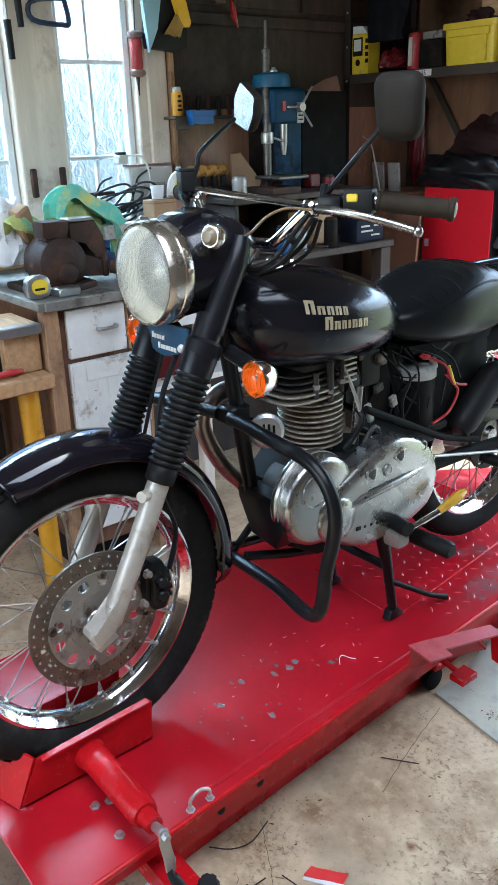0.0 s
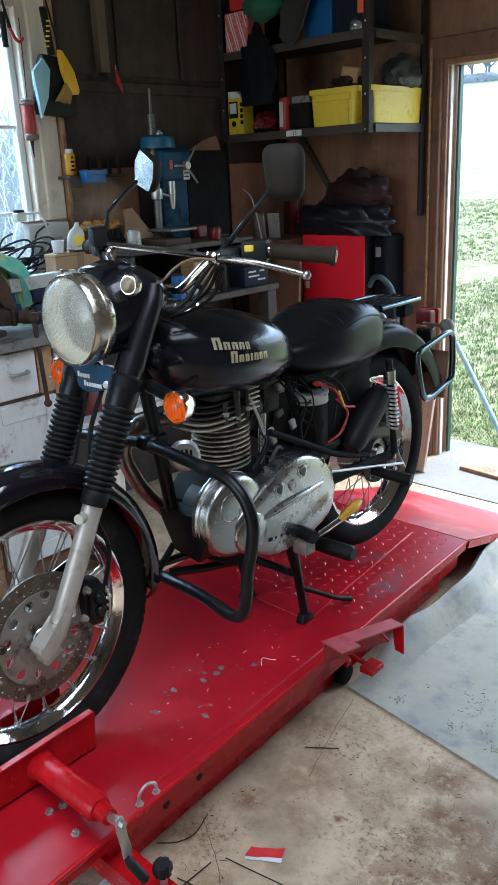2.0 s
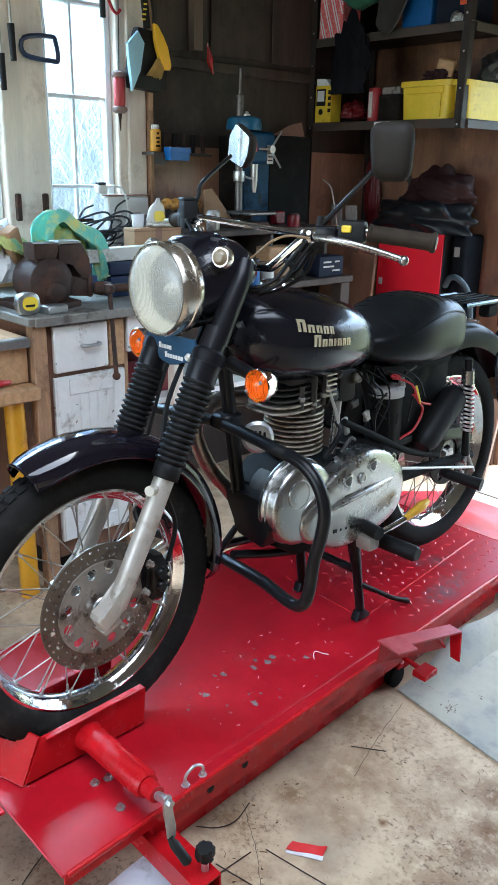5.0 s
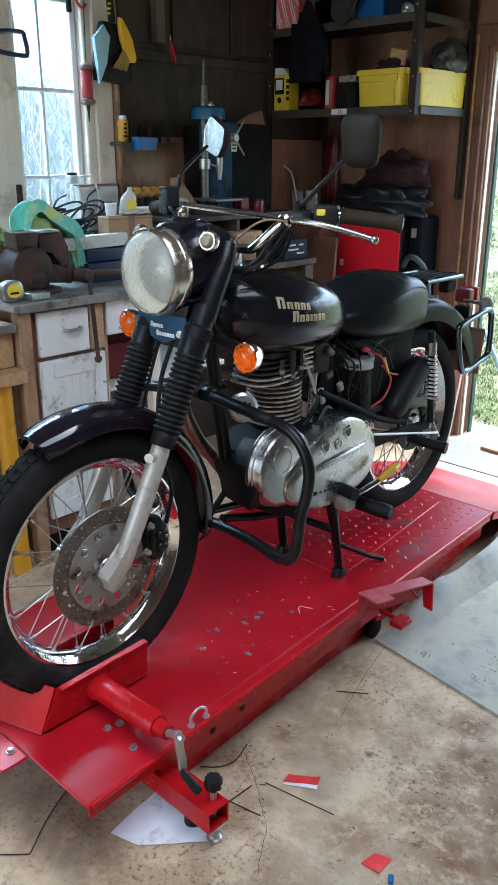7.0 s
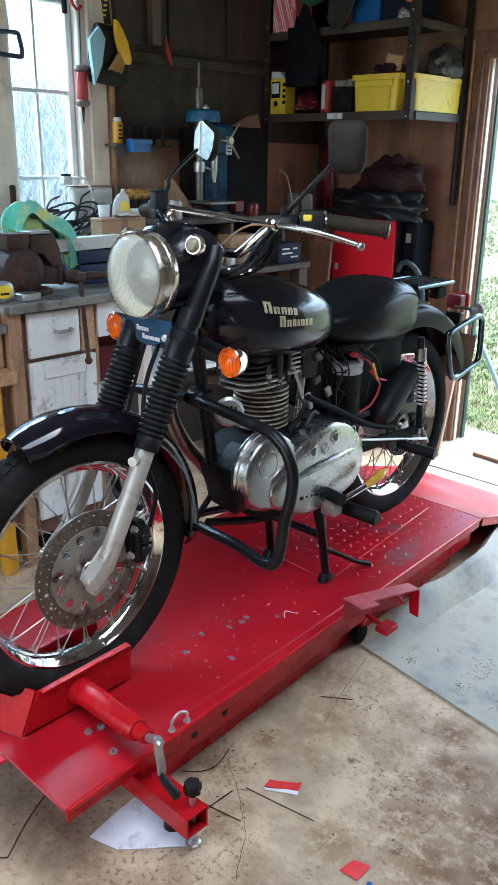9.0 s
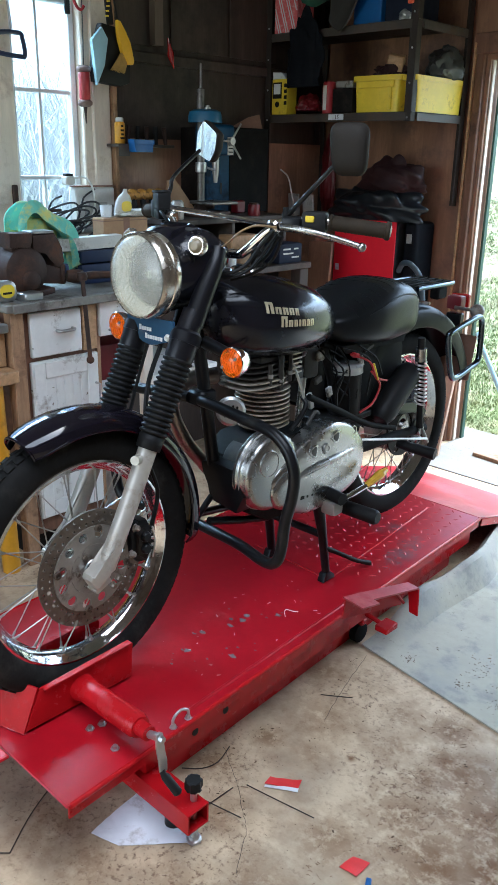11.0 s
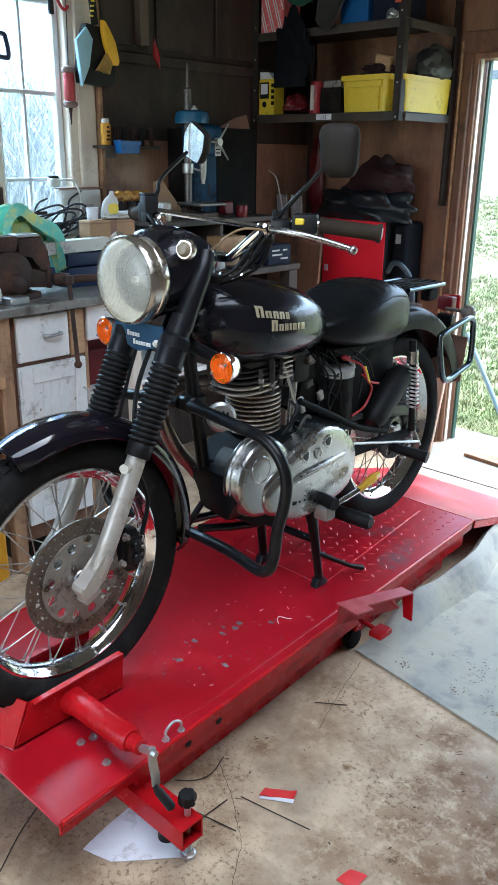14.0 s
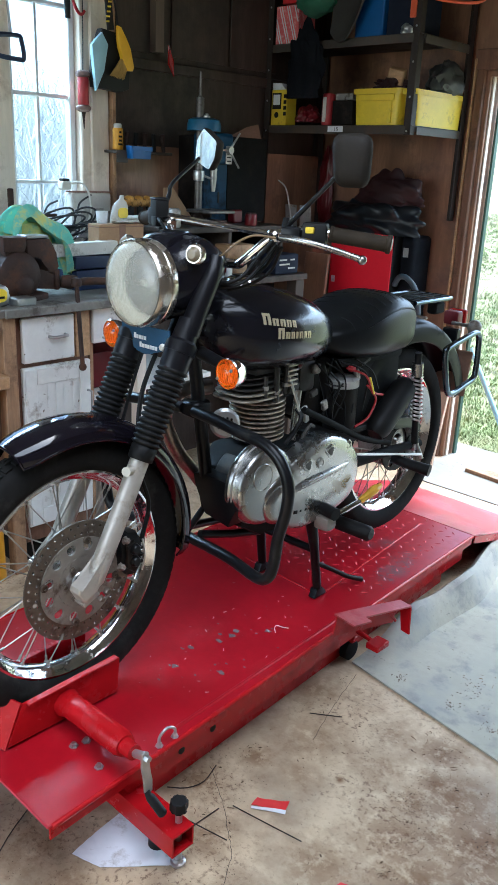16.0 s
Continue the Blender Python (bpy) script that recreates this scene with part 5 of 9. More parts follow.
for k in range(-17, 18):
    x = k * 0.0048 * K
    hh = math.sqrt(max(0, (0.085 * K) ** 2 - x * x))
    if hh < 0.02:
        continue
    pts = []
    for j in range(9):
        zz = hh * (j / 4 - 1)
        rr = min(1.0, math.hypot(x, zz) / (0.0905 * K))
        d = 0.0185 + 0.0215 * math.sqrt(max(0, 1 - rr * rr))
        pts.append(HC + Vector((x, 0, zz)) + HA * d)
    tube(bm, pts, 0.0004, 4)
part("flute", bm, M_LAMPGLASS, lens, "moulded vertical flutes", kind="stuff").visible_shadow = False
part("rim_screw", L([(0, 0.004), (0.004, 0.004), (0.005, 0), (0, 0)], HC + Vector((0.095, 0.018, 0.012)), (1, 0, 0), 10), M_CREAM, lamp)

# nacelle behind the lamp
rows = []
for y, w, h, zc, p in ((0.254, 0.0895, 0.0895, 1.176, 2.0), (0.282, 0.092, 0.091, 1.177, 2.05), (0.31, 0.100, 0.092, 1.184, 2.3), (0.34, 0.112, 0.088, 1.196, 2.6), (0.38, 0.112, 0.068, 1.208, 2.8), (0.412, 0.098, 0.044, 1.214, 2.6), (0.43, 0.07, 0.025, 1.214, 2.2)):
    rows.append([(x, y, z) for x, z in oval(0, zc, w, h, 32, p)])
nac = part("nacelle", loft(bmesh.new(), rows), M_BLACKPAINT, bike, "gloss black headlamp nacelle")
part("peak", prism(bmesh.new(), [(0.262, 1.252), (0.290, 1.277), (0.345, 1.288), (0.40, 1.268), (0.40, 1.25), (0.27, 1.24)], side_plane(-0.045), 0.09, 0.008), M_BLACKPAINT, nac)
for sx in (1, -1):
    part("fork_cover", T([(0.100 * sx, fork_pt(1.07) + 0.004, 1.07), (0.104 * sx, fork_pt(1.14), 1.14), (0.106 * sx, fork_pt(1.20), 1.20), (0.10 * sx, fork_pt(1.235), 1.235)], [0.0245, 0.0240, 0.0235, 0.019], 20, smooth=4), M_SATINBLACK, nac)
    part("pilot_ring", L([(0.0165, 0.010), (0.0195, 0.010), (0.0225, 0.006), (0.0225, -0.006), (0.0165, -0.006)], (0.114 * sx, 0.298, 1.247), (0.25 * sx, -1, 0.1), 24), M_LAMPRIM, nac, "chrome lamp ring")
    part("pilot_lamp", L([(0, 0.020), (0.010, 0.019), (0.016, 0.013), (0.0175, 0.006), (0.0195, 0.004), (0.0195, -0.004), (0.014, -0.02), (0, -0.02)], (0.114 * sx, 0.298, 1.247), (0.25 * sx, -1, 0.1), 22), M_CREAM, nac, "small cream pilot lamp")
for x, y in ((-0.03, 0.345), (0.035, 0.35)):
    part("gauge", L([(0, 0.008), (0.026, 0.008), (0.029, 0.004), (0.029, -0.01), (0, -0.01)], (x, y, 1.268), (0, 0.25, 1), 24), M_PLASTIC, nac)
# maker's plate: plain bars, no letters
plate = part("fork_badge", prism(bmesh.new(), [(-0.080, 1.080), (0.080, 1.080), (0.084, 1.044), (0.072, 1.028), (0.052, 1.030), (0.030, 1.018), (0.0, 1.013), (-0.030, 1.018), (-0.052, 1.030), (-0.072, 1.028), (-0.084, 1.044)], face_plane(0.258), 0.008, 0.003), M_BADGEBLUE, bike, "blue enamel plate between the forks")
for x0, z0, count in ((-0.034, 1.047, 5), (-0.014, 1.029, 7)):
    for k in range(count):
        h = 0.012 if k == 0 else 0.0085
        part("badge_bar", span(x0 + 0.0088 * k, x0 + 0.0088 * k + 0.0062, 0.2480, 0.2498, z0, z0 + h), M_BADGEWHITE, plate, "white bar")
for x in (-0.064, 0.064):
    part("badge_bolt", L([(0, 0.008), (0.006, 0.007), (0.0090, 0.002), (0.0090, 0), (0, 0)], (x, 0.250, 1.040), (0, -1, 0), 12), M_OFFWHITE, plate, "pale bolt head")
# handlebar
HB = [(0.075, 0.455, 1.215), (0.11, 0.455, 1.225), (0.165, 0.475, 1.275), (0.20, 0.495, 1.295), (0.27, 0.525, 1.300), (0.405, 0.600, 1.284)]
bar = part("handlebar", T([(-x, y, z) for x, y, z in HB[::-1]] + HB, 0.011, 14, smooth=6), M_CHROME, bike, "chrome handlebar with a cross brace")
part("cross_brace", T([(-0.172, 0.48, 1.306), (0.178, 0.48, 1.288)], 0.0070, 12), M_CHROME, bar)
for sx in (1, -1):
    part("brace_clamp", B((0.176 * sx, 0.482, 1.284), (0.03, 0.03, 0.03), 0.006), M_CHROME, bar)
    d = (Vector((0.405 * sx, 0.600, 1.284)) - Vector((0.29 * sx, 0.536, 1.298)))
    g0 = Vector((0.292 * sx, 0.537, 1.2975))
    grip = part("grip", L([(0.012, -0.002), (0.0185, -0.001), (0.0185, 0.004), (0.0165, 0.007)] + [(0.0165 + (0.0007 if k % 2 else 0), 0.008 + k * 0.004) for k in range(28)] + [(0.0175, 0.124), (0.0205, 0.127), (0.0205, 0.134), (0.018, 0.136), (0, 0.136)], g0, d, 22), M_GRIP, bike, "worn brown-grey rubber handlebar grip", angle=25)
    part("bar_end", L([(0, 0.138), (0.011, 0.138), (0.013, 0.1365), (0.013, 0.134), (0, 0.134)], g0, d, 16), M_OFFWHITE, grip)
    sw = part("switch_housing", B((0.263 * sx, 0.520, 1.298), (0.056, 0.042, 0.046), 0.008, Euler((0, 0, radians(28 * sx))).to_matrix(), 2), M_PLASTIC, bike, "black switch housing")
    part("switch_button", B((0.258 * sx + 0.008, 0.496, 1.305), (0.020, 0.008, 0.014), 0.002, Euler((0, 0, radians(28 * sx))).to_matrix()), M_YELLOWPLASTIC, sw, "yellow switch button")
    per = part("lever_perch", B((0.220 * sx, 0.492, 1.292), (0.045, 0.04, 0.034), 0.008, Euler((0, 0, radians(25 * sx))).to_matrix(), 2), M_BLACK, bike)
    dy, dz = (0.0, 0.0) if sx > 0 else (0.055, -0.030)
    lv = part("lever", T([(0.212 * sx, 0.462 + dy / 2, 1.286 + dz / 2), (0.25 * sx, 0.468 + dy, 1.284 + dz), (0.30 * sx, 0.488 + dy, 1.276 + dz), (0.345 * sx, 0.520 + dy, 1.262 + dz), (0.375 * sx, 0.538 + dy, 1.252 + dz)], [0.008, 0.0085, 0.0075, 0.007, 0.007], 10, smooth=5), M_ALLOY, bike, "polished alloy control lever")
    ball(b := bmesh.new(), (0.379 * sx, 0.541 + dy, 1.250 + dz), (0.0105, 0.0105, 0.0105), 12, 8)
    part("lever_ball", b, M_ALLOY, lv)
res = part("fluid_reservoir", B((-0.205, 0.475, 1.322), (0.042, 0.036, 0.042), 0.006, Euler((0, 0, radians(-20))).to_matrix(), 2), M_PLASTIC, bike, "black square brake fluid reservoir")
part("lid", B((-0.205, 0.475, 1.345), (0.045, 0.039, 0.007), 0.003, Euler((0, 0, radians(-20))).to_matrix()), M_PLASTIC, res)

# mirrors
def mirror(base_p, knee, head, normal, corners, soft, label):
    """A stem, a dished shell and a glass; corners of the glass across and up from the head."""
    m = part("mirror", T([base_p, (Vector(base_p) + Vector(knee)) / 2 + Vector((0.004, 0, 0.004)), knee, Vector(knee) + (Vector(head) - Vector(knee)) * 0.72], [0.006, 0.0055, 0.005, 0.005], 10, smooth=5), M_BLACK, bike, label)
    fr = frame_to(head, normal)
    ring = []
    n = len(corners)
    for i in range(n):
        p, q, r = Vector(corners[i - 1]), Vector(corners[i]), Vector(corners[(i + 1) % n])
        for t in (0.0, 0.25, 0.5, 0.75, 1.0):
            u, v = q.lerp(p, soft), q.lerp(r, soft)
            ring.append((u.lerp(q, t)).lerp(q.lerp(v, t), t))
    shell = bmesh.new()
    loft(shell, [[fr @ Vector((p.x * s, p.y * s, d)) for p in ring] for s, d in ((1.04, 0.006), (1.08, 0.0), (1.04, -0.010), (0.93, -0.018), (0.70, -0.024), (0.35, -0.026))])
    part("mirror_shell", shell, M_MIRRORBACK, m, "dark dusty mirror housing")
    gl = bmesh.new()
    loft(gl, [[fr @ Vector((p.x, p.y, d)) for p in ring] for d in (0.0055, 0.0072)])
    part("mirror_glass", gl, M_MIRROR, m, "mirror glass")
    part("stem_boot", T([base_p, Vector(base_p) + Vector((0, 0, 0.022))], [0.010, 0.007], 10), M_RUBBER, m)


mirror((0.198, 0.495, 1.305), (0.285, 0.500, 1.385), (0.345, 0.520, 1.452), (-0.35, 0.93, 0.0), ((0.042, 0.050), (-0.042, 0.050), (-0.040, -0.050), (0.030, -0.050)), 0.28, "round-cornered mirror on a bent black stem, seen from behind")
mirror((-0.213, 0.495, 1.318), (-0.210, 0.524, 1.383), (-0.252, 0.690, 1.470), (-0.276, -0.961, 0.02), ((-0.018, 0.054), (0.058, 0.019), (0.048, -0.023), (0.020, -0.052), (-0.060, -0.029), (-0.053, 0.025)), 0.16, "six-cornered mirror on a bent black stem with bright glass")

# cables along the bars
for pts, r, m_ in (([(0.185, 0.468, 1.276), (0.155, 0.452, 1.235), (0.14, 0.425, 1.198), (0.125, 0.395, 1.182), (0.10, 0.385, 1.178)], 0.0045, M_RUBBER),
               ([(0.19, 0.475, 1.270), (0.16, 0.462, 1.225), (0.145, 0.435, 1.190), (0.125, 0.405, 1.172), (0.10, 0.39, 1.168)], 0.004, M_RUBBER),
               ([(0.19, 0.482, 1.265), (0.15, 0.485, 1.215), (0.12, 0.45, 1.180), (0.10, 0.41, 1.165)], 0.0045, M_RUBBER),
               ([(0.195, 0.488, 1.262), (0.155, 0.50, 1.205), (0.12, 0.47, 1.172), (0.095, 0.42, 1.158)], 0.004, M_GREASE),
               ([(0.20, 0.46, 1.284), (0.17, 0.425, 1.288), (0.145, 0.40, 1.274), (0.12, 0.388, 1.250), (0.105, 0.375, 1.235)], 0.0026, M_BRASSCABLE),
               ([(0.15, 0.46, 1.232), (0.145, 0.455, 1.224)], 0.014, M_RUBBER),
               ([(-0.20, 0.47, 1.29), (-0.12, 0.40, 1.30), (-0.04, 0.38, 1.25)], 0.004, M_RUBBER)):
    part("control_cable", T(pts, r, 8, smooth=6), m_, bike)

# fuel tank
rows = []
for y, w, h, zc in ((0.395, 0.035, 0.037, 1.075), (0.41, 0.070, 0.066, 1.070), (0.44, 0.108, 0.092, 1.060), (0.49, 0.138, 0.107, 1.051), (0.56, 0.155, 0.112, 1.044), (0.63, 0.160, 0.110, 1.037), (0.70, 0.155, 0.103, 1.028), (0.76, 0.141, 0.093, 1.018), (0.81, 0.120, 0.079, 1.007), (0.853, 0.090, 0.061, 0.997), (0.882, 0.060, 0.043, 0.992), (0.897, 0.028, 0.022, 0.990)):
    rows.append([(x, y, z + (0.10 * (y - 0.62) ** 2 if z < zc else 0)) for x, z in oval(0, zc, w, h, 36, 2.35)])
tank = part("fuel_tank", loft(bmesh.new(), rows), M_TANK, bike, "dusty gloss black teardrop fuel tank", angle=60)
part("tank_cap", L([(0, 0.022), (0.022, 0.021), (0.030, 0.016), (0.032, 0.006), (0.036, 0.0), (0.036, -0.02), (0, -0.02)], (0.0, 0.56, 1.150), (0, 0, 1), 24), M_CHROME, tank, "chrome filler cap")


def tank_x(y, z):
    ys = [r[0][1] for r in rows]
    i = max(0, min(len(rows) - 2, np.searchsorted(ys, y) - 1))
    t = (y - ys[i]) / (ys[i + 1] - ys[i])
    out = []
    for row in (rows[i], rows[i + 1]):
        right = [p for p in row if p[0] > 0]
        right.sort(key=lambda p: p[2])
        out.append(np.interp(z, [p[2] for p in right], [p[0] for p in right]))
    return out[0] * (1 - t) + out[1] * t


def glyph_bars(line, y0, z0, height, slope):
    """Plain bars of the badge's colour in two staggered rows, following the tank."""
    y = y0
    for wd, hs in line:
        h = height * hs
        for sgn in (1, -1):
            bm = bmesh.new()
            for u0, u1, v0, v1 in ((0.0, 0.34, 0.0, 1.0), (0.34, 1.0, 0.78, 1.0), (0.62, 1.0, 0.0, 0.78)):
                n = 4
                rows_ = []
                for i in range(n + 1):
                    q = v0 + (v1 - v0) * i / n
                    row = []
                    for lift_ in (0.0022, -0.002):
                        for u in (u0, u1) if lift_ > 0 else (u1, u0):
                            p = y + wd * u
                            zz = z0 + slope * (p - y0) + h * q
                            row.append(bm.verts.new((sgn * (tank_x(p, zz) + lift_), p, zz)))
                    rows_.append(row)
                for a, b in zip(rows_[:-1], rows_[1:]):
                    for k in range(4):
                        bm.faces.new((a[k], a[(k + 1) % 4], b[(k + 1) % 4], b[k]))
                bm.faces.new(rows_[0])
                bm.faces.new(rows_[-1])
            part("badge_bar", bm, M_GOLD, tank, "pale gold badge bar")
        y += wd + 0.006


glyph_bars([(0.021, 1.35), (0.016, 0.85), (0.015, 0.85), (0.015, 0.85), (0.011, 0.85)], 0.504, 1.076, 0.020, -0.15)
glyph_bars([(0.017, 1.35), (0.014, 0.85), (0.011, 0.85), (0.006, 0.85), (0.012, 0.85), (0.010, 0.85), (0.013, 0.85)], 0.546, 1.038, 0.020, -0.08)

# seat
rows2 = []
for y, w, zt, zb in ((0.845, 0.05, 0.998, 0.962), (0.858, 0.078, 1.008, 0.950), (0.89, 0.102, 1.020, 0.934), (0.95, 0.124, 1.041, 0.918), (1.015, 0.139, 1.064, 0.907), (1.075, 0.142, 1.083, 0.902), (1.13, 0.138, 1.090, 0.902), (1.18, 0.131, 1.087, 0.904), (1.225, 0.123, 1.077, 0.906), (1.255, 0.111, 1.063, 0.912), (1.273, 0.088, 1.040, 0.928), (1.280, 0.045, 1.008, 0.958)):
    rows2.append([(x, y, z) for x, z in oval(0, (zt + zb) / 2, w, (zt - zb) / 2, 32, 3.3)])
seat = part("seat", loft(bmesh.new(), rows2), M_SEAT, bike, "black vinyl dual seat with stitched ribs", angle=60)
for k in range(9):
    y = 0.935 + k * 0.035
    i = np.interp(y, [r[0][1] for r in rows2], range(len(rows2)))
    a, b, t = rows2[int(i)], rows2[min(len(rows2) - 1, int(i) + 1)], i - int(i)
    pts = [Vector(p).lerp(Vector(q), t) for p, q in zip(a, b)]
    arch = [p + Vector((0, 0.02 * math.cos(p.x * 12) - 0.012, 0.0005)) for p in pts if p.z > max(q.z for q in pts) - 0.026]
    arch.sort(key=lambda p: p.x)
    part("stitch_rib", T(arch, 0.0012, 6), M_SEAT, seat)
for sx in (1, -1):
    pipe = []
    for y in (0.90, 0.95, 1.01, 1.07, 1.13, 1.18, 1.22, 1.25):
        w = np.interp(y, [r[0][1] for r in rows2], [max(p[0] for p in r) for r in rows2])
        zt = np.interp(y, [r[0][1] for r in rows2], [max(p[2] for p in r) for r in rows2])
        pipe.append((sx * w * 0.953, y, zt - 0.036))
    part("piping", T(pipe, 0.0026, 6, smooth=4), M_SEAT, seat, "raised vinyl piping")
part("seat_pan", prism(bmesh.new(), [(0.89, 0.925), (1.23, 0.915), (1.22, 0.893), (0.91, 0.90)], side_plane(-0.09), 0.18, 0.004), M_ENGINEBLACK, seat)

# frame
part("downtube", T([(0, 0.385, 1.12), (0, 0.42, 0.92), (0, 0.455, 0.70), (0, 0.47, 0.60)], 0.017, 14, smooth=4), M_BLACK, bike)
part("top_tube", T([(0, 0.38, 1.10), (0, 0.65, 0.99), (0, 0.90, 0.93)], 0.018, 12, smooth=4), M_BLACK, bike)
part("steering_head", T([(0, 0.345, 1.02), (0, 0.40, 1.14)], 0.028, 16), M_BLACK, bike)
for sx in (1, -1):
    part("seat_rail", T([(0.04 * sx, 0.86, 0.93), (0.06 * sx, 1.0, 0.890), (0.06 * sx, 1.15, 0.895), (0.06 * sx, 1.25, 0.91)], 0.010, 10, smooth=4), M_ENGINEBLACK, bike)
    part("seat_tube", T([(0.03 * sx, 0.88, 0.92), (0.06 * sx, 0.93, 0.72), (0.08 * sx, 0.98, 0.58)], 0.013, 10, smooth=4), M_BLACK, bike)
    part("side_tube", T([(0.11 * sx, 0.72, 0.815), (0.12 * sx, 0.85, 0.75), (0.12 * sx, 1.0, 0.675), (0.11 * sx, 1.17, 0.62)], 0.009, 10, smooth=4), M_ENGINEBLACK, bike)
    part("swingarm", T([(0.105 * sx, 0.95, 0.60), (0.105 * sx, 1.15, 0.59), (0.105 * sx, RY + 0.05, RZ)], [0.02, 0.017, 0.014], 12), M_ENGINEBLACK, bike)
    sh = part("shock_absorber", T([(0.132 * sx, 1.254, 0.905), (0.132 * sx, 1.28, 0.70), (0.132 * sx, 1.292, 0.60)], [0.012, 0.010, 0.013], 14), M_BLACK, bike, "chrome-sprung rear shock absorber")
    coil = []
    for k in range(133):
        t = k / 132
        a = 2 * math.pi * 11 * t
        c = Vector((0.132 * sx, 1.262 + 0.020 * t, 0.828 - 0.145 * t))
        coil.append(c + Vector((0.0175 * math.cos(a), 0.0175 * math.sin(a), 0)))
    part("coil_spring", T(coil, 0.0040, 6), M_SPOKE, sh, "dull plated coil spring")
    part("shock_cover", T([(0.132 * sx, 1.257, 0.872), (0.132 * sx, 1.261, 0.830)], 0.019, 18), M_ALLOY, sh)
    part("axle_plate", prism(bmesh.new(), oval(RY, RZ, 0.032, 0.04, 16), side_plane(0.098 * sx if sx > 0 else -0.104), 0.006, 0.001), M_BLACK, bike)
    part("axle_nut", L([(0, 0.016), (0.012, 0.016), (0.015, 0.008), (0.015, 0), (0, 0)], (0.108 * sx, RY, RZ), (sx, 0, 0), 6), M_ZINC, bike)
part("chain_guard", prism(bmesh.new(), [(0.93, 0.67), (1.10, 0.70), (1.34, 0.665), (1.42, 0.62), (1.41, 0.60), (1.33, 0.635), (1.10, 0.665), (0.94, 0.64)], side_plane(0.052), 0.028, 0.004), M_BLACK, bike, "black chain guard")
part("brake_rod", T([(0.142, 0.94, 0.645), (0.14, 1.0, 0.630), (0.138, 1.335, 0.550)], 0.0045, 8, smooth=3), M_STEEL, bike)
part("brake_arm", T([(0.138, 1.340, 0.535), (0.125, 1.325, 0.58), (0.115, 1.31, 0.63)], [0.007, 0.006, 0.008], 8), M_STEEL, bike)

# rear mudguard, rack, tail
fender("rear_fender", RY + 0.02, RZ, 0.402, -48, 74, 0.072, M_REARGUARD, "dusty black rear mudguard", 0.15, 0.060)
tail = part("tail_lamp", B((0, 1.70, 0.950), (0.06, 0.04, 0.05), 0.010, None, 2), M_DARKRED, bike, "dull red tail lamp on the mudguard")
part("tail_lens", B((0, 1.733, 0.950), (0.072, 0.018, 0.058), 0.008, None, 2), M_REDLENS, tail, "red lens")
part("rear_bracket", B((0, 1.70, 0.875), (0.06, 0.03, 0.075), 0.004), M_BLACK, tail)
part("number_plate", B((0.005, 1.715, 0.752), (0.15, 0.006, 0.165), 0.004, Euler((radians(-10), 0, 0)).to_matrix()), M_BROWNCARD, bike, "dull brown plate board")
rk = part("luggage_rack", T([(0.08, 1.29, 1.048), (0.082, 1.49, 1.046), (0.06, 1.525, 1.046), (-0.06, 1.525, 1.046), (-0.082, 1.49, 1.046), (-0.08, 1.29, 1.048)], 0.007, 10, smooth=3), M_BLUECHROME, bike, "flat tubular luggage rack")
for k in range(5):
    part("rack_slat", B((-0.058 + 0.029 * k, 1.415, 1.050), (0.012, 0.22, 0.004), 0.001), M_ENGINEBLACK, rk)
for sx in (1, -1):
    part("rack_mount", B((0.062 * sx, 1.455, 1.018), (0.035, 0.060, 0.040), 0.006), M_ENGINEBLACK, rk)
    rail = part("pannier_rail", T([(0.178 * sx, 1.340, 0.900), (0.18 * sx, 1.350, 0.915), (0.18 * sx, 1.43, 0.930), (0.18 * sx, 1.52, 0.943), (0.18 * sx, 1.552, 0.930), (0.18 * sx, 1.560, 0.89), (0.18 * sx, 1.563, 0.82), (0.18 * sx, 1.550, 0.785), (0.18 * sx, 1.48, 0.768), (0.18 * sx, 1.41, 0.755), (0.18 * sx, 1.378, 0.770), (0.18 * sx, 1.352, 0.835)], 0.010, 10, True, smooth=4), M_BLUECHROME, bike, "blue-grey tubular side rail")
    ri = part("rear_indicator", T([(0.05 * sx, 1.60, 0.950), (0.12 * sx, 1.60, 0.948)], 0.006, 10), M_PIPE, bike, "dull rear indicator on a stalk")
    ball(b := bmesh.new(), (0.13 * sx, 1.612, 0.945), (0.025, 0.024, 0.025), 18, 12)
    part("indicator_body", b, M_CARRIER, ri, "dull grey lamp cup")

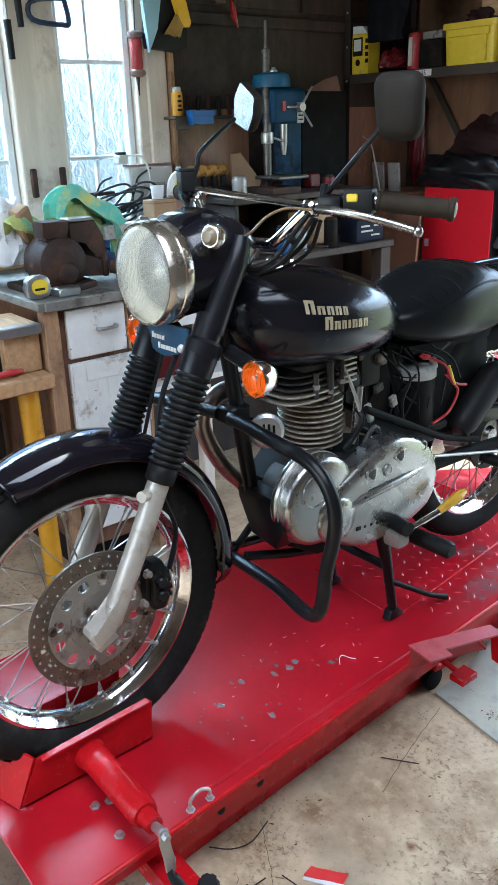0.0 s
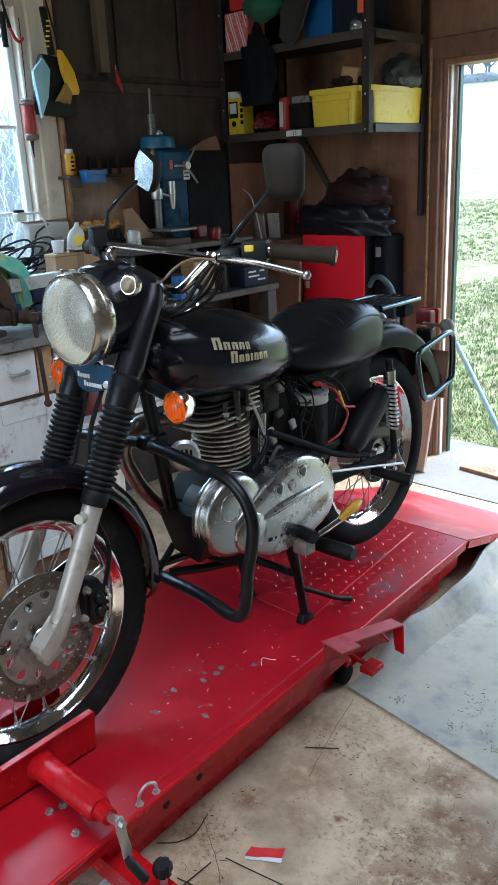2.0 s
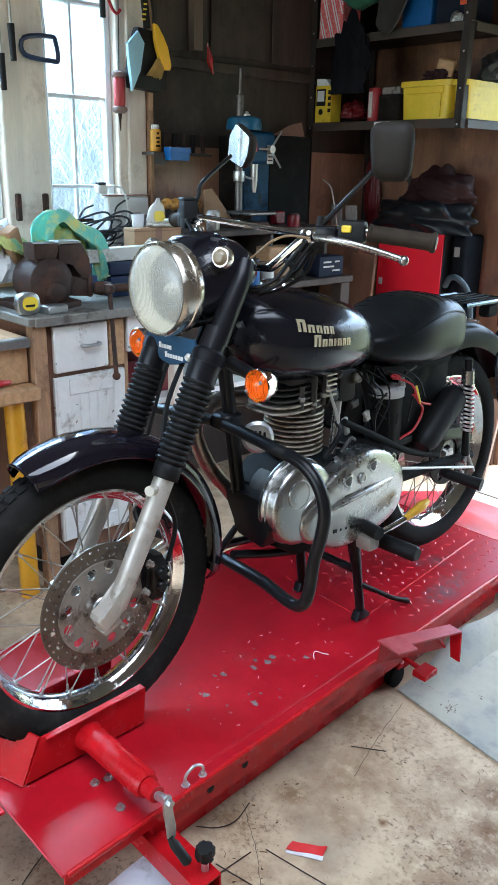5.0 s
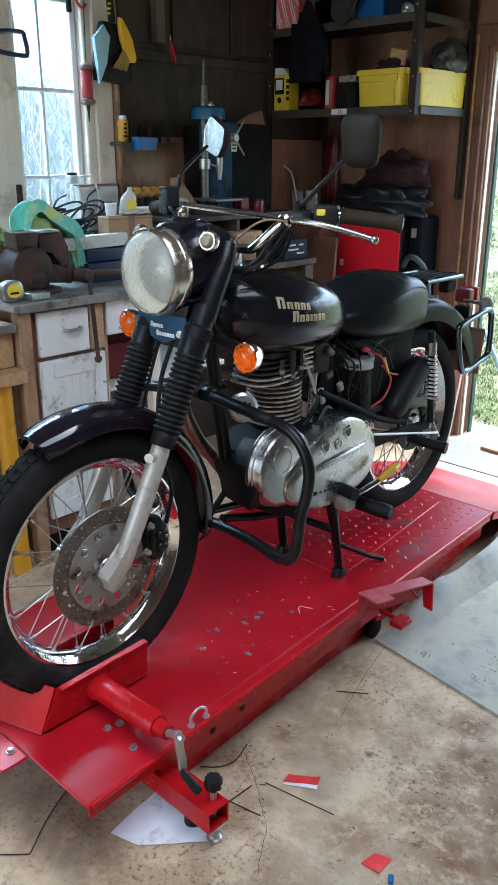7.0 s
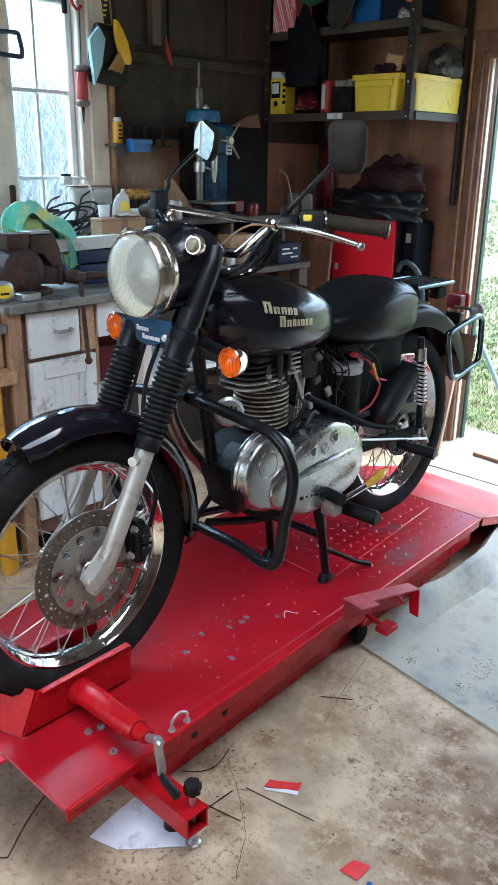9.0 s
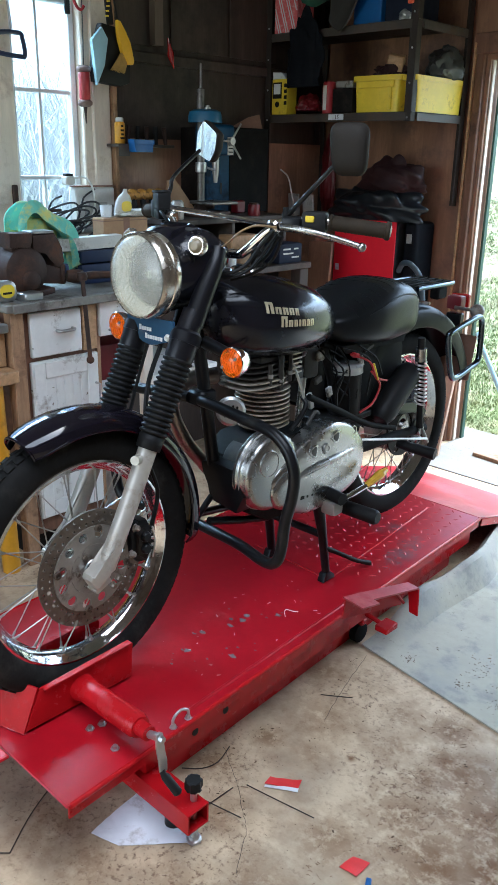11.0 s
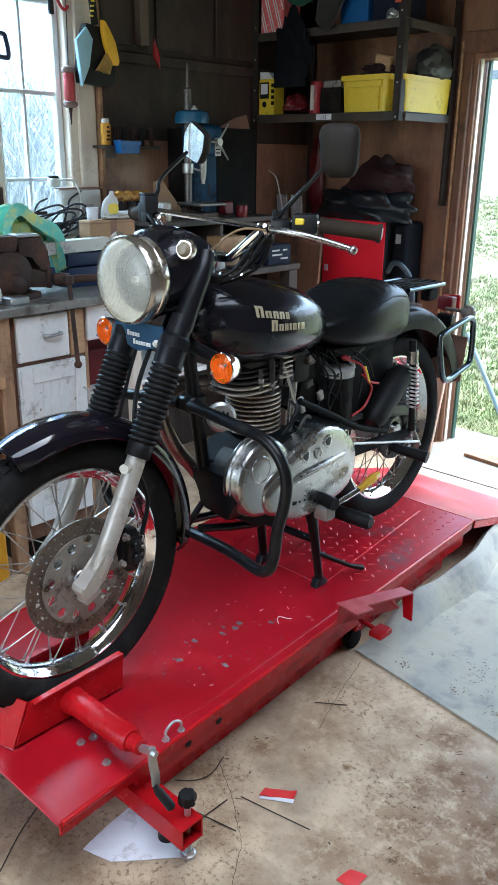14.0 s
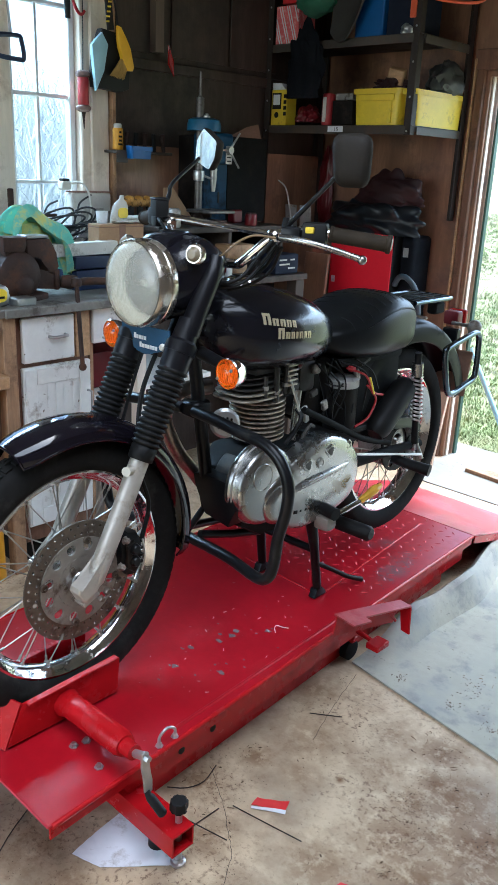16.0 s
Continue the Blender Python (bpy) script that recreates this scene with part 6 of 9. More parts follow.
# front indicators
for sx in (1, -1):
    ix, iy, iz = (0.232, 0.290, 1.007) if sx > 0 else (-0.186, 0.308, 1.024)
    st = part("front_indicator", T([(0.09 * sx, 0.345, iz + 0.013), (ix - 0.017 * sx, iy + 0.027, iz + 0.003)], [0.016, 0.013], 12), M_BLACK, bike, "amber front indicator in a chrome cup")
    c = (ix, iy, iz)
    part("chrome_cup", L([(0, -0.046), (0.012, -0.044), (0.026, -0.030), (0.033, -0.012), (0.035, 0.004), (0.033, 0.006), (0.030, -0.008), (0, -0.012)], c, (0, -1, 0), 28), M_CHROME, st, "chrome lamp cup")
    ln = part("amber_lens", L([(0, 0.020), (0.012, 0.0185), (0.024, 0.012), (0.031, 0.004), (0.0325, -0.004), (0.0305, -0.004), (0.022, 0.009), (0.0, 0.016)], c, (0, -1, 0), 28), M_AMBER, st, "amber ribbed lens")
    ribs = bmesh.new()
    for k in range(-4, 5):
        x = 0.0062 * k
        hh = math.sqrt(0.030 ** 2 - x * x)
        tube(ribs, [(ix + x, iy - 0.020 + 15 * (x * x + q * q), iz + q) for q in (-hh, -hh * 0.5, 0, hh * 0.5, hh)], 0.0005, 4)
    part("lens_rib", ribs, M_AMBER, ln, "moulded ribs", kind="stuff").visible_shadow = False
    for q in (-1, 1):
        part("lens_screw", L([(0, 0.003), (0.003, 0.003), (0.004, 0), (0, 0)], (ix + 0.020 * q, iy - 0.014, iz + 0.012 * q), (0, -1, 0), 8), M_STEEL, st)
    ln.visible_shadow = False
    part("lamp_reflector", L([(0, -0.010), (0.02, -0.008), (0.0315, 0.002)], c, (0, -1, 0), 24), M_AMBERTIP, st)

# engine
eng = part("crankcase", prism(bmesh.new(), [(0.485, 0.60), (0.49, 0.68), (0.54, 0.725), (0.63, 0.73), (0.70, 0.70), (0.82, 0.69), (0.90, 0.66), (0.92, 0.56), (0.86, 0.50), (0.70, 0.475), (0.58, 0.48), (0.50, 0.53)], side_plane(-0.06), 0.16, 0.02), M_ENGINEBLACK, bike, "oily cast engine cases")


def chaincase():
    """Domed alloy cover: concentric outlines, each smaller and further out."""
    out = [(0.555, 0.652), (0.600, 0.672), (0.640, 0.691), (0.690, 0.713), (0.735, 0.728), (0.778, 0.735), (0.825, 0.729), (0.88, 0.708), (0.922, 0.674), (0.948, 0.631), (0.953, 0.583), (0.940, 0.545), (0.912, 0.518), (0.86, 0.500), (0.78, 0.488), (0.70, 0.484), (0.64, 0.500), (0.585, 0.535), (0.545, 0.575), (0.528, 0.620)]
    pts = smooth_path([(y, z, 0) for y, z in out], 3, True)
    cy, cz = 0.745, 0.608
    rings = []
    for s, x in ((1.0, 0.095), (1.0, 0.134), (0.992, 0.142), (0.972, 0.148), (0.93, 0.152), (0.75, 0.154), (0.5, 0.1555), (0.25, 0.156)):
        rings.append([(x, cy + (p.x - cy) * s, cz + (p.y - cz) * s) for p in pts])
    return loft(bmesh.new(), rings)


cover = part("primary_cover", chaincase(), M_ALLOY, eng, "polished alloy primary chaincase", angle=60)
part("cover_nose", L([(0.0, 0.010), (0.030, 0.010), (0.046, 0.008), (0.056, 0.002), (0.060, -0.006), (0.061, -0.020)], (0.150, 0.592, 0.590), (1, 0, 0), 44), M_ALLOY, cover, "rounded front lobe of the chaincase")
for y, z in ((0.600, 0.665), (0.655, 0.693), (0.850, 0.715), (0.935, 0.640), (0.915, 0.530), (0.80, 0.496), (0.66, 0.500)):
    part("cover_screw", L([(0, 0.004), (0.004, 0.004), (0.0052, 0.002), (0.0052, 0), (0, 0)], (0.1445, y, z), (1, 0, 0), 10), M_STEEL, cover)
part("cover_spine", T([(0.146, 0.60, 0.608), (0.155, 0.68, 0.622), (0.155, 0.80, 0.630), (0.148, 0.90, 0.632)], [0.008, 0.011, 0.011, 0.006], 12, smooth=5), M_ALLOY, cover)
def tri_outline(y, z, r, a0):
    """A triangle with rounded corners."""
    pts = []
    for k in range(3):
        a = a0 + 2 * math.pi * k / 3
        cy, cz = y + 0.52 * r * math.cos(a), z + 0.52 * r * math.sin(a)
        for i in range(5):
            q = a + (i - 2) * 0.5
            pts.append((cy + 0.5 * r * math.cos(q), cz + 0.5 * r * math.sin(q)))
    return pts


for y, z, a0 in ((0.795, 0.692, 0.9), (0.697, 0.673, 0.9)):
    ic = part("inspection_cap", prism(bmesh.new(), tri_outline(y, z, 0.021, a0), side_plane(0.149), 0.0085, 0.002), M_ALLOY, cover)
    part("cap_recess", prism(bmesh.new(), tri_outline(y, z, 0.014, a0), side_plane(0.1545), 0.0035, 0.0008), M_CASE, ic, "dark recess")
ic = part("inspection_cap", L([(0.008, -0.002), (0.0095, 0.0025), (0.012, 0.0025), (0.014, 0.0), (0.014, -0.012)], (0.150, 0.888, 0.690), (1, 0.0, 0.12), 20), M_ALLOY, cover)
part("cap_recess", L([(0, 0.001), (0.0085, 0.001), (0.0085, -0.006), (0, -0.006)], (0.150, 0.888, 0.690), (1, 0.0, 0.12), 16), M_CASE, ic, "dark recess")
part("filler_plug", L([(0, 0.003), (0.007, 0.003), (0.009, 0.005), (0.015, 0.004), (0.016, 0.0), (0.016, -0.010), (0, -0.010)], (0.156, 0.752, 0.668), (1, 0, 0), 18), M_ALLOY, cover)
for k, (w, h) in enumerate(((0.022, 0.010), (0.010, 0.007), (0.012, 0.007), (0.014, 0.009), (0.016, 0.007))):
    part("cast_mark", B((0.1545, 0.655 + 0.022 * k, 0.547 - 0.002 * k), (0.004, w * 0.7, h), 0.001, Euler((radians(-6), 0, 0)).to_matrix()), M_GREASE, cover, "dark cast lettering bar")
alt = part("alternator_cover", L([(0.100, -0.026), (0.110, -0.024), (0.111, -0.016), (0.110, -0.012), (0.108, -0.010), (0.106, 0.018), (0.101, 0.027), (0.090, 0.031), (0.040, 0.034), (0.0, 0.034)], (0.112, 0.552, 0.645), (1, 0, 0), 48), M_ALLOY, eng, "round polished alternator cover", angle=45)
part("alternator_barrel", L([(0, -0.11), (0.064, -0.11), (0.072, -0.10), (0.072, -0.026), (0, -0.026)], (0.112, 0.552, 0.645), (1, 0, 0), 40), M_CASE, alt, "dull cast barrel behind the cover")
part("cover_seam", L([(0.1085, -0.006), (0.1105, -0.003), (0.1085, 0.000)], (0.112, 0.552, 0.645), (1, 0, 0), 48), M_CASTALLOY, alt)
part("cover_boss", L([(0.0330, -0.003), (0.0340, 0.0015), (0.0350, 0.002), (0.0360, 0.0015), (0.0370, -0.003)], (0.1455, 0.524, 0.680), (1, 0, 0), 40), M_ALLOY, alt, "raised casting ring")

# cylinder and head fins
for k in range(9):
    z = 0.742 + k * 0.0128
    rw = 0.072
    f = prism(bmesh.new(), [(0.02 + x, 0.63 + y) for x, y in oval(0, 0, rw, 0.074, 28, 2.3)], flat_plane(z), 0.0040, 0.0008, 1)
    part("cylinder_fin", f, M_FIN, eng)
part("cylinder", T([(0.02, 0.63, 0.715), (0.02, 0.63, 0.93)], 0.052, 24), M_GREASE, eng)
for k in range(5):
    z = 0.862 + k * 0.0140
    f = prism(bmesh.new(), [(0.02 + x, 0.595 + y) for x, y in oval(0, 0, 0.072 - 0.003 * k, 0.094 - 0.005 * k, 28, 3.4)], flat_plane(z), 0.0042, 0.0008, 1)
    part("head_fin", f, M_CASE if k > 1 else M_FIN, eng)
part("rocker_cover", B((0.025, 0.61, 0.942), (0.10, 0.10, 0.035), 0.01, None, 2), M_CASE, eng)
for y, z0, z1, r in ((0.628, 0.850, 0.950, 0.008), (0.665, 0.865, 0.940, 0.006), (0.585, 0.868, 0.925, 0.006)):
    part("head_stud", T([(0.085, y, z0), (0.085, y, z1)], r, 8), M_CASE, eng)
    part("stud_nut", L([(0, 0.010), (0.008, 0.010), (0.009, 0.006), (0.009, 0), (0, 0)], (0.085, y, z0 + 0.02), (0, 0, 1), 6), M_CASTALLOY, eng)
for k in range(5):
    part("rocker_fin", B((0.080, 0.685, 0.888 + 0.013 * k), (0.03, 0.040, 0.005), 0.001), M_FIN, eng)
part("inlet_flange", T([(0.05, 0.70, 0.872), (0.05, 0.735, 0.868)], 0.026, 16), M_CASE, eng)
part("oil_feed_pipe", T([(0.10, 0.69, 0.735), (0.112, 0.70, 0.80), (0.095, 0.69, 0.87), (0.085, 0.665, 0.93)], 0.004, 8, smooth=5), M_STEEL, eng)
part("push_rod_tube", T([(0.075, 0.72, 0.72), (0.075, 0.735, 0.86)], 0.010, 10), M_ALLOY, eng)
part("head_stay", T([(0.03, 0.62, 0.96), (0.03, 0.66, 0.995)], 0.012, 8), M_BLACK, eng)
part("breather_pipe", T([(0.10, 0.66, 0.73), (0.115, 0.68, 0.765), (0.118, 0.70, 0.80), (0.10, 0.70, 0.82)], 0.007, 8, smooth=5), M_BLACK, eng)
part("exhaust_pipe", T([(-0.05, 0.52, 0.88), (-0.075, 0.44, 0.878), (-0.10, 0.405, 0.815), (-0.10, 0.437, 0.725), (-0.10, 0.503, 0.64), (-0.12, 0.63, 0.54), (-0.15, 0.95, 0.50), (-0.16, 1.55, 0.54)], [0.020, 0.020, 0.020, 0.020, 0.020, 0.021, 0.030, 0.042], 16, smooth=6), M_PIPE, eng, "tarnished exhaust pipe")
carb = part("carburettor", B((0.02, 0.80, 0.885), (0.07, 0.07, 0.09), 0.014, None, 2), M_CASE, bike, "oily dark cast carburettor")
part("inlet_stub", T([(0, 0.70, 0.90), (0, 0.76, 0.885)], 0.022, 14), M_RUBBER, carb)
part("choke_lever", T([(0.04, 0.775, 0.905), (0.06, 0.76, 0.93)], 0.006, 8), M_STEEL, carb)
part("fuel_tap", B((0.06, 0.825, 0.905), (0.02, 0.032, 0.030), 0.005), M_CASTALLOY, carb)
part("fuel_hose", T([(0.055, 0.735, 0.915), (0.06, 0.75, 0.87), (0.03, 0.775, 0.85)], 0.005, 8, smooth=4), M_RUBBER, carb)

# battery box, wires, side case
bat = part("battery_box", L([(0, -0.14), (0.046, -0.14), (0.050, -0.13), (0.050, 0.0), (0, 0)], (0.055, 0.962, 0.842), (0, 0, 1), 28), M_GREASE, bike, "dark round air filter can with loose wires")
part("battery_lid", L([(0, 0.010), (0.044, 0.010), (0.052, 0.004), (0.053, -0.016), (0.050, -0.018), (0, -0.018)], (0.055, 0.962, 0.850), (0, 0, 1), 28), M_CANLID, bat, "pale grey round cap")
part("relay", B((0.10, 0.945, 0.895), (0.016, 0.024, 0.016), 0.003), M_REDWIRE, bat, "red plastic fuse block")
for pts in ([(0.10, 0.92, 0.90), (0.12, 0.99, 0.87), (0.125, 1.02, 0.82), (0.12, 1.055, 0.785), (0.115, 1.03, 0.735), (0.11, 0.97, 0.715)],
            [(0.12, 1.0, 0.84), (0.125, 1.04, 0.81), (0.12, 1.09, 0.795)]):
    part("wire", T(pts, 0.0035, 6, smooth=5), M_REDWIRE, bat, "red wire")
part("wire", T([(0.122, 1.01, 0.862), (0.127, 1.018, 0.835), (0.127, 1.03, 0.81)], 0.003, 6, smooth=4), M_YELLOWPLASTIC, bat, "yellow wire end")
for pts in ([(0.10, 0.89, 0.92), (0.12, 0.95, 0.90), (0.12, 1.0, 0.86), (0.11, 1.0, 0.76)], [(0.10, 0.96, 0.92), (0.12, 1.02, 0.88), (0.12, 1.06, 0.82)], [(0.10, 0.84, 0.90), (0.115, 0.87, 0.86), (0.11, 0.85, 0.80), (0.10, 0.87, 0.74)]):
    part("wire", T(pts, 0.003, 6, smooth=4), M_RUBBER, bat, "black wire")
part("tool_case", T([(0.10, 1.095, 0.660), (0.10, 1.118, 0.682), (0.10, 1.185, 0.738), (0.10, 1.248, 0.785), (0.10, 1.268, 0.798)], [0.028, 0.040, 0.042, 0.040, 0.026], 20, smooth=4), M_PLASTIC, bike, "slanting dark cylindrical case")
part("inner_guard", prism(bmesh.new(), [(0.98, 0.70), (1.02, 0.92), (1.20, 0.92), (1.10, 0.80), (1.03, 0.62)], side_plane(-0.07), 0.14, 0.01), M_ENGINEBLACK, bike)
# Added plate that keeps the gap ahead of the rear wheel dark.
part("tool_panel", prism(bmesh.new(), [(1.02, 0.66), (1.03, 0.93), (1.245, 0.93), (1.252, 0.80), (1.235, 0.70), (1.15, 0.625)], side_plane(0.062), 0.005, 0.0015), M_ENGINEBLACK, bike, "added black panel filling the dark gap over the wheel")
part("air_box", B((-0.06, 0.96, 0.80), (0.16, 0.10, 0.18), 0.02, None, 2), M_BLACK, bike)

rnd = random.Random(17)
for k in range(5):
    y, z = rnd.uniform(0.76, 0.98), rnd.uniform(0.86, 0.94)
    pts = [(0.06 + 0.03 * rnd.random(), y, z)]
    for i in range(3):
        pts.append((0.07 + 0.05 * rnd.random(), y + rnd.uniform(-0.03, 0.09), z - 0.05 * (i + 1) - 0.02 * rnd.random()))
    part("loose_wire", T(pts, rnd.uniform(0.0018, 0.0036), 6, smooth=4), M_ENGINEBLACK, bat)
for y, z, w, h in ((0.79, 0.845, 0.03, 0.02), (0.845, 0.80, 0.022, 0.03), (0.995, 0.865, 0.02, 0.035), (0.76, 0.79, 0.018, 0.05), (1.03, 0.90, 0.05, 0.012)):
    part("bracket", B((0.085, y, z), (0.012, w, h), 0.003, Euler((0.3, 0, 0)).to_matrix()), M_CASTALLOY if w < 0.025 else M_CASE, bat)
part("battery_tray", B((0.03, 0.95, 0.695), (0.14, 0.20, 0.02), 0.004), M_GREASE, bat)
part("clutch_arm", T([(0.125, 0.70, 0.742), (0.13, 0.725, 0.775), (0.125, 0.75, 0.765)], [0.006, 0.005, 0.004], 8, smooth=3), M_CASE, bat)

# horn
hn = part("horn", L([(0, -0.03), (0.026, -0.028), (0.034, -0.008), (0.038, 0.0), (0.038, 0.008), (0.031, 0.014), (0, 0.014)], (0.075, 0.447, 0.826), (0.75, -0.6, 0.1), 28), M_ZINC, bike, "bright horn with slots")
for k in range(4):
    d = frame_to((0.075, 0.447, 0.826), (0.75, -0.6, 0.1))
    b = bmesh.new()
    box(b, d @ Vector((-0.016 + 0.0105 * k, 0, 0.0145)), (0.0055, 0.036 - 0.006 * abs(k - 1.5), 0.003), 0.001, d.to_3x3())
    part("horn_slot", b, M_GREASE, hn)
part("horn_bracket", T([(0.05, 0.45, 0.83), (0.02, 0.45, 0.83)], 0.012, 8), M_BLACK, hn)

# crash bar, pegs, pedals, stand
GB = [(0.02, 0.395, 0.853), (0.10, 0.388, 0.850), (0.20, 0.382, 0.842), (0.275, 0.38, 0.832), (0.322, 0.38, 0.800), (0.345, 0.38, 0.748), (0.340, 0.38, 0.686), (0.323, 0.38, 0.620), (0.314, 0.38, 0.548), (0.298, 0.38, 0.506), (0.256, 0.385, 0.489), (0.15, 0.400, 0.496), (0.0, 0.415, 0.492)]
for sx in (1, -1):
    part("crash_bar", T([(x * sx, y, z) for x, y, z in GB], 0.0145, 14, smooth=5), M_BLACK, bike, "black tubular crash bar")
part("guard_strut", T([(-0.02, 0.475, 0.555), (-0.03, 0.418, 0.492)], 0.009, 10), M_BLACK, bike)
part("crash_bar_clamp", B((0, 0.42, 0.853), (0.05, 0.06, 0.04), 0.006), M_BLACK, bike)
part("mount_box", prism(bmesh.new(), [(-0.031, 0.661), (-0.002, 0.672), (0.10, 0.668), (0.125, 0.600), (0.100, 0.548), (0.016, 0.560), (-0.026, 0.636)], face_plane(0.53), 0.085, 0.006), M_BLACK, bike, "black sheet steel engine mounting box")
for sx in (1, -1):
    part("lower_stay", T([(0.03 * sx, 0.415, 0.515), (0.05 * sx, 0.52, 0.49), (0.06 * sx, 0.62, 0.47)], 0.011, 10), M_BLACK, bike)
    pg = part("footpeg", T([(0.14 * sx, 0.865, 0.452), (0.150 * sx, 0.866, 0.452), (0.258 * sx, 0.871, 0.450), (0.266 * sx, 0.8715, 0.450)], [0.016, 0.0215, 0.0225, 0.017], 16), M_RUBBER, bike, "black rubber footpeg")
    part("peg_bracket", T([(0.08 * sx, 0.84, 0.47), (0.15 * sx, 0.865, 0.452)], 0.012, 10), M_BLACK, pg)
    rp = part("passenger_peg", T([(0.11 * sx, 1.20, 0.56), (0.235 * sx, 1.225, 0.547)], [0.015, 0.019], 14), M_RUBBER, bike, "black rubber passenger peg")
part("gear_pedal", T([(0.10, 0.79, 0.525), (0.205, 0.775, 0.520)], 0.0185, 14), M_RUBBER, bike, "black rubber gear pedal")
rodp = part("chrome_lever", T([(0.19, 0.805, 0.508), (0.20, 0.895, 0.525)], [0.0085, 0.0085], 10), M_CHROME, bike, "chrome lever with an amber tip")
part("lever_tip", T([(0.20, 0.895, 0.525), (0.20, 0.925, 0.531), (0.20, 0.97, 0.541), (0.20, 1.0, 0.548)], [0.009, 0.011, 0.015, 0.009], 8, smooth=3), M_AMBERSTICK, rodp)
part("lever_knuckle", B((0.17, 0.775, 0.487), (0.05, 0.045, 0.04), 0.01, None, 2), M_CARRIER, bike)
stand = part("centre_stand", T([(0.10, 0.80, 0.475), (0.108, 0.82, 0.36), (0.112, 0.842, 0.23)], [0.020, 0.014, 0.013], 12), M_BLACK, bike, "black centre stand")
part("stand_leg", T([(-0.10, 0.80, 0.475), (-0.108, 0.82, 0.36), (-0.112, 0.842, 0.23)], [0.022, 0.015, 0.014], 12), M_BLACK, stand)
for sx in (1, -1):
    part("stand_foot", prism(bmesh.new(), [(0.815, 0.2035), (0.872, 0.2035), (0.868, 0.216), (0.85, 0.232), (0.825, 0.230)], side_plane(0.100 * sx if sx > 0 else -0.126), 0.026, 0.003), M_BLACK, stand)
part("stand_bar", T([(-0.108, 0.82, 0.36), (0.108, 0.82, 0.36)], 0.012, 10), M_BLACK, stand)
part("stand_lever", T([(0.115, 0.83, 0.315), (0.135, 0.89, 0.278), (0.148, 0.95, 0.240), (0.155, 1.015, 0.209)], [0.008, 0.007, 0.007, 0.009], 10, smooth=4), M_GREASE, stand, "bent stand lever")
bike.rotation_euler = (0, 0, radians(1.2))


# ---------- floor things ----------
bm = bmesh.new()
nx, ny = 38, 44
grid = []
RUCK = ((-0.042, 0.030), (-0.032, 0.075), (-0.014, 0.092), (0.008, 0.084), (0.030, 0.048), (0.056, 0.007))
for j in range(ny + 1):
    row = []
    w = j / ny
    for i in range(nx + 1):
        u = max(0.0, (i - 5) / (nx - 5)) ** 1.5
        y_mid = 0.89 + w * 1.56
        bend = min(1.0, max(0.0, (y_mid - 1.48) / 0.32))
        x_line = 0.252 - 0.050 * bend * bend * (3 - 2 * bend) + 0.008 * math.sin(y_mid * 9)
        grow = min(1.0, max(0.0, (y_mid - 0.95) / 0.25)) * (1 + 0.12 * math.sin(y_mid * 17 + 1))
        if i <= 5:
            x, z = x_line + RUCK[i][0], 0.006 + (RUCK[i][1] - 0.006) * grow
        else:
            x = x_line + 0.056 + u * 2.03
            z = 0.006 + 0.001 * grow * (i == 6)
        y0 = 0.891 - 0.147 * (x - 0.195)
        y = y0 + w * (2.45 - y0)
        row.append((x, y, z + 0.003 * max(0.0, noise.noise(Vector((x * 3, y * 3, 1))))))
    grid.append(row)
top = [[bm.verts.new(p) for p in r] for r in grid]
bot = [[bm.verts.new((p[0], p[1], p[2] - 0.005)) for p in r] for r in grid]
for j in range(ny):
    for i in range(nx):
        bm.faces.new((top[j][i], top[j][i + 1], top[j + 1][i + 1], top[j + 1][i]))
        bm.faces.new((bot[j][i], bot[j + 1][i], bot[j + 1][i + 1], bot[j][i + 1]))
for i in range(nx):
    bm.faces.new((top[0][i], bot[0][i], bot[0][i + 1], top[0][i + 1]))
    bm.faces.new((top[ny][i], top[ny][i + 1], bot[ny][i + 1], bot[ny][i]))
for j in range(ny):
    bm.faces.new((top[j][0], top[j + 1][0], bot[j + 1][0], bot[j][0]))
    bm.faces.new((top[j][nx], bot[j][nx], bot[j + 1][nx], top[j + 1][nx]))
solid("floor_mat", bm, M_MAT, "blue-grey rubber floor sheet rucked up against the lift", "mat", loc=(0.9, 1.4, 0))

bm = bmesh.new()
f = bm.faces.new([bm.verts.new((x, y, 0.003)) for x, y in [(0.236, -0.146), (0.307, -0.124), (0.415, -0.004), (0.40, 0.01), (0.326, 0.04), (0.25, 0.05), (0.213, 0.013), (0.222, -0.07)]])
bmesh.ops.triangulate(bm, faces=[f])
for _ in range(4):
    bmesh.ops.subdivide_edges(bm, edges=bm.edges[:], cuts=1, use_grid_fill=True)
for v in bm.verts:
    v.co.z += 0.004 * abs(noise.noise(Vector((v.co.x * 14, v.co.y * 14, 2)))) + 0.002 * abs(noise.noise(Vector((v.co.x * 45, v.co.y * 45, 7))))
low = bmesh.ops.extrude_face_region(bm, geom=bm.faces[:])
for g in low["geom"]:
    if isinstance(g, bmesh.types.BMVert):
        g.co.z -= 0.0015
solid("paper_sheet", bm, M_PAPER, "crumpled white paper sheet lying under the lift foot", "paper", loc=(0.3, -0.05, 0))
packet = thing("torn_packet", (0.44, 0.26, 0), "torn red packet with a white edge on the floor", "litter")
part("red_face", sheet([(0.410, 0.236, 0.004), (0.476, 0.284, 0.004), (0.466, 0.310, 0.005), (0.404, 0.264, 0.006)], 7, 0.001, 0.006, 2.0, 30), M_REDPAPER, packet, "red printed face")
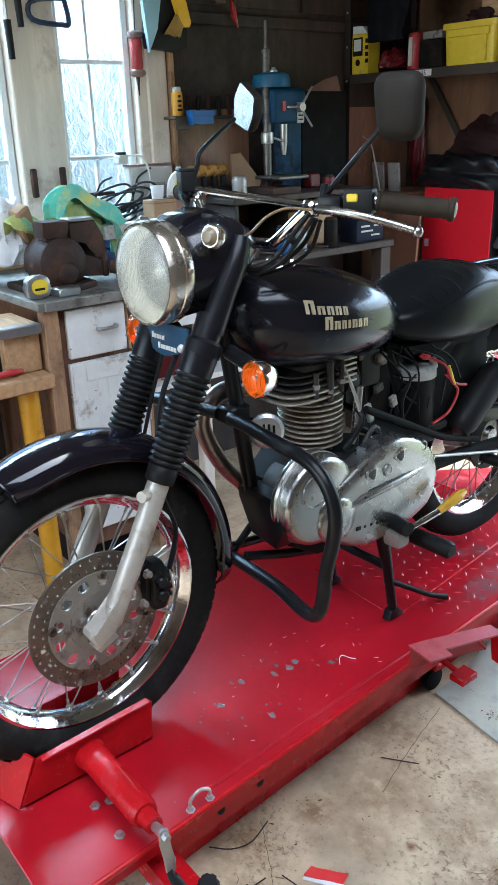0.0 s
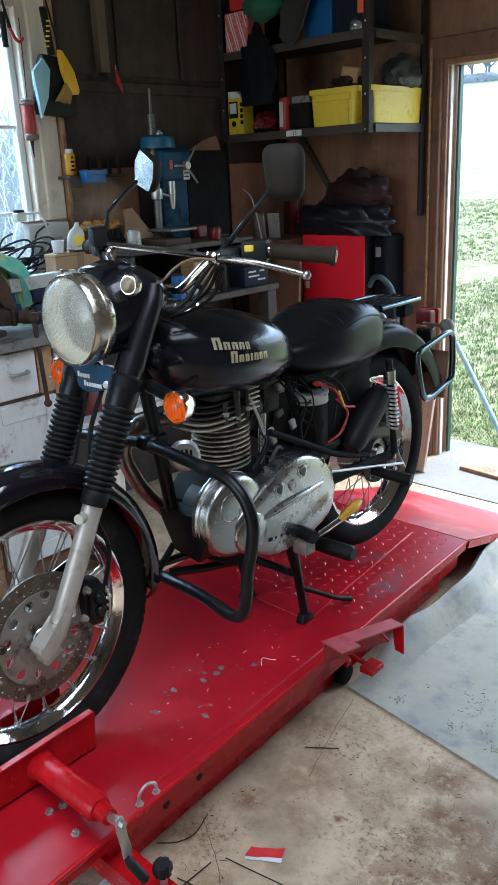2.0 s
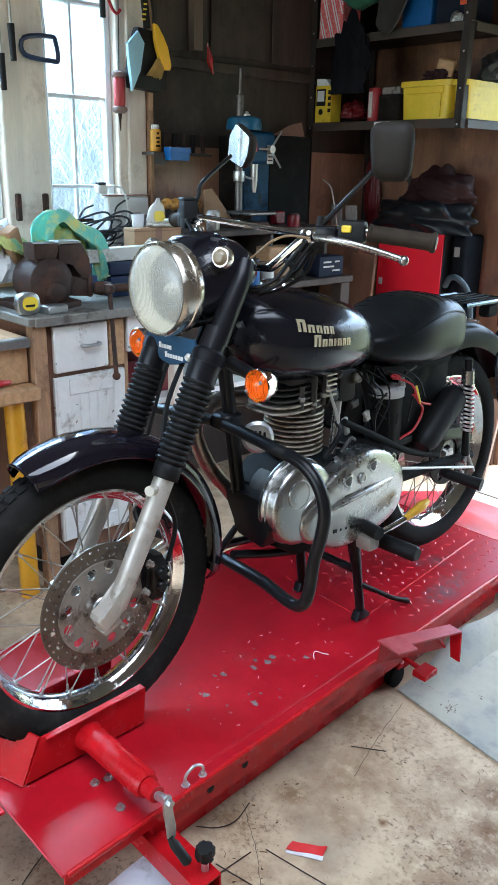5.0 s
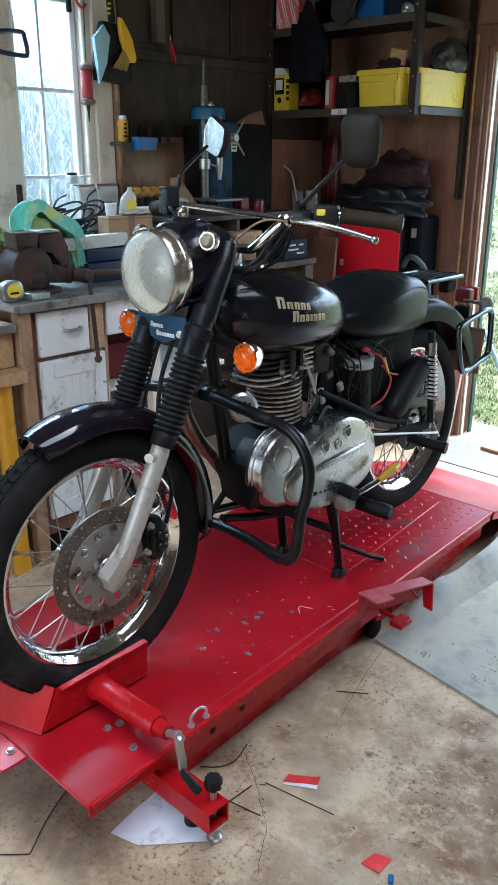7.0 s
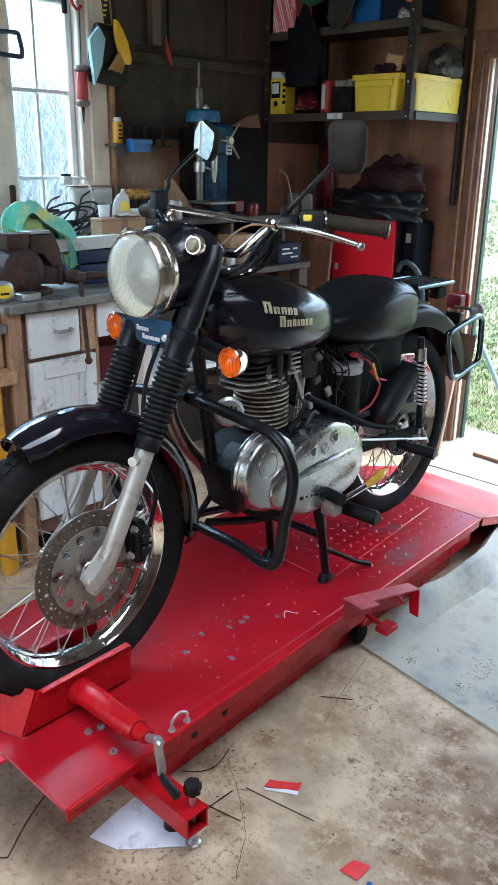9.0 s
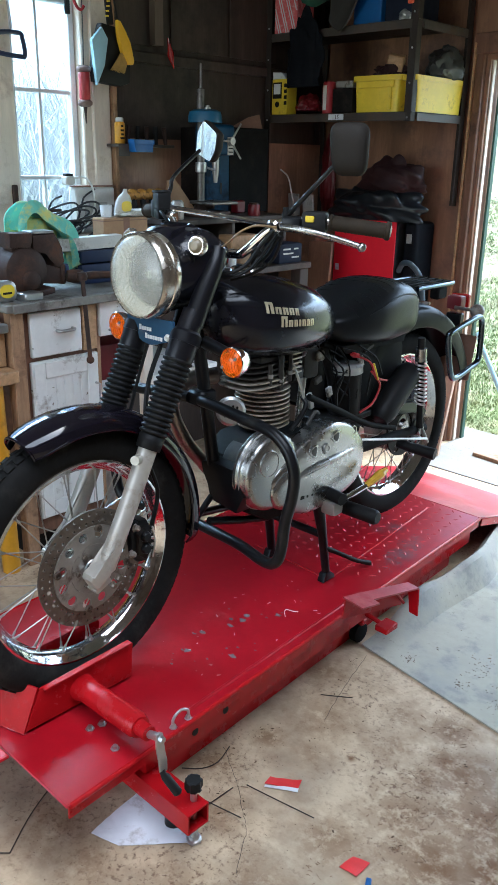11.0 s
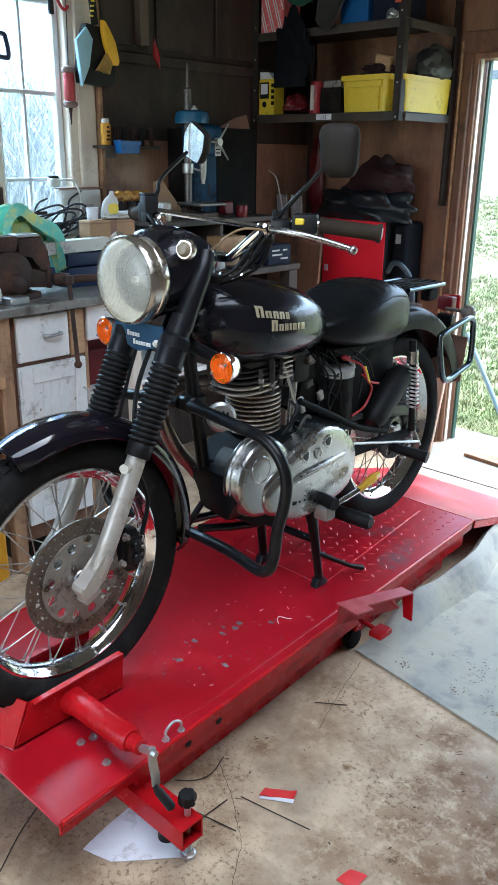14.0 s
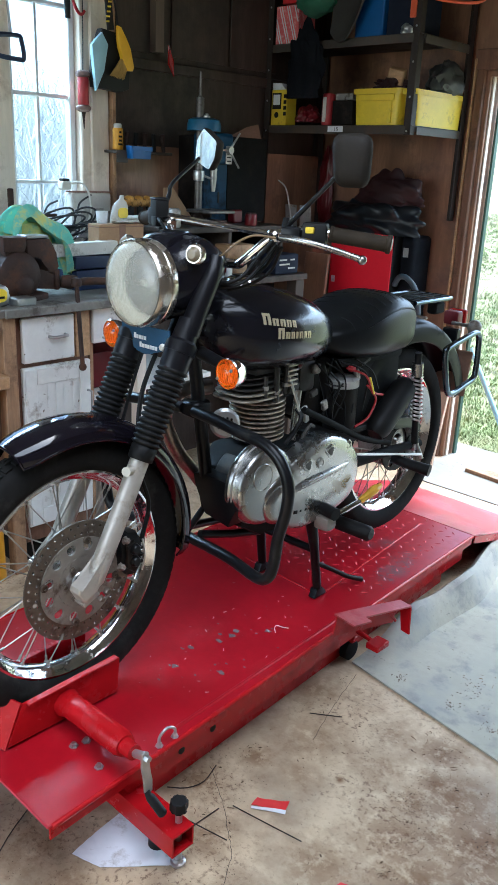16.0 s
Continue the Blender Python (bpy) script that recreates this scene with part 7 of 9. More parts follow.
part("white_edge", sheet([(0.413, 0.2315, 0.002), (0.482, 0.276, 0.002), (0.477, 0.285, 0.004), (0.411, 0.237, 0.004)], 6, 0.001, 0.003, 3.0, 30), M_PAPER, packet, "white torn edge")
solid("red_scrap", sheet([(0.684, 0.177, 0.002), (0.728, 0.179, 0.002), (0.727, 0.230, 0.002), (0.690, 0.218, 0.002)], 5, 0.001, 0.005, 5.0, 30), M_REDPAPER, "small folded red packet on the floor", "litter", loc=(0.7, 0.2, 0))
solid("blue_clip", B((0.755, 0.185, 0.005), (0.012, 0.022, 0.008), 0.002, Euler((0, 0, 0.5)).to_matrix()), M_BLUE, "tiny blue plastic clip on the floor", "clip", loc=(0.755, 0.185, 0))

rnd = random.Random(11)
for pts in ([(0.38, 0.205), (0.47, 0.222), (0.562, 0.240)], [(0.286, 0.602), (0.325, 0.63), (0.359, 0.655)], [(0.336, 0.098), (0.39, 0.11), (0.443, 0.122)], [(0.228, 0.132), (0.262, 0.165), (0.275, 0.21), (0.255, 0.271)], [(0.36, 0.085), (0.363, 0.175)], [(0.158, -0.303), (0.10, -0.22), (0.058, -0.142)], [(0.158, -0.303), (0.10, -0.36), (0.05, -0.40)]):
    solid("twig", T([(x, y, 0.0035 + 0.001 * rnd.random()) for x, y in pts], 0.0015, 5, smooth=3), M_STICK, "thin dark dry twig on the floor", "twig", "twigs on the floor", loc=(pts[0][0], pts[0][1], 0))
verts, faces = [], []
LINES = (((0.245, 0.827), (0.28, 0.744), (0.315, 0.626)), ((0.282, 0.26), (0.375, 0.192), (0.453, 0.125)), ((0.492, 0.083), (0.523, 0.039), (0.55, -0.005)), ((0.624, 0.732), (0.676, 0.641), (0.67, 0.508)), ((0.67, 0.508), (0.754, 0.457)))
SPOTS = ((0.31, 0.28, 0.05), (0.78, 0.40, 0.10), (0.9, 0.55, 0.3), (0.64, 0.19, 0.08), (0.35, -0.25, 0.2), (0.6, 0.4, 0.3), (0.63, 0.73, 0.035), (0.69, 0.53, 0.05), (0.66, 0.52, 0.03), (0.743, 0.306, 0.012), (0.77, 0.46, 0.05), (0.43, 0.50, 0.05), (0.68, 0.63, 0.035), (0.73, 0.67, 0.04), (0.82, 0.58, 0.05), (0.29, 0.37, 0.02), (0.49, 0.64, 0.05), (0.84, 0.52, 0.04), (0.45, 0.45, 0.3), (0.16, -0.20, 0.06), (0.27, -0.22, 0.06), (0.34, 0.18, 0.06), (0.40, 0.06, 0.05))
for k in range(1400):
    if k % 9 == 0:
        ln = LINES[(k // 9) % 5]
        i = rnd.randrange(len(ln) - 1)
        t = rnd.random()
        x = ln[i][0] * (1 - t) + ln[i + 1][0] * t + rnd.gauss(0, 0.008 if (k // 9) % 5 < 3 else 0.025)
        y = ln[i][1] * (1 - t) + ln[i + 1][1] * t + rnd.gauss(0, 0.008 if (k // 9) % 5 < 3 else 0.025)
    else:
        c = rnd.choice(SPOTS)
        x, y = rnd.gauss(c[0], c[2]), rnd.gauss(c[1], c[2])
    r = rnd.uniform(0.0006, 0.0022) * (2.8 if rnd.random() < 0.05 else 1)
    n = 6
    k0 = len(verts)
    a0 = rnd.uniform(0, 6.28)
    el = rnd.uniform(0.10, 0.45)
    for i in range(n):
        a = 6.283 * i / n
        px, py = r * math.cos(a) * rnd.uniform(0.7, 1.2), r * el * math.sin(a) * rnd.uniform(0.7, 1.2)
        verts.append((x + px * math.cos(a0) - py * math.sin(a0), y + px * math.sin(a0) + py * math.cos(a0), 0.0012 + rnd.uniform(0, 0.002)))
    verts.append((x, y, 0.003 + r * 0.25))
    for i in range(n):
        faces.append((k0 + i, k0 + (i + 1) % n, k0 + n))
me = bpy.data.meshes.new("leaf_litter")
me.from_pydata(verts, [], faces)
me.materials.append(M_LEAF)
tagged(new("leaf_litter", me), "scattered brown leaf crumbs and dirt on the floor", "litter", kind="stuff")
# crumbs blown onto the rubber sheet
rnd = random.Random(41)
bm = bmesh.new()
for k in range(170):
    cx, cy, s = rnd.choice(((0.373, 0.924, 0.012), (0.556, 1.025, 0.02), (0.667, 0.897, 0.015), (0.548, 0.918, 0.015), (0.62, 1.05, 0.16), (0.75, 0.95, 0.2)))
    x, y, r, g = rnd.gauss(cx, s), rnd.gauss(cy, s), rnd.uniform(0.0008, 0.0034), rnd.uniform(0, 6.28)
    if y < 0.90 - 0.147 * (x - 0.195) or x < 0.25:
        continue
    tube(bm, [(x - r * math.cos(g), y - r * math.sin(g), 0.0115), (x, y, 0.0125), (x + r * math.cos(g + 0.5), y + r * math.sin(g + 0.5), 0.0115)], r * 0.28, 4)
solid("leaf_litter", bm, M_LEAF, "dark crumbs scattered on the grey rubber sheet", "litter", kind="stuff")
# dry grass trodden in, in loose tufts
rnd = random.Random(29)
bm = bmesh.new()
for cx, cy, spread, count, zb in ((0.603, 0.759, 0.030, 34, 0), (0.66, 0.677, 0.030, 30, 0), (0.654, 0.491, 0.030, 30, 0), (0.75, 0.451, 0.040, 34, 0), (0.742, 0.303, 0.018, 16, 0), (0.641, 0.145, 0.030, 24, 0), (0.531, 1.073, 0.022, 18, 0.009), (0.836, 0.584, 0.05, 36, 0), (0.853, 0.376, 0.06, 36, 0), (0.26, 0.25, 0.03, 16, 0), (0.33, 0.21, 0.03, 14, 0), (0.62, 0.95, 0.2, 20, 0.009)):
    for k in range(int(count * 0.6)):
        x, y, a, l = rnd.gauss(cx, spread * 1.1), rnd.gauss(cy, spread * 1.1), rnd.uniform(0, 6.28), rnd.choice((0.002, 0.003, 0.004, 0.005, 0.009))
        b, z = a + rnd.uniform(-0.7, 0.7), zb + rnd.uniform(0.0015, 0.004)
        p, q = Vector((x, y, z)), Vector((x + l * math.cos(a), y + l * math.sin(a), z + rnd.uniform(0, 0.002)))
        tube(bm, [p, q, q + Vector((l * math.cos(b), l * math.sin(b), -0.001))], rnd.uniform(0.0003, 0.0010), 4)
solid("dry_grass_litter", bm, M_LITTER, "trodden bits of dry grass and soil on the floor", "litter", kind="stuff")
# hairline cracks in the floor
for pts in ([(0.262, 0.854), (0.283, 0.774), (0.304, 0.70), (0.325, 0.63), (0.368, 0.507)], [(0.244, 0.261), (0.319, 0.218), (0.38, 0.18), (0.434, 0.136), (0.475, 0.108), (0.517, 0.042), (0.549, -0.002)]):
    bm = bmesh.new()
    line = []
    for (x0, y0), (x1, y1) in zip(pts, pts[1:]):
        for k in range(6):
            f = k / 6
            line.append((x0 + (x1 - x0) * f + rnd.uniform(-0.0018, 0.0018), y0 + (y1 - y0) * f + rnd.uniform(-0.0018, 0.0018), -0.0003))
    tube(bm, line, 0.0008, 4)
    part("crack", bm, M_STICK, floor, "dark hairline crack in the concrete")

solid("plank", B((0.15, 2.70, 0.012), (1.10, 0.16, 0.022), 0.003, Euler((0, 0, radians(-6))).to_matrix()), M_PINEV, "brown weathered plank lying by the doorway", "plank", loc=(0.15, 2.7, 0))
solid("timber_offcut", B((-0.545, 2.605, 0.300), (0.050, 0.022, 0.60), 0.003, Euler((radians(-13), 0, 0)).to_matrix()), M_PALEPINE, "bare pine offcut leaning against the door jamb", "offcut", loc=(-0.545, 2.54, 0))
solid("metal_pole", T([(-0.735, 3.2, 0.52), (-0.38, 3.2, -0.06)], 0.014, 10), M_LIGHTBLUE, "pale blue-grey pole leaning outside the doorway", "pole", loc=(-0.38, 3.2, -0.06))

# ---------- workbench ----------
BZ = 0.965
bench = thing("worktop", (-1.25, 1.4, 0.93), "stained grey worktop running under the window", "worktop")
part("top_board", span(-1.585, -0.915, 0.40, 1.30, BZ - 0.028, BZ, 0.004), M_WORKTOP, bench)
part("far_board", span(-1.585, -1.05, 1.302, 2.10, BZ - 0.028, BZ, 0.004), M_DARKWALL, bench, "dark stained board")
part("edge_strip", span(-0.9148, -0.905, 0.42, 1.30, BZ - 0.03, BZ - 0.001, 0.003), M_WORKTOP, bench)
part("rear_upstand", span(-1.588, -1.5855, 0.40, 2.33, BZ, BZ + 0.02), M_PINE, bench)

cab = thing("base_cabinet", (-1.25, 0.63, 0), "chipped white kitchen base cabinet under the worktop", "cabinet")
# Dark body colour stands in for shade in the gaps round the fronts.
part("body", span(-1.55, -0.965, 0.475, 0.775, 0.10, 0.935, 0.002), M_JAMB, cab, "chipboard carcass darkened for the gaps between fronts")
part("plinth", span(-1.5, -1.02, 0.475, 0.775, 0.0, 0.099), M_GREASE, cab, "dark recessed plinth")
dr = part("drawer_front", span(-0.964, -0.944, 0.500, 0.705, 0.768, 0.922, 0.004), M_WHITEPAINT, cab, "chipped white drawer front")
part("handle", T([(-0.944, 0.602, 0.852), (-0.922, 0.606, 0.852), (-0.920, 0.635, 0.853), (-0.922, 0.661, 0.854), (-0.944, 0.665, 0.854)], 0.006, 10, smooth=4), M_STEEL, dr, "worn metal pull handle")
part("filler_strip", span(-0.962, -0.948, 0.712, 0.772, 0.765, 0.925, 0.002), M_PINE, cab, "bare brown wood strip")
part("end_post", span(-0.985, -0.940, 0.425, 0.474, 0.0, 0.935, 0.003), M_PINEV, cab, "brown wooden end post")
dd = part("door", span(-0.964, -0.945, 0.495, 0.770, 0.165, 0.752, 0.003), M_WHITEPAINT, cab, "chipped white panelled cabinet door")
for y0, y1, z0, z1 in ((0.5, 0.545, 0.17, 0.747), (0.72, 0.765, 0.17, 0.747), (0.5455, 0.7195, 0.69, 0.747), (0.5455, 0.7195, 0.17, 0.23)):
    part("door_rail", span(-0.9446, -0.939, y0, y1, z0, z1, 0.002), M_WHITEPAINT, dd)
for k in range(4):
    part("door_bead", span(-0.9446, -0.942, 0.585 + 0.035 * k, 0.588 + 0.035 * k, 0.235, 0.685), M_WHITEPAINT, dd)
part("handle", T([(-0.94, 0.752, 0.64), (-0.915, 0.752, 0.64), (-0.915, 0.752, 0.52), (-0.94, 0.752, 0.52)], 0.005, 8), M_STEEL, dd)

cab2 = thing("open_cabinet", (-1.25, 0.9, 0), "white cabinet unit with an open dark bay", "cabinet")
part("side_panel", span(-1.55, -0.965, 0.782, 0.797, 0.0, 0.935, 0.001), M_PINEV, cab2)
part("drawer_front", span(-0.964, -0.945, 0.785, 0.985, 0.805, 0.935, 0.003), M_WHITEPAINT, cab2, "white drawer front")
part("shelf", span(-1.55, -0.97, 0.798, 1.40, 0.585, 0.605, 0.001), M_WHITEPAINT, cab2)
part("post", span(-0.985, -0.945, 0.985, 1.03, 0.0, 0.80, 0.003), M_FRAMEPAINT, cab2, "cream painted post")
part("back_panel", span(-1.57, -1.555, 0.798, 2.3, 0.0, 0.935), M_DARKWALL, cab2)
part("base_board", span(-1.55, -0.98, 0.798, 1.03, 0.06, 0.08, 0.001), M_PINEV, cab2)
solid("red_toolbox", B((-1.15, 0.95, 0.675), (0.22, 0.26, 0.138), 0.01, None, 2), M_DARKRED, "dull red box on the cabinet shelf", "box", loc=(-1.15, 0.95, 0.606))
solid("grey_tin", L([(0, 0), (0.05, 0), (0.05, 0.15), (0.045, 0.155), (0, 0.155)], (-1.08, 0.86, 0.081), (0, 0, 1), 20), M_STEEL, "dull metal tin in the open cabinet", "tin", loc=(-1.08, 0.86, 0.081))
solid("dark_rag", drape((-1.30, 0.93, 0.17), (0.16, 0.09, 0.09), 7, 0.3, 4, True), M_NAVY, "dark bundle of rags in the open cabinet", "rags", loc=(-1.30, 0.93, 0.081))
far = thing("bench_support", (-1.1, 2.06, 0), "square timber bench support", "support")
part("leg", span(-1.12, -1.06, 2.03, 2.09, 0, 0.936, 0.003), M_DARKWALL, far)

# pine table with a yellow leg
tb = thing("side_table", (-1.2, 0.1, 0), "pine-topped table on yellow tubular legs", "table")
part("tabletop", span(-1.52, -0.90, -0.55, 0.421, 0.706, 0.75, 0.005), M_PINE, tb, "pine table top")
for x, y in ((-0.965, 0.355), (-0.965, -0.48), (-1.45, 0.355), (-1.45, -0.48)):
    part("leg", T([(x, y, 0.705), (x, y + 0.01, 0.0)], 0.032, 16), M_LEGYELLOW, tb, "yellow painted tubular leg")
solid("dark_box", B((-1.06, 0.27, 0.80), (0.12, 0.12, 0.10), 0.006), M_GREASE, "dark greasy metal box on the table", "box", loc=(-1.06, 0.27, 0.75))
solid("pliers", T([(-0.95, 0.26, 0.766), (-0.945, 0.31, 0.768), (-0.955, 0.345, 0.765)], [0.009, 0.011, 0.006], 8, smooth=3), M_REDWIRE, "red-handled pliers on the table", "pliers", loc=(-0.95, 0.3, 0.757))
rack = thing("timber_rest", (-1.05, 0.36, 0.75), "pine block with a steel bar on the table", "block")
part("block", span(-1.16, -0.965, 0.30, 0.415, 0.751, 0.90, 0.004), M_PINE, rack)
part("steel_bar", span(-0.964, -0.93, 0.20, 0.412, 0.872, 0.902, 0.004), M_STEEL, rack, "worn grey steel bar")

# vise on the bench
vs = thing("bench_vise", (-1.1, 0.56, BZ), "dark brown cast iron bench vise", "vise")
part("base", prism(bmesh.new(), [(-1.22, 0.44), (-1.02, 0.44), (-1.0, 0.50), (-1.0, 0.60), (-1.03, 0.66), (-1.22, 0.66)], flat_plane(BZ), 0.022, 0.006), M_DARKSTEEL, vs)
part("swivel_body", L([(0, -0.080), (0.060, -0.078), (0.080, -0.060), (0.086, -0.02), (0.086, 0.02), (0.078, 0.058), (0.060, 0.072), (0.045, 0.076), (0, 0.076)], (-1.09, 0.555, 1.050), (1, 0, 0), 32), M_DARKSTEEL, vs, "rounded cast body")
part("body_boss", L([(0, 0.012), (0.026, 0.012), (0.034, 0.006), (0.036, 0), (0, 0)], (-1.018, 0.560, 1.02), (1, 0, 0), 24), M_DARKSTEEL, vs)
part("fixed_jaw", prism(bmesh.new(), [(0.497, 1.130), (0.575, 1.126), (0.584, 1.150), (0.584, 1.176), (0.497, 1.178)], side_plane(-1.105), 0.075, 0.006), M_DARKSTEEL, vs)
part("jaw_neck", prism(bmesh.new(), [(0.505, 1.06), (0.570, 1.06), (0.566, 1.132), (0.508, 1.132)], side_plane(-1.10), 0.06, 0.008), M_DARKSTEEL, vs)
part("moving_jaw", prism(bmesh.new(), [(0.588, 1.168), (0.676, 1.170), (0.690, 1.148), (0.702, 1.118), (0.712, 1.072), (0.694, 1.050), (0.662, 1.058), (0.658, 1.086), (0.643, 1.108), (0.618, 1.118), (0.606, 1.098), (0.588, 1.100)], side_plane(-1.105), 0.070, 0.008), M_DARKSTEEL, vs, "hooked moving jaw")
part("jaw_cap", span(-1.104, -1.034, 0.590, 0.672, 1.1705, 1.180, 0.002), M_STEEL, vs, "worn bare jaw top")
part("slide_box", prism(bmesh.new(), [(0.545, 1.088), (0.650, 1.062), (0.692, 1.049), (0.690, 0.995), (0.560, 1.008)], side_plane(-1.135), 0.102, 0.008), M_DARKSTEEL, vs)
part("front_plate", span(-1.138, -1.030, 0.6925, 0.712, 0.992, 1.064, 0.006), M_DARKSTEEL, vs)
part("screw_boss", T([(-1.03, 0.712, 1.022), (-1.02, 0.735, 1.020), (-1.01, 0.765, 1.018)], [0.020, 0.025, 0.022], 16), M_DARKSTEEL, vs)
part("vise_screw", T([(-1.01, 0.765, 1.018), (-1.0, 0.80, 1.020), (-0.985, 0.90, 1.016), (-0.984, 0.905, 1.016)], [0.013, 0.015, 0.012, 0.008], 12), M_DARKSTEEL, vs)
hb = part("handle_bar", T([(-0.93, 0.708, 1.035), (-0.893, 0.700, 0.745)], 0.008, 10), M_DARKSTEEL, vs, "hanging steel handle bar")
ball(b := bmesh.new(), (-0.893, 0.700, 0.742), (0.014, 0.014, 0.014), 12, 8)
part("handle_ball", b, M_DARKSTEEL, hb)
part("handle_knob", L([(0, -0.018), (0.016, -0.014), (0.020, 0.0), (0.016, 0.014), (0, 0.018)], (-0.932, 0.7085, 1.030), (0.13, -0.03, -1), 16), M_DARKSTEEL, vs)


def towel(path, width, seed, folds):
    """A soft cloth laid along a line in the upright plane, its section puckered into folds."""
    pts = smooth_path(path, 6)
    rings = []
    n = 40
    for i, p in enumerate(pts):
        d = (pts[min(i + 1, len(pts) - 1)] - pts[max(i - 1, 0)]).normalized()
        nor = Vector((0, -d.z, d.y))
        t = i / (len(pts) - 1)
        w = width * (0.75 + 0.35 * math.sin(math.pi * min(1, t * 1.3 + 0.1)) + 0.06 * math.sin(9 * t + seed))
        ring = []
        for k in range(n):
            u = 2 * k / (n / 2) - 1 if k < n // 2 else 3 - 2 * k / (n / 2)
            edge = 1 if k < n // 2 else -1
            fold = 0.020 * math.sin(folds * u + 4 * t + seed) + 0.006 * math.sin(2.3 * folds * u - 5 * t + 2 * seed)
            ring.append(p + Vector((w * u * 0.5, 0, 0)) + nor * (fold + edge * 0.004 + 0.008 * noise.noise(Vector((u * 3, t * 6, seed)))) + d * (0.012 * math.sin(3 * u + seed) * (i in (0, len(pts) - 1))))
        rings.append(ring)
    return loft(bmesh.new(), rings)


solid("cloth", towel([(-1.20, 0.625, 1.16), (-1.20, 0.638, 1.218), (-1.20, 0.675, 1.246), (-1.20, 0.725, 1.228), (-1.19, 0.775, 1.192), (-1.18, 0.815, 1.158), (-1.17, 0.835, 1.10), (-1.17, 0.842, 1.03)], 0.11, 1.3, 8.0), M_GREENCLOTH, "crumpled teal and yellow cloth thrown over the vise", "cloth", loc=(-1.14, 0.62, 1.17), angle=80)
solid("cloth", towel([(-1.225, 0.655, 1.08), (-1.225, 0.672, 1.165), (-1.222, 0.712, 1.195), (-1.218, 0.755, 1.165), (-1.21, 0.785, 1.10)], 0.13, 2.2, 7.0), M_LIMECLOTH, "yellow-green cloth bunched under the teal one on the vise", "cloth", loc=(-1.22, 0.70, 1.08), angle=80)
solid("cloth", towel([(-1.23, 0.46, 1.16), (-1.23, 0.50, 1.165), (-1.23, 0.55, 1.15), (-1.22, 0.59, 1.12)], 0.14, 3.7, 6.0), M_LIMECLOTH, "yellow-green cloth heaped behind the vise", "cloth", loc=(-1.2, 0.45, 1.12), angle=80)
tp = thing("tape_measure", (-0.98, 0.435, BZ), "chrome tape measure with a yellow label", "tape measure")
part("case", prism(bmesh.new(), oval(0.435, 1.000, 0.038, 0.035, 20, 3.2), side_plane(-1.0), 0.035, 0.008), M_STEEL, tp)
part("label", prism(bmesh.new(), oval(0.437, 1.002, 0.026, 0.022, 18, 2.4), side_plane(-0.965), 0.002), M_YELLOWPLASTIC, tp, "yellow and black label")
part("label_bar", span(-0.9629, -0.9619, 0.420, 0.452, 0.992, 0.999), M_PLASTIC, tp, "black bar")
solid("steel_block", B((-0.97, 0.52, BZ + 0.013), (0.06, 0.075, 0.026), 0.004, Euler((0, 0, 0.1)).to_matrix()), M_STEEL, "small worn steel block on the bench", "block", loc=(-0.97, 0.52, BZ))

# clutter under the window
tray = thing("blue_case", (-1.25, 1.03, BZ), "dark blue flat plastic case on the bench", "case")
part("case_body", span(-1.40, -1.12, 0.84, 1.24, BZ + 0.001, BZ + 0.075, 0.008, 2), M_CASEBLUE, tray)
part("case_lid", span(-1.402, -1.118, 0.838, 1.242, BZ + 0.079, BZ + 0.125, 0.008, 2), M_CASEBLUE, tray)
CT = BZ + 0.126
ctn = thing("carton", (-1.24, 1.09, CT), "small open brown cardboard carton", "carton")
part("carton_body", span(-1.245, -1.172, 0.984, 1.202, CT, CT + 0.108, 0.003), M_CARTON, ctn)
part("tape_strip", span(-1.1718, -1.1712, 1.080, 1.110, CT + 0.002, CT + 0.106), M_BROWNCARD, ctn, "brown parcel tape")
part("lid_seam", span(-1.247, -1.1705, 0.9825, 1.2035, CT + 0.096, CT + 0.099, 0.0005), M_BROWNCARD, ctn)
BT = CT + 0.1085
bt = thing("glue_bottle", (-1.20, 1.10, BT), "white squeeze bottle with a yellow label leaning on the carton", "bottle")
rows_b = []
for h, w in ((0.0, 0.026), (0.004, 0.034), (0.03, 0.038), (0.06, 0.036), (0.078, 0.026), (0.088, 0.013), (0.094, 0.010), (0.104, 0.009)):
    rows_b.append([(-1.205 + 0.022 * (w / 0.038) * math.cos(6.283 * k / 20), 1.098 + 0.20 * h + w * math.sin(6.283 * k / 20), BT + 0.001 + h) for k in range(20)])
part("bottle_body", loft(bmesh.new(), rows_b), M_OFFWHITE, bt)
part("bottle_label", prism(bmesh.new(), oval(1.107, BT + 0.040, 0.024, 0.020, 16, 3.0), side_plane(-1.1835), 0.0015), M_YELLOWPLASTIC, bt, "yellow label")
solid("rag", drape((-1.20, 1.165, CT + 0.122), (0.045, 0.095, 0.013), 4.4, 0.4, 4), M_OFFWHITE, "dirty white rag across the carton", "rag", loc=(-1.20, 1.165, CT + 0.11))
cupw = thing("plastic_cup", (-1.215, 1.03, BT), "clear-white plastic cup beside the bottle", "cup")
part("cup_body", L([(0.0, 0.0), (0.020, 0.0), (0.024, 0.045), (0.0225, 0.045), (0.0185, 0.003), (0, 0.003)], (-1.215, 1.03, BT + 0.001), (0, 0, 1), 20), M_PAPER, cupw)
lt = thing("long_box", (-1.19, 0.90, CT), "long white cardboard box with a printed end", "box")
part("box_body", B((-1.16, 0.905, CT + 0.024), (0.05, 0.26, 0.046), 0.002, Euler((radians(2), 0, radians(-8))).to_matrix()), M_OFFWHITE, lt)
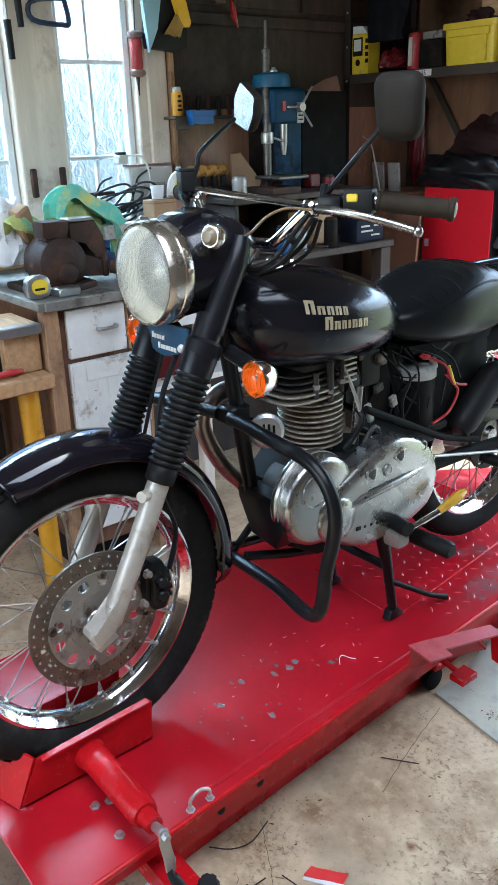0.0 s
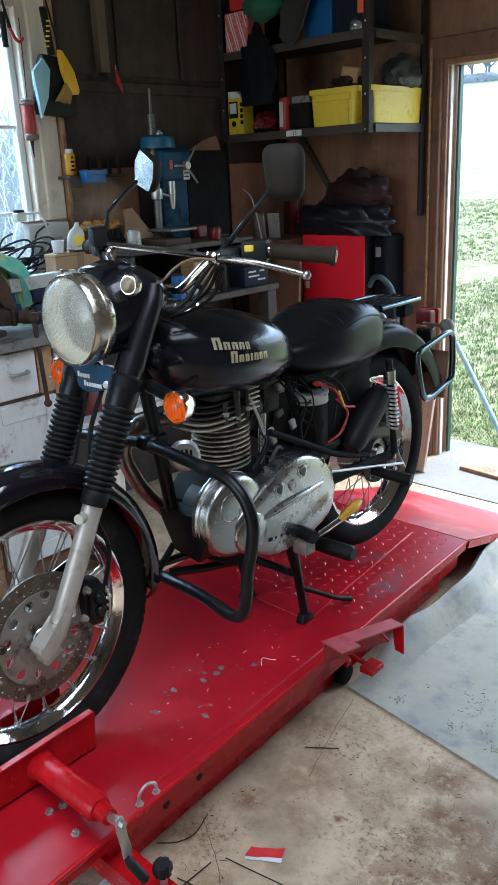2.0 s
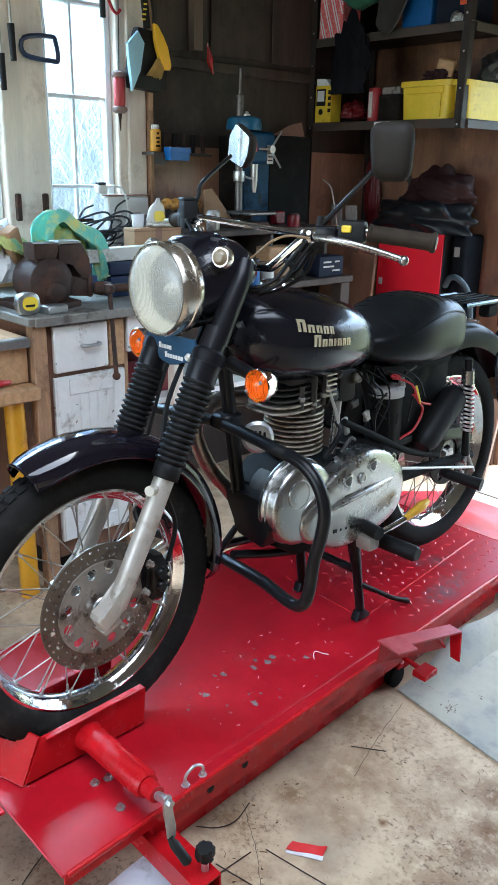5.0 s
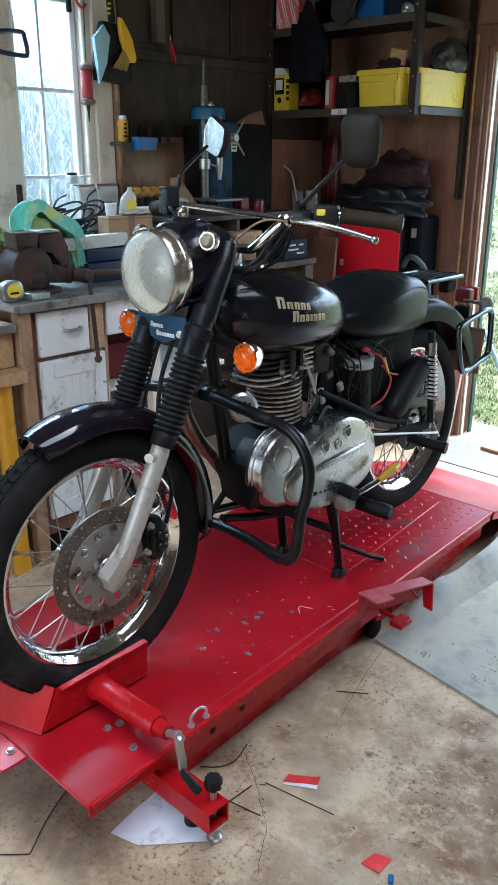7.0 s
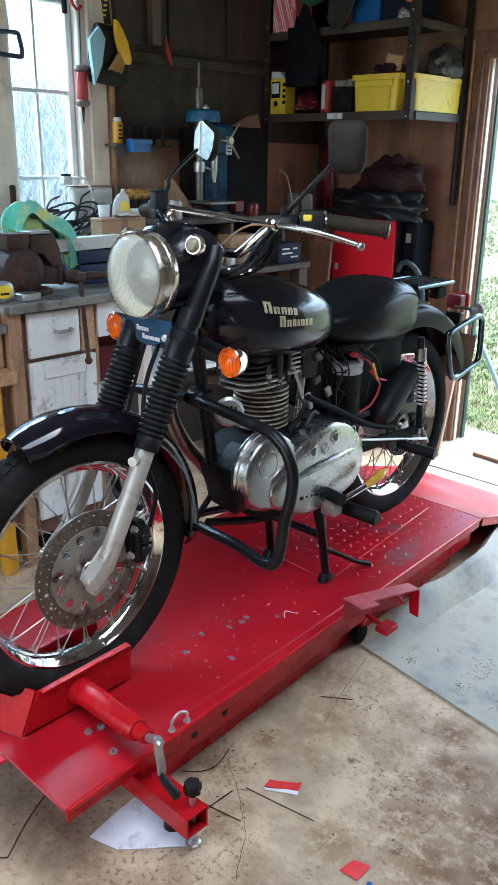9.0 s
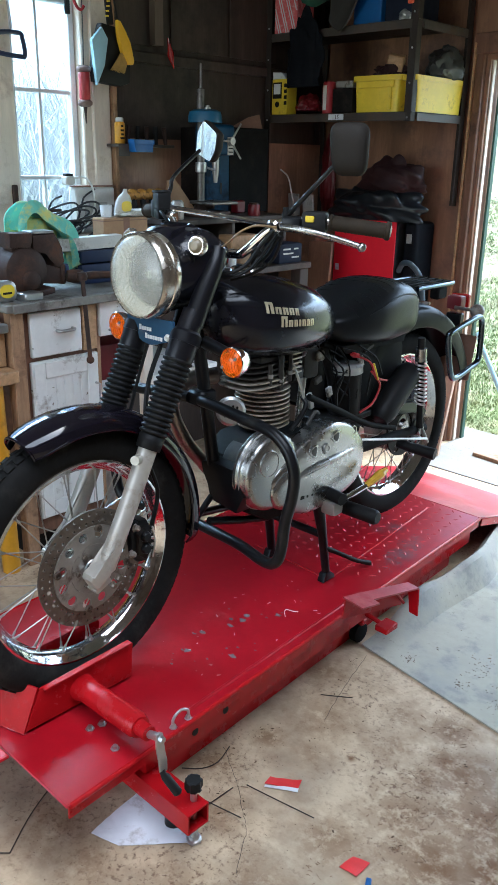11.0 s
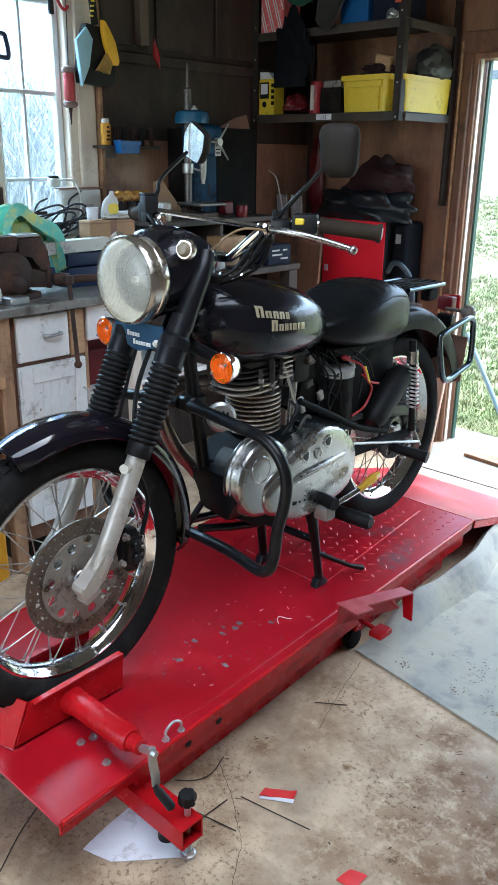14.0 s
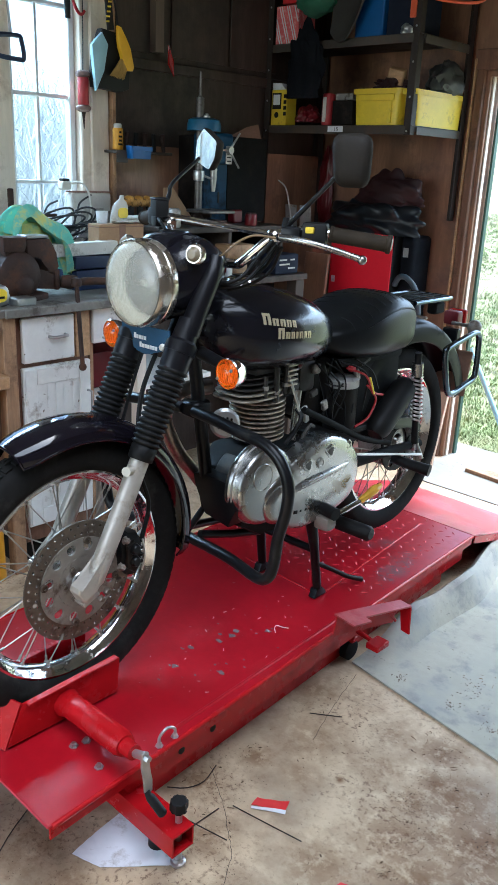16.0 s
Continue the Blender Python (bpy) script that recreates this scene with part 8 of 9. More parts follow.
part("box_print", B((-1.148, 1.012, CT + 0.030), (0.030, 0.035, 0.026), 0, Euler((radians(2), 0, radians(-8))).to_matrix()), M_PLASTIC, lt, "dark printed bars")
wb = thing("charger_box", (-1.54, 1.15, WZ0 + 0.012), "white electrical box with a cable on the sill", "electrical box")
part("box_body", span(-1.563, -1.520, 1.105, 1.305, WZ0 + 0.013, 1.298, 0.006), M_OFFWHITE, wb)
part("front_panel", span(-1.5198, -1.517, 1.145, 1.295, 1.135, 1.225, 0.001), M_CASTALLOY, wb, "grey front panel")
part("box_label", span(-1.5198, -1.5175, 1.165, 1.262, 1.178, 1.236), M_CASTALLOY, wb, "grey printed panel")
part("box_edge", span(-1.565, -1.5185, 1.103, 1.307, 1.299, 1.305, 0.001), M_BROWNCARD, wb)
part("mains_plug", B((-1.55, 1.09, 1.325), (0.04, 0.045, 0.035), 0.006), M_OFFWHITE, wb, "white mains plug")
part("plug_top", B((-1.55, 1.09, 1.348), (0.03, 0.035, 0.010), 0.003), M_PLASTIC, wb)
part("cable", T([(-1.55, 1.11, 1.335), (-1.52, 1.16, 1.335), (-1.50, 1.18, 1.28), (-1.49, 1.17, 1.20), (-1.48, 1.10, 1.12)], 0.0045, 8, smooth=5), M_OFFWHITE, wb, "white cable")
cb = thing("cable_heap", (-1.42, 1.0, BZ), "heap of loosely coiled black cables", "cable")
rnd = random.Random(21)
for k in range(9):
    cx, cy, r = -1.46 + rnd.uniform(-0.03, 0.03), 1.02 + rnd.uniform(-0.08, 0.10), rnd.uniform(0.085, 0.15)
    tilt = rnd.uniform(0.1, 0.85)
    pts = []
    for i in range(12):
        a = 6.283 * i / 12
        w = 1 + 0.12 * math.sin(2 * a + k)
        pts.append((cx + r * 0.45 * math.sin(a) * w, cy + r * math.cos(a) * w, 1.115 + 0.02 * k * 0.4 + r * tilt * math.sin(a + 0.4)))
    part("cable_loop", T(pts, 0.0042, 7, True, 3), M_CABLE, cb)
part("cable_end", T([(-1.45, 1.05, 1.16), (-1.48, 1.10, 1.22), (-1.50, 1.13, 1.26), (-1.52, 1.20, 1.29)], 0.004, 7, smooth=4), M_CABLE, cb)
part("cable_end", T([(-1.42, 0.93, 1.13), (-1.40, 0.88, 1.18), (-1.42, 0.92, 1.25), (-1.44, 0.98, 1.27)], 0.004, 7, smooth=4), M_CABLE, cb)
part("cable_base", T([(-1.46, 0.92, 1.05), (-1.45, 1.05, 1.06), (-1.46, 1.15, 1.04), (-1.47, 1.2, BZ + 0.005)], 0.004, 7, smooth=4), M_CABLE, cb)
solid("white_bag", drape((-1.30, 0.47, 1.10), (0.10, 0.10, 0.13), 6.2, 0.35, 4, True), M_PAPER, "crumpled white paper bag behind the vise", "bag", loc=(-1.3, 0.47, BZ))
solid("dark_tool", B((-1.22, 0.52, 1.16), (0.05, 0.06, 0.12), 0.008, Euler((0.5, 0.2, 0.4)).to_matrix()), M_CARTON, "brown block leaning behind the vise", "block", loc=(-1.22, 0.52, BZ))

# raised shelf at the far end of the bench
RZT = 1.175
rs = thing("bench_riser", (-1.35, 1.85, BZ), "dark raised timber stand on the worktop", "stand")
part("riser_top", span(-1.58, -1.20, 1.36, 2.10, RZT - 0.025, RZT, 0.004), M_DARKWALL, rs)
for y in (1.37, 1.72, 2.07):
    part("riser_leg", span(-1.57, -1.21, y, y + 0.02, BZ + 0.001, RZT - 0.026, 0.002), M_DARKWALL, rs)
solid("wooden_box", B((-1.20, 1.75, BZ + 0.07), (0.09, 0.17, 0.13), 0.005), M_PINE, "plain wooden box under the raised stand", "box", loc=(-1.2, 1.75, BZ))

# small clutter at the far end of the bench
for k, (x, y, z, m_) in enumerate(((-1.10, 1.36, BZ, M_DARKSTEEL), (-1.08, 1.50, BZ, M_BLUE), (-1.12, 1.62, BZ, M_OFFWHITE), (-1.09, 1.76, BZ, M_GREASE), (-1.24, 1.42, RZT, M_CASTALLOY), (-1.23, 1.88, RZT, M_DARKRED))):
    h = (0.06, 0.10, 0.075, 0.11, 0.07, 0.05)[k]
    jar = thing("small_tin", (x, y, z), ("dark greasy tin on the bench", "blue tin on the bench", "dirty white plastic pot on the bench", "black spray tin on the bench", "dull grey tin on the raised stand", "faded red tin on the raised stand")[k], "tin", "tins on the bench")
    part("tin_body", L([(0, 0), (0.026, 0), (0.028, 0.003), (0.028, h - 0.004), (0.026, h), (0, h)], (x, y, z), (0, 0, 1), 20), m_, jar)
    part("tin_lid", L([(0, h + 0.008), (0.020, h + 0.008), (0.024, h + 0.004), (0.024, h), (0, h)], (x, y, z), (0, 0, 1), 18), M_DARKSTEEL if k % 2 else M_CASTALLOY, jar)
for k, (x, y, a, l) in enumerate(((-1.14, 1.44, 0.4, 0.16), (-1.10, 1.56, 1.2, 0.13), (-1.15, 1.70, 0.2, 0.18), (-1.11, 1.82, 2.4, 0.14))):
    d = Vector((math.cos(a), math.sin(a), 0)) * l / 2
    c = Vector((x, y, BZ + 0.009))
    tool = thing("hand_tool", (x, y, BZ), "dark-handled hand tool lying on the bench", "hand tool", "tools lying on the bench")
    part("handle", T([c - d, c - d * 0.1], [0.009, 0.008], 8), M_PLASTIC if k % 2 else M_HANDLERED, tool)
    part("blade", T([c - d * 0.1, c + d], [0.004, 0.003], 6), M_STEEL, tool)

# pillar drill
DX, DY = -1.305, 1.617
dp = thing("pillar_drill", (DX, DY, RZT), "worn blue bench pillar drill with a steel column", "drill press")
part("foot", B((DX + 0.02, DY + 0.01, RZT + 0.014), (0.17, 0.15, 0.027), 0.008, None, 2), M_DARKSTEEL, dp)
part("foot_boss", L([(0, 0.03), (0.026, 0.03), (0.034, 0.004), (0.034, 0), (0, 0)], (DX, DY, RZT + 0.027), (0, 0, 1), 20), M_DARKSTEEL, dp)
part("column", T([(DX, DY, RZT + 0.03), (DX, DY, 1.70)], 0.0165, 18), M_COLUMN, dp, "worn steel column")
part("column_collar", L([(0.0165, -0.022), (0.024, -0.020), (0.026, 0.0), (0.024, 0.020), (0.0165, 0.022)], (DX, DY, 1.385), (0, 0, 1), 20), M_STEEL, dp, "bright clamping collar")
part("clamp_lever", T([(DX + 0.02, DY + 0.012, 1.385), (DX + 0.05, DY + 0.035, 1.372)], 0.005, 8), M_STEEL, dp)
part("column_cap", T([(DX, DY, 1.70), (DX, DY, 1.705), (DX, DY, 1.80)], [0.012, 0.007, 0.005], 12), M_COLUMN, dp)
part("spindle_nut", L([(0, 0.02), (0.008, 0.02), (0.010, 0.012), (0.016, 0.010), (0.016, 0), (0, 0)], (DX + 0.02, DY + 0.02, 1.618), (0, 0, 1), 12), M_STEEL, dp)
hd = part("head", B((DX, DY + 0.085, 1.50), (0.090, 0.17, 0.13), 0.02, None, 3), M_DRILLBLUE, dp, "blue cast head")
part("belt_cover", L([(0, 0.03), (0.050, 0.03), (0.068, 0.022), (0.074, 0.0), (0.074, -0.022), (0, -0.022)], (DX, DY + 0.025, 1.590), (0, 0, 1), 28), M_DRILLLIGHT, dp, "bright blue belt cover")
part("front_label", B((DX + 0.0465, DY + 0.135, 1.475), (0.003, 0.035, 0.075), 0), M_CASTALLOY, hd, "grey instruction label")
for z in (1.450, 1.465, 1.480, 1.495):
    part("label_bar", B((DX + 0.0485, DY + 0.135, z), (0.001, 0.026, 0.005), 0), M_PLASTIC, hd, "dark bar")
part("warning_mark", B((DX + 0.0465, DY + 0.050, 1.500), (0.003, 0.018, 0.035), 0.0005), M_HANDLERED, hd, "small red warning mark")
part("chuck", T([(DX + 0.03, DY + 0.06, 1.435), (DX + 0.03, DY + 0.06, 1.37), (DX + 0.03, DY + 0.06, 1.32)], [0.016, 0.015, 0.008], 14), M_STEEL, dp)
for k in range(3):
    g = radians(60 + 120 * k)
    part("feed_handle", T([(DX + 0.055, DY + 0.13, 1.495), (DX + 0.075, DY + 0.13 + 0.085 * math.cos(g), 1.495 + 0.085 * math.sin(g))], [0.005, 0.004], 8), M_STEEL, dp)
part("feed_hub", T([(DX + 0.045, DY + 0.13, 1.495), (DX + 0.068, DY + 0.13, 1.495)], 0.016, 14), M_CASTALLOY, dp)
part("work_table", B((DX + 0.05, DY + 0.03, 1.238), (0.15, 0.16, 0.014), 0.004), M_COLUMN, dp)
part("table_arm", T([(DX, DY, 1.222), (DX + 0.05, DY + 0.03, 1.230)], 0.02, 10), M_DARKSTEEL, dp)
bc = thing("blue_cabinet", (-1.45, 1.98, RZT), "blue steel cabinet with a dark front", "cabinet")
part("cabinet_body", span(-1.575, -1.412, 1.735, 2.15, RZT + 0.001, 1.555, 0.004), M_GREASE, bc)
part("cabinet_panel", span(-1.411, -1.395, 1.732, 1.882, RZT + 0.001, 1.565, 0.004), M_DRILLBLUE, bc, "blue side panel")
part("cabinet_front", span(-1.411, -1.398, 1.884, 2.152, RZT + 0.001, 1.560, 0.004), M_ENGINEBLACK, bc, "black front")
part("cabinet_slot", span(-1.3948, -1.393, 1.822, 1.832, 1.265, 1.315), M_PLASTIC, bc, "dark slot")
part("cabinet_feet", span(-1.41, -1.36, 1.90, 1.96, RZT + 0.001, RZT + 0.06, 0.006), M_DARKRED, bc, "dull red box at its foot")
solid("cardboard_flap", sheet([(-1.56, 2.00, 1.545), (-1.50, 2.22, 1.545), (-1.52, 2.21, 1.63), (-1.55, 2.16, 1.615)], 6, 0.004, 0.01, 1.0), M_BROWNCARD, "bent brown cardboard leaning on the wall", "cardboard", loc=(-1.53, 2.1, 1.54))
solid("plywood_offcut", prism(bmesh.new(), [(1.55, RZT + 0.001), (1.74, RZT + 0.001), (1.60, RZT + 0.155), (1.555, RZT + 0.15)], side_plane(-1.47), 0.012, 0.001), M_CARTON, "tan plywood offcut leaning on the wall", "offcut", loc=(-1.46, 1.6, RZT))

# yellow and black power tools
for k, y in enumerate((1.335, 1.385, 1.435, 1.48)):
    pt = thing("cordless_tool", (-1.45, y, RZT), "yellow and black cordless power tool", "power tool", "power tools on the stand")
    part("tool_body", T([(-1.43, y - 0.045, RZT + 0.085), (-1.44, y, RZT + 0.095), (-1.45, y + 0.03, RZT + 0.09)], [0.014, 0.024, 0.022], 12, smooth=3), M_AMBERDULL, pt)
    part("tool_grip", T([(-1.44, y + 0.01, RZT + 0.085), (-1.44, y + 0.015, RZT + 0.03)], 0.014, 10), M_PLASTIC, pt)
    part("battery", B((-1.44, y + 0.012, RZT + 0.018), (0.05, 0.055, 0.034), 0.005), M_PLASTIC, pt)

# ---------- on the window wall ----------
RT = (WX + 0.06, 1.186)
rt = thing("red_handled_tool", (*RT, 1.55), "faded red spindle-shaped tool hanging on the window frame", "hand tool")
part("red_body", L([(0, 0), (0.019, 0), (0.0225, 0.012), (0.0215, 0.055), (0.0225, 0.100), (0.019, 0.112), (0, 0.112)], (*RT, 1.636), (0, 0, 1), 20), M_HANDLERED, rt)
for z in (1.628, 1.756):
    part("end_knob", L([(0, -0.015), (0.018, -0.014), (0.029, -0.007), (0.031, 0.0), (0.029, 0.007), (0.018, 0.014), (0, 0.015)], (*RT, z), (0, 0, 1), 22), M_KNOB, rt, "grey-brown worn end knob")
part("tip", T([(*RT, 1.615), (*RT, 1.59), (RT[0], RT[1] + 0.001, 1.55)], [0.009, 0.005, 0.002], 8), M_DARKSTEEL, rt)
part("hanging_cord", T([(*RT, 1.77), (WX + 0.045, 1.200, 1.90), (WX + 0.037, 1.208, 2.06)], 0.002, 6), M_CABLE, rt)
saw = thing("hacksaw", (WX + 0.05, 0.86, 1.78), "dark blue framed hacksaw hanging on the window post", "saw")
part("saw_frame", T([(WX + 0.05, 0.79, 1.845), (WX + 0.05, 0.90, 1.86), (WX + 0.05, 0.918, 1.84), (WX + 0.05, 0.925, 1.785), (WX + 0.05, 0.90, 1.778), (WX + 0.05, 0.79, 1.79)], 0.009, 8, True, 4), M_CASEBLUE, saw)
part("saw_back", T([(WX + 0.05, 0.875, 1.855), (WX + 0.045, 0.865, 2.0), (WX + 0.04, 0.86, 2.10)], 0.005, 8), M_STEEL, saw)
for y, z0 in ((0.745, 1.765), (0.70, 1.665), (1.128, 1.95)):
    hh = thing("screwdriver", (WX + 0.05, y, z0), "black-handled screwdriver hanging at the window", "screwdriver", "hanging screwdrivers")
    part("handle", T([(WX + 0.05, y, z0), (WX + 0.05, y - 0.003, z0 + 0.12)], [0.011, 0.013], 10), M_PLASTIC, hh)
    part("shank", T([(WX + 0.05, y - 0.003, z0 + 0.12), (WX + 0.045, y - 0.006, 2.14)], 0.005, 6), M_STEEL, hh)
wr = thing("red_snips", (WX + 0.04, 1.185, 2.0), "red-handled snips hanging over the window", "hand tool")
part("snips_handle", T([(WX + 0.04, 1.16, 2.02), (WX + 0.04, 1.18, 1.985), (WX + 0.04, 1.20, 1.975), (WX + 0.04, 1.215, 1.99)], 0.006, 8, smooth=4), M_REDWIRE, wr)
part("snips_blade", T([(WX + 0.04, 1.16, 2.02), (WX + 0.04, 1.14, 2.12)], [0.008, 0.004], 8), M_DARKSTEEL, wr)

dpn = thing("dustpan", (WX + 0.0970, 1.310, 1.70), "black dustpan hanging with a pale blue one", "dustpan")
part("pan", prism(bmesh.new(), [(1.225, 1.86), (1.255, 1.93), (1.345, 1.92), (1.395, 1.80), (1.388, 1.715), (1.345, 1.70), (1.215, 1.71), (1.210, 1.76)], side_plane(WX + 0.0630), 0.04, 0.006), M_PLASTIC, dpn)
part("pale_pan", prism(bmesh.new(), [(1.189, 1.862), (1.239, 1.912), (1.268, 1.870), (1.247, 1.771), (1.207, 1.695), (1.196, 1.79)], side_plane(WX + 0.1050), 0.018, 0.003), M_LIGHTBLUE, dpn, "pale blue plastic pan")
part("strap", B((WX + 0.1070, 1.283, 2.01), (0.012, 0.032, 0.17), 0.003, Euler((radians(6), 0, 0)).to_matrix()), M_PLASTIC, dpn)
for k in range(6):
    part("strap_mark", B((WX + 0.1145, 1.272 + 0.003 * k, 1.955 + 0.018 * k), (0.002, 0.016, 0.006), 0, Euler((radians(6), 0, 0)).to_matrix()), M_YELLOWPLASTIC, dpn, "yellow strap mark")
br2 = thing("hand_brush", (WX + 0.1170, 1.380, 1.77), "amber-handled hand brush with straw bristles", "brush")
part("brush_handle", prism(bmesh.new(), [(1.314, 1.945), (1.328, 1.942), (1.352, 1.905), (1.377, 1.867), (1.394, 1.800), (1.388, 1.784), (1.360, 1.782), (1.338, 1.824), (1.322, 1.868), (1.314, 1.90)], side_plane(WX + 0.1090), 0.022, 0.006), M_CANAMBER_HANDLE, br2)
part("hanging_cord", T([(WX + 0.118, 1.321, 1.942), (WX + 0.110, 1.312, 2.02), (WX + 0.09, 1.300, 2.13)], 0.004, 6), M_PLASTIC, br2)
bm = bmesh.new()
rnd = random.Random(3)
for k in range(150):
    u = rnd.random()
    x = WX + 0.1110 + rnd.random() * 0.016
    p = (x, 1.334 + 0.026 * u, 1.826 - 0.03 * u)
    e = (x + rnd.uniform(-0.004, 0.004), 1.284 + 0.064 * u + rnd.uniform(-0.003, 0.003), 1.757 - 0.012 * u + rnd.random() * 0.012)
    tube(bm, [p, (Vector(p) + Vector(e)) / 2 + Vector((0, 0.003, 0.002)), e], 0.0013, 4)
part("bristles", bm, M_STRAW, br2, "straw-coloured bristles", kind="stuff")
rtri = thing("red_triangle", (WX + 0.02, 1.70, 1.82), "red warning triangle hanging on the rail", "reflector")
part("reflector", T([(WX + 0.052, 1.645, 1.915), (WX + 0.052, 1.672, 1.86), (WX + 0.052, 1.676, 1.80), (WX + 0.052, 1.648, 1.845)], 0.005, 6, True), M_REDLENS, rtri)
part("reflector_face", prism(bmesh.new(), [(1.648, 1.905), (1.670, 1.86), (1.673, 1.81), (1.650, 1.85)], side_plane(WX + 0.049), 0.003), M_HANDLERED, rtri)
YC = (WX + 0.088, 1.337)
ys = thing("yellow_can", (*YC, 1.475), "small amber canister with a white cap on the wall rack", "canister")
part("can_body", L([(0, 0), (0.020, 0), (0.022, 0.003), (0.022, 0.080), (0.019, 0.086), (0, 0.086)], (*YC, 1.476), (0, 0, 1), 20), M_CANAMBER, ys)
part("can_cap", L([(0, 0), (0.017, 0), (0.017, 0.012), (0.014, 0.017), (0, 0.017)], (*YC, 1.5625), (0, 0, 1), 18), M_OFFWHITE, ys, "dirty white cap")
for z, w in ((1.497, 0.022), (1.512, 0.014), (1.528, 0.018), (1.545, 0.010)):
    part("can_mark", B((YC[0] + 0.0222, YC[1] - 0.003, z), (0.0016, w, 0.008), 0), M_GREASE, ys, "dark label bar")
wk = thing("wall_rack", (WX + 0.05, 1.55, 1.43), "dark wall rack with a blue parts bin", "rack")
part("rack_plate", span(WX + 0.021, WX + 0.118, 1.305, 1.62, 1.462, 1.474, 0.002), M_SHELF, wk)
part("rack_front", span(WX + 0.1185, WX + 0.121, 1.305, 1.365, 1.425, 1.474, 0.001), M_SHELF, wk)
part("parts_bin", prism(bmesh.new(), [(1.352, 1.494), (1.462, 1.492), (1.455, 1.442), (1.360, 1.442)], side_plane(WX + 0.120), 0.045, 0.005), M_BLUE, wk, "blue plastic parts bin")
part("bin_lip", span(WX + 0.1655, WX + 0.169, 1.354, 1.461, 1.474, 1.493, 0.001), M_BLUE, wk)
for k in range(5):
    y = 1.40 + 0.055 * k
    tl = thing("small_tool", (WX + 0.055, y, 1.475), "small dark hand tool standing in the rack", "hand tool", "tools in the rack")
    part("tool_handle", T([(WX + 0.055, y, 1.475), (WX + 0.06, y + 0.01 - 0.006 * k, 1.55)], [0.008, 0.011], 8), M_PLASTIC if k % 2 else M_DARKSTEEL, tl)

# ---------- shelving on the back wall ----------
sh = thing("shelving", (-1.16, 2.535, 0), "grey-brown slotted-angle steel shelving unit", "shelving")
for x, y in ((-1.59, 2.325), (-0.745, 2.325), (-1.59, 2.77), (-0.735, 2.77)):
    z0 = 1.595 if x > -1 and y < 2.5 else 1.22 if x > -1 else 0.0
    pst = part("post", span(x, x + 0.036, y, y + 0.003, z0, 2.44, 0.0008), M_POST, sh)
    part("post_leg", span(x if x < -1 else x + 0.033, (x if x < -1 else x + 0.033) + 0.003, y + 0.0035 if y < 2.5 else y - 0.036, y + 0.038 if y < 2.5 else y - 0.0005, z0, 2.44, 0.0008), M_POST, sh)
    if y < 2.5:
        for k in range(6):
            part("bolt", L([(0, 0.003), (0.004, 0.003), (0.005, 0), (0, 0)], (x + 0.018, y - 0.0002, 1.61 + 0.14 * k), (0, -1, 0), 6), M_ZINC, sh)
for z in (1.635, 2.005):
    part("shelf_board", span(-1.586, -0.704, 2.330, 2.768, z - 0.004, z, 0.001), M_SHELF, sh)
    part("shelf_lip", span(-1.553, -0.736, 2.3245, 2.3285, z - 0.038, z - 0.0045, 0.001), M_SHELF, sh)
    part("shelf_side", span(-0.7035, -0.6995, 2.365, 2.74, z - 0.038, z - 0.0045, 0.001), M_SHELF, sh)
tg = part("shelf_tag", span(-1.170, -1.080, 2.3225, 2.3242, 1.605, 1.630), M_PAPER, sh, "white shelf tag")
part("shelf_cross", B((-1.16, 2.779, 1.2), (1.15, 0.003, 0.03), 0, Euler((0, radians(55), 0)).to_matrix()), M_SHELF, sh)
cu = bpy.data.curves.new("tag_number", "FONT")
cu.body, cu.size, cu.extrude, cu.align_x = "15", 0.026, 0.0003, "CENTER"
tn = new("tag_number", cu)
tn.parent = tg
tn.location = Vector((-1.120, 2.322, 1.608)) - base(tg)
tn.rotation_euler = (radians(90), 0, 0)
cu.materials.append(M_PLASTIC)

SZ = 1.6355


def tub(name, x0, x1, y0, y1, h, label, notch):
    """An open plastic storage tub with a rolled rim."""
    t = thing(name, ((x0 + x1) / 2, (y0 + y1) / 2, SZ), label, "storage tub", "yellow tubs on the shelf")
    bm = bmesh.new()
    rings = []
    cx, cy = (x0 + x1) / 2, (y0 + y1) / 2
    for s, z in ((0.90, 0.0), (0.98, h), (0.94, h), (0.88, 0.006)):
        rings.append([(cx + (x1 - x0) / 2 * s * u, cy + (y1 - y0) / 2 * s * v, SZ + z) for u, v in oval(0, 0, 1, 1, 24, 9)])
    loft(bm, rings)
    part("tub_body", bm, M_YELLOWPLASTIC, t)
    rim = bmesh.new()
    loft(rim, [[(cx + (x1 - x0) / 2 * s * u, cy + (y1 - y0) / 2 * s * v, SZ + z) for u, v in oval(0, 0, 1, 1, 24, 9)] for s, z in ((0.982, h - 0.022), (1.04, h - 0.022), (1.04, h), (0.982, h))], closed=True)
    part("tub_rim", rim, M_YELLOWPLASTIC, t)
    if notch:
        part("grip_panel", span(cx - 0.10, cx + 0.10, y0 - 0.004, y0 + 0.004, SZ + h - 0.052, SZ + h - 0.024, 0.002), M_YELLOWPLASTIC, t)
        part("tub_rib", span(x1 - 0.06, x1 - 0.045, y0 - 0.001, y0 + 0.012, SZ + 0.01, SZ + h - 0.022, 0.002), M_YELLOWPLASTIC, t)
    return t


tub("yellow_tub", -1.050, -0.785, 2.34, 2.515, 0.155, "yellow plastic tub filled with odd parts", True)
tub("yellow_tub", -0.780, -0.702, 2.345, 2.762, 0.150, "yellow plastic tub at the shelf end", False)
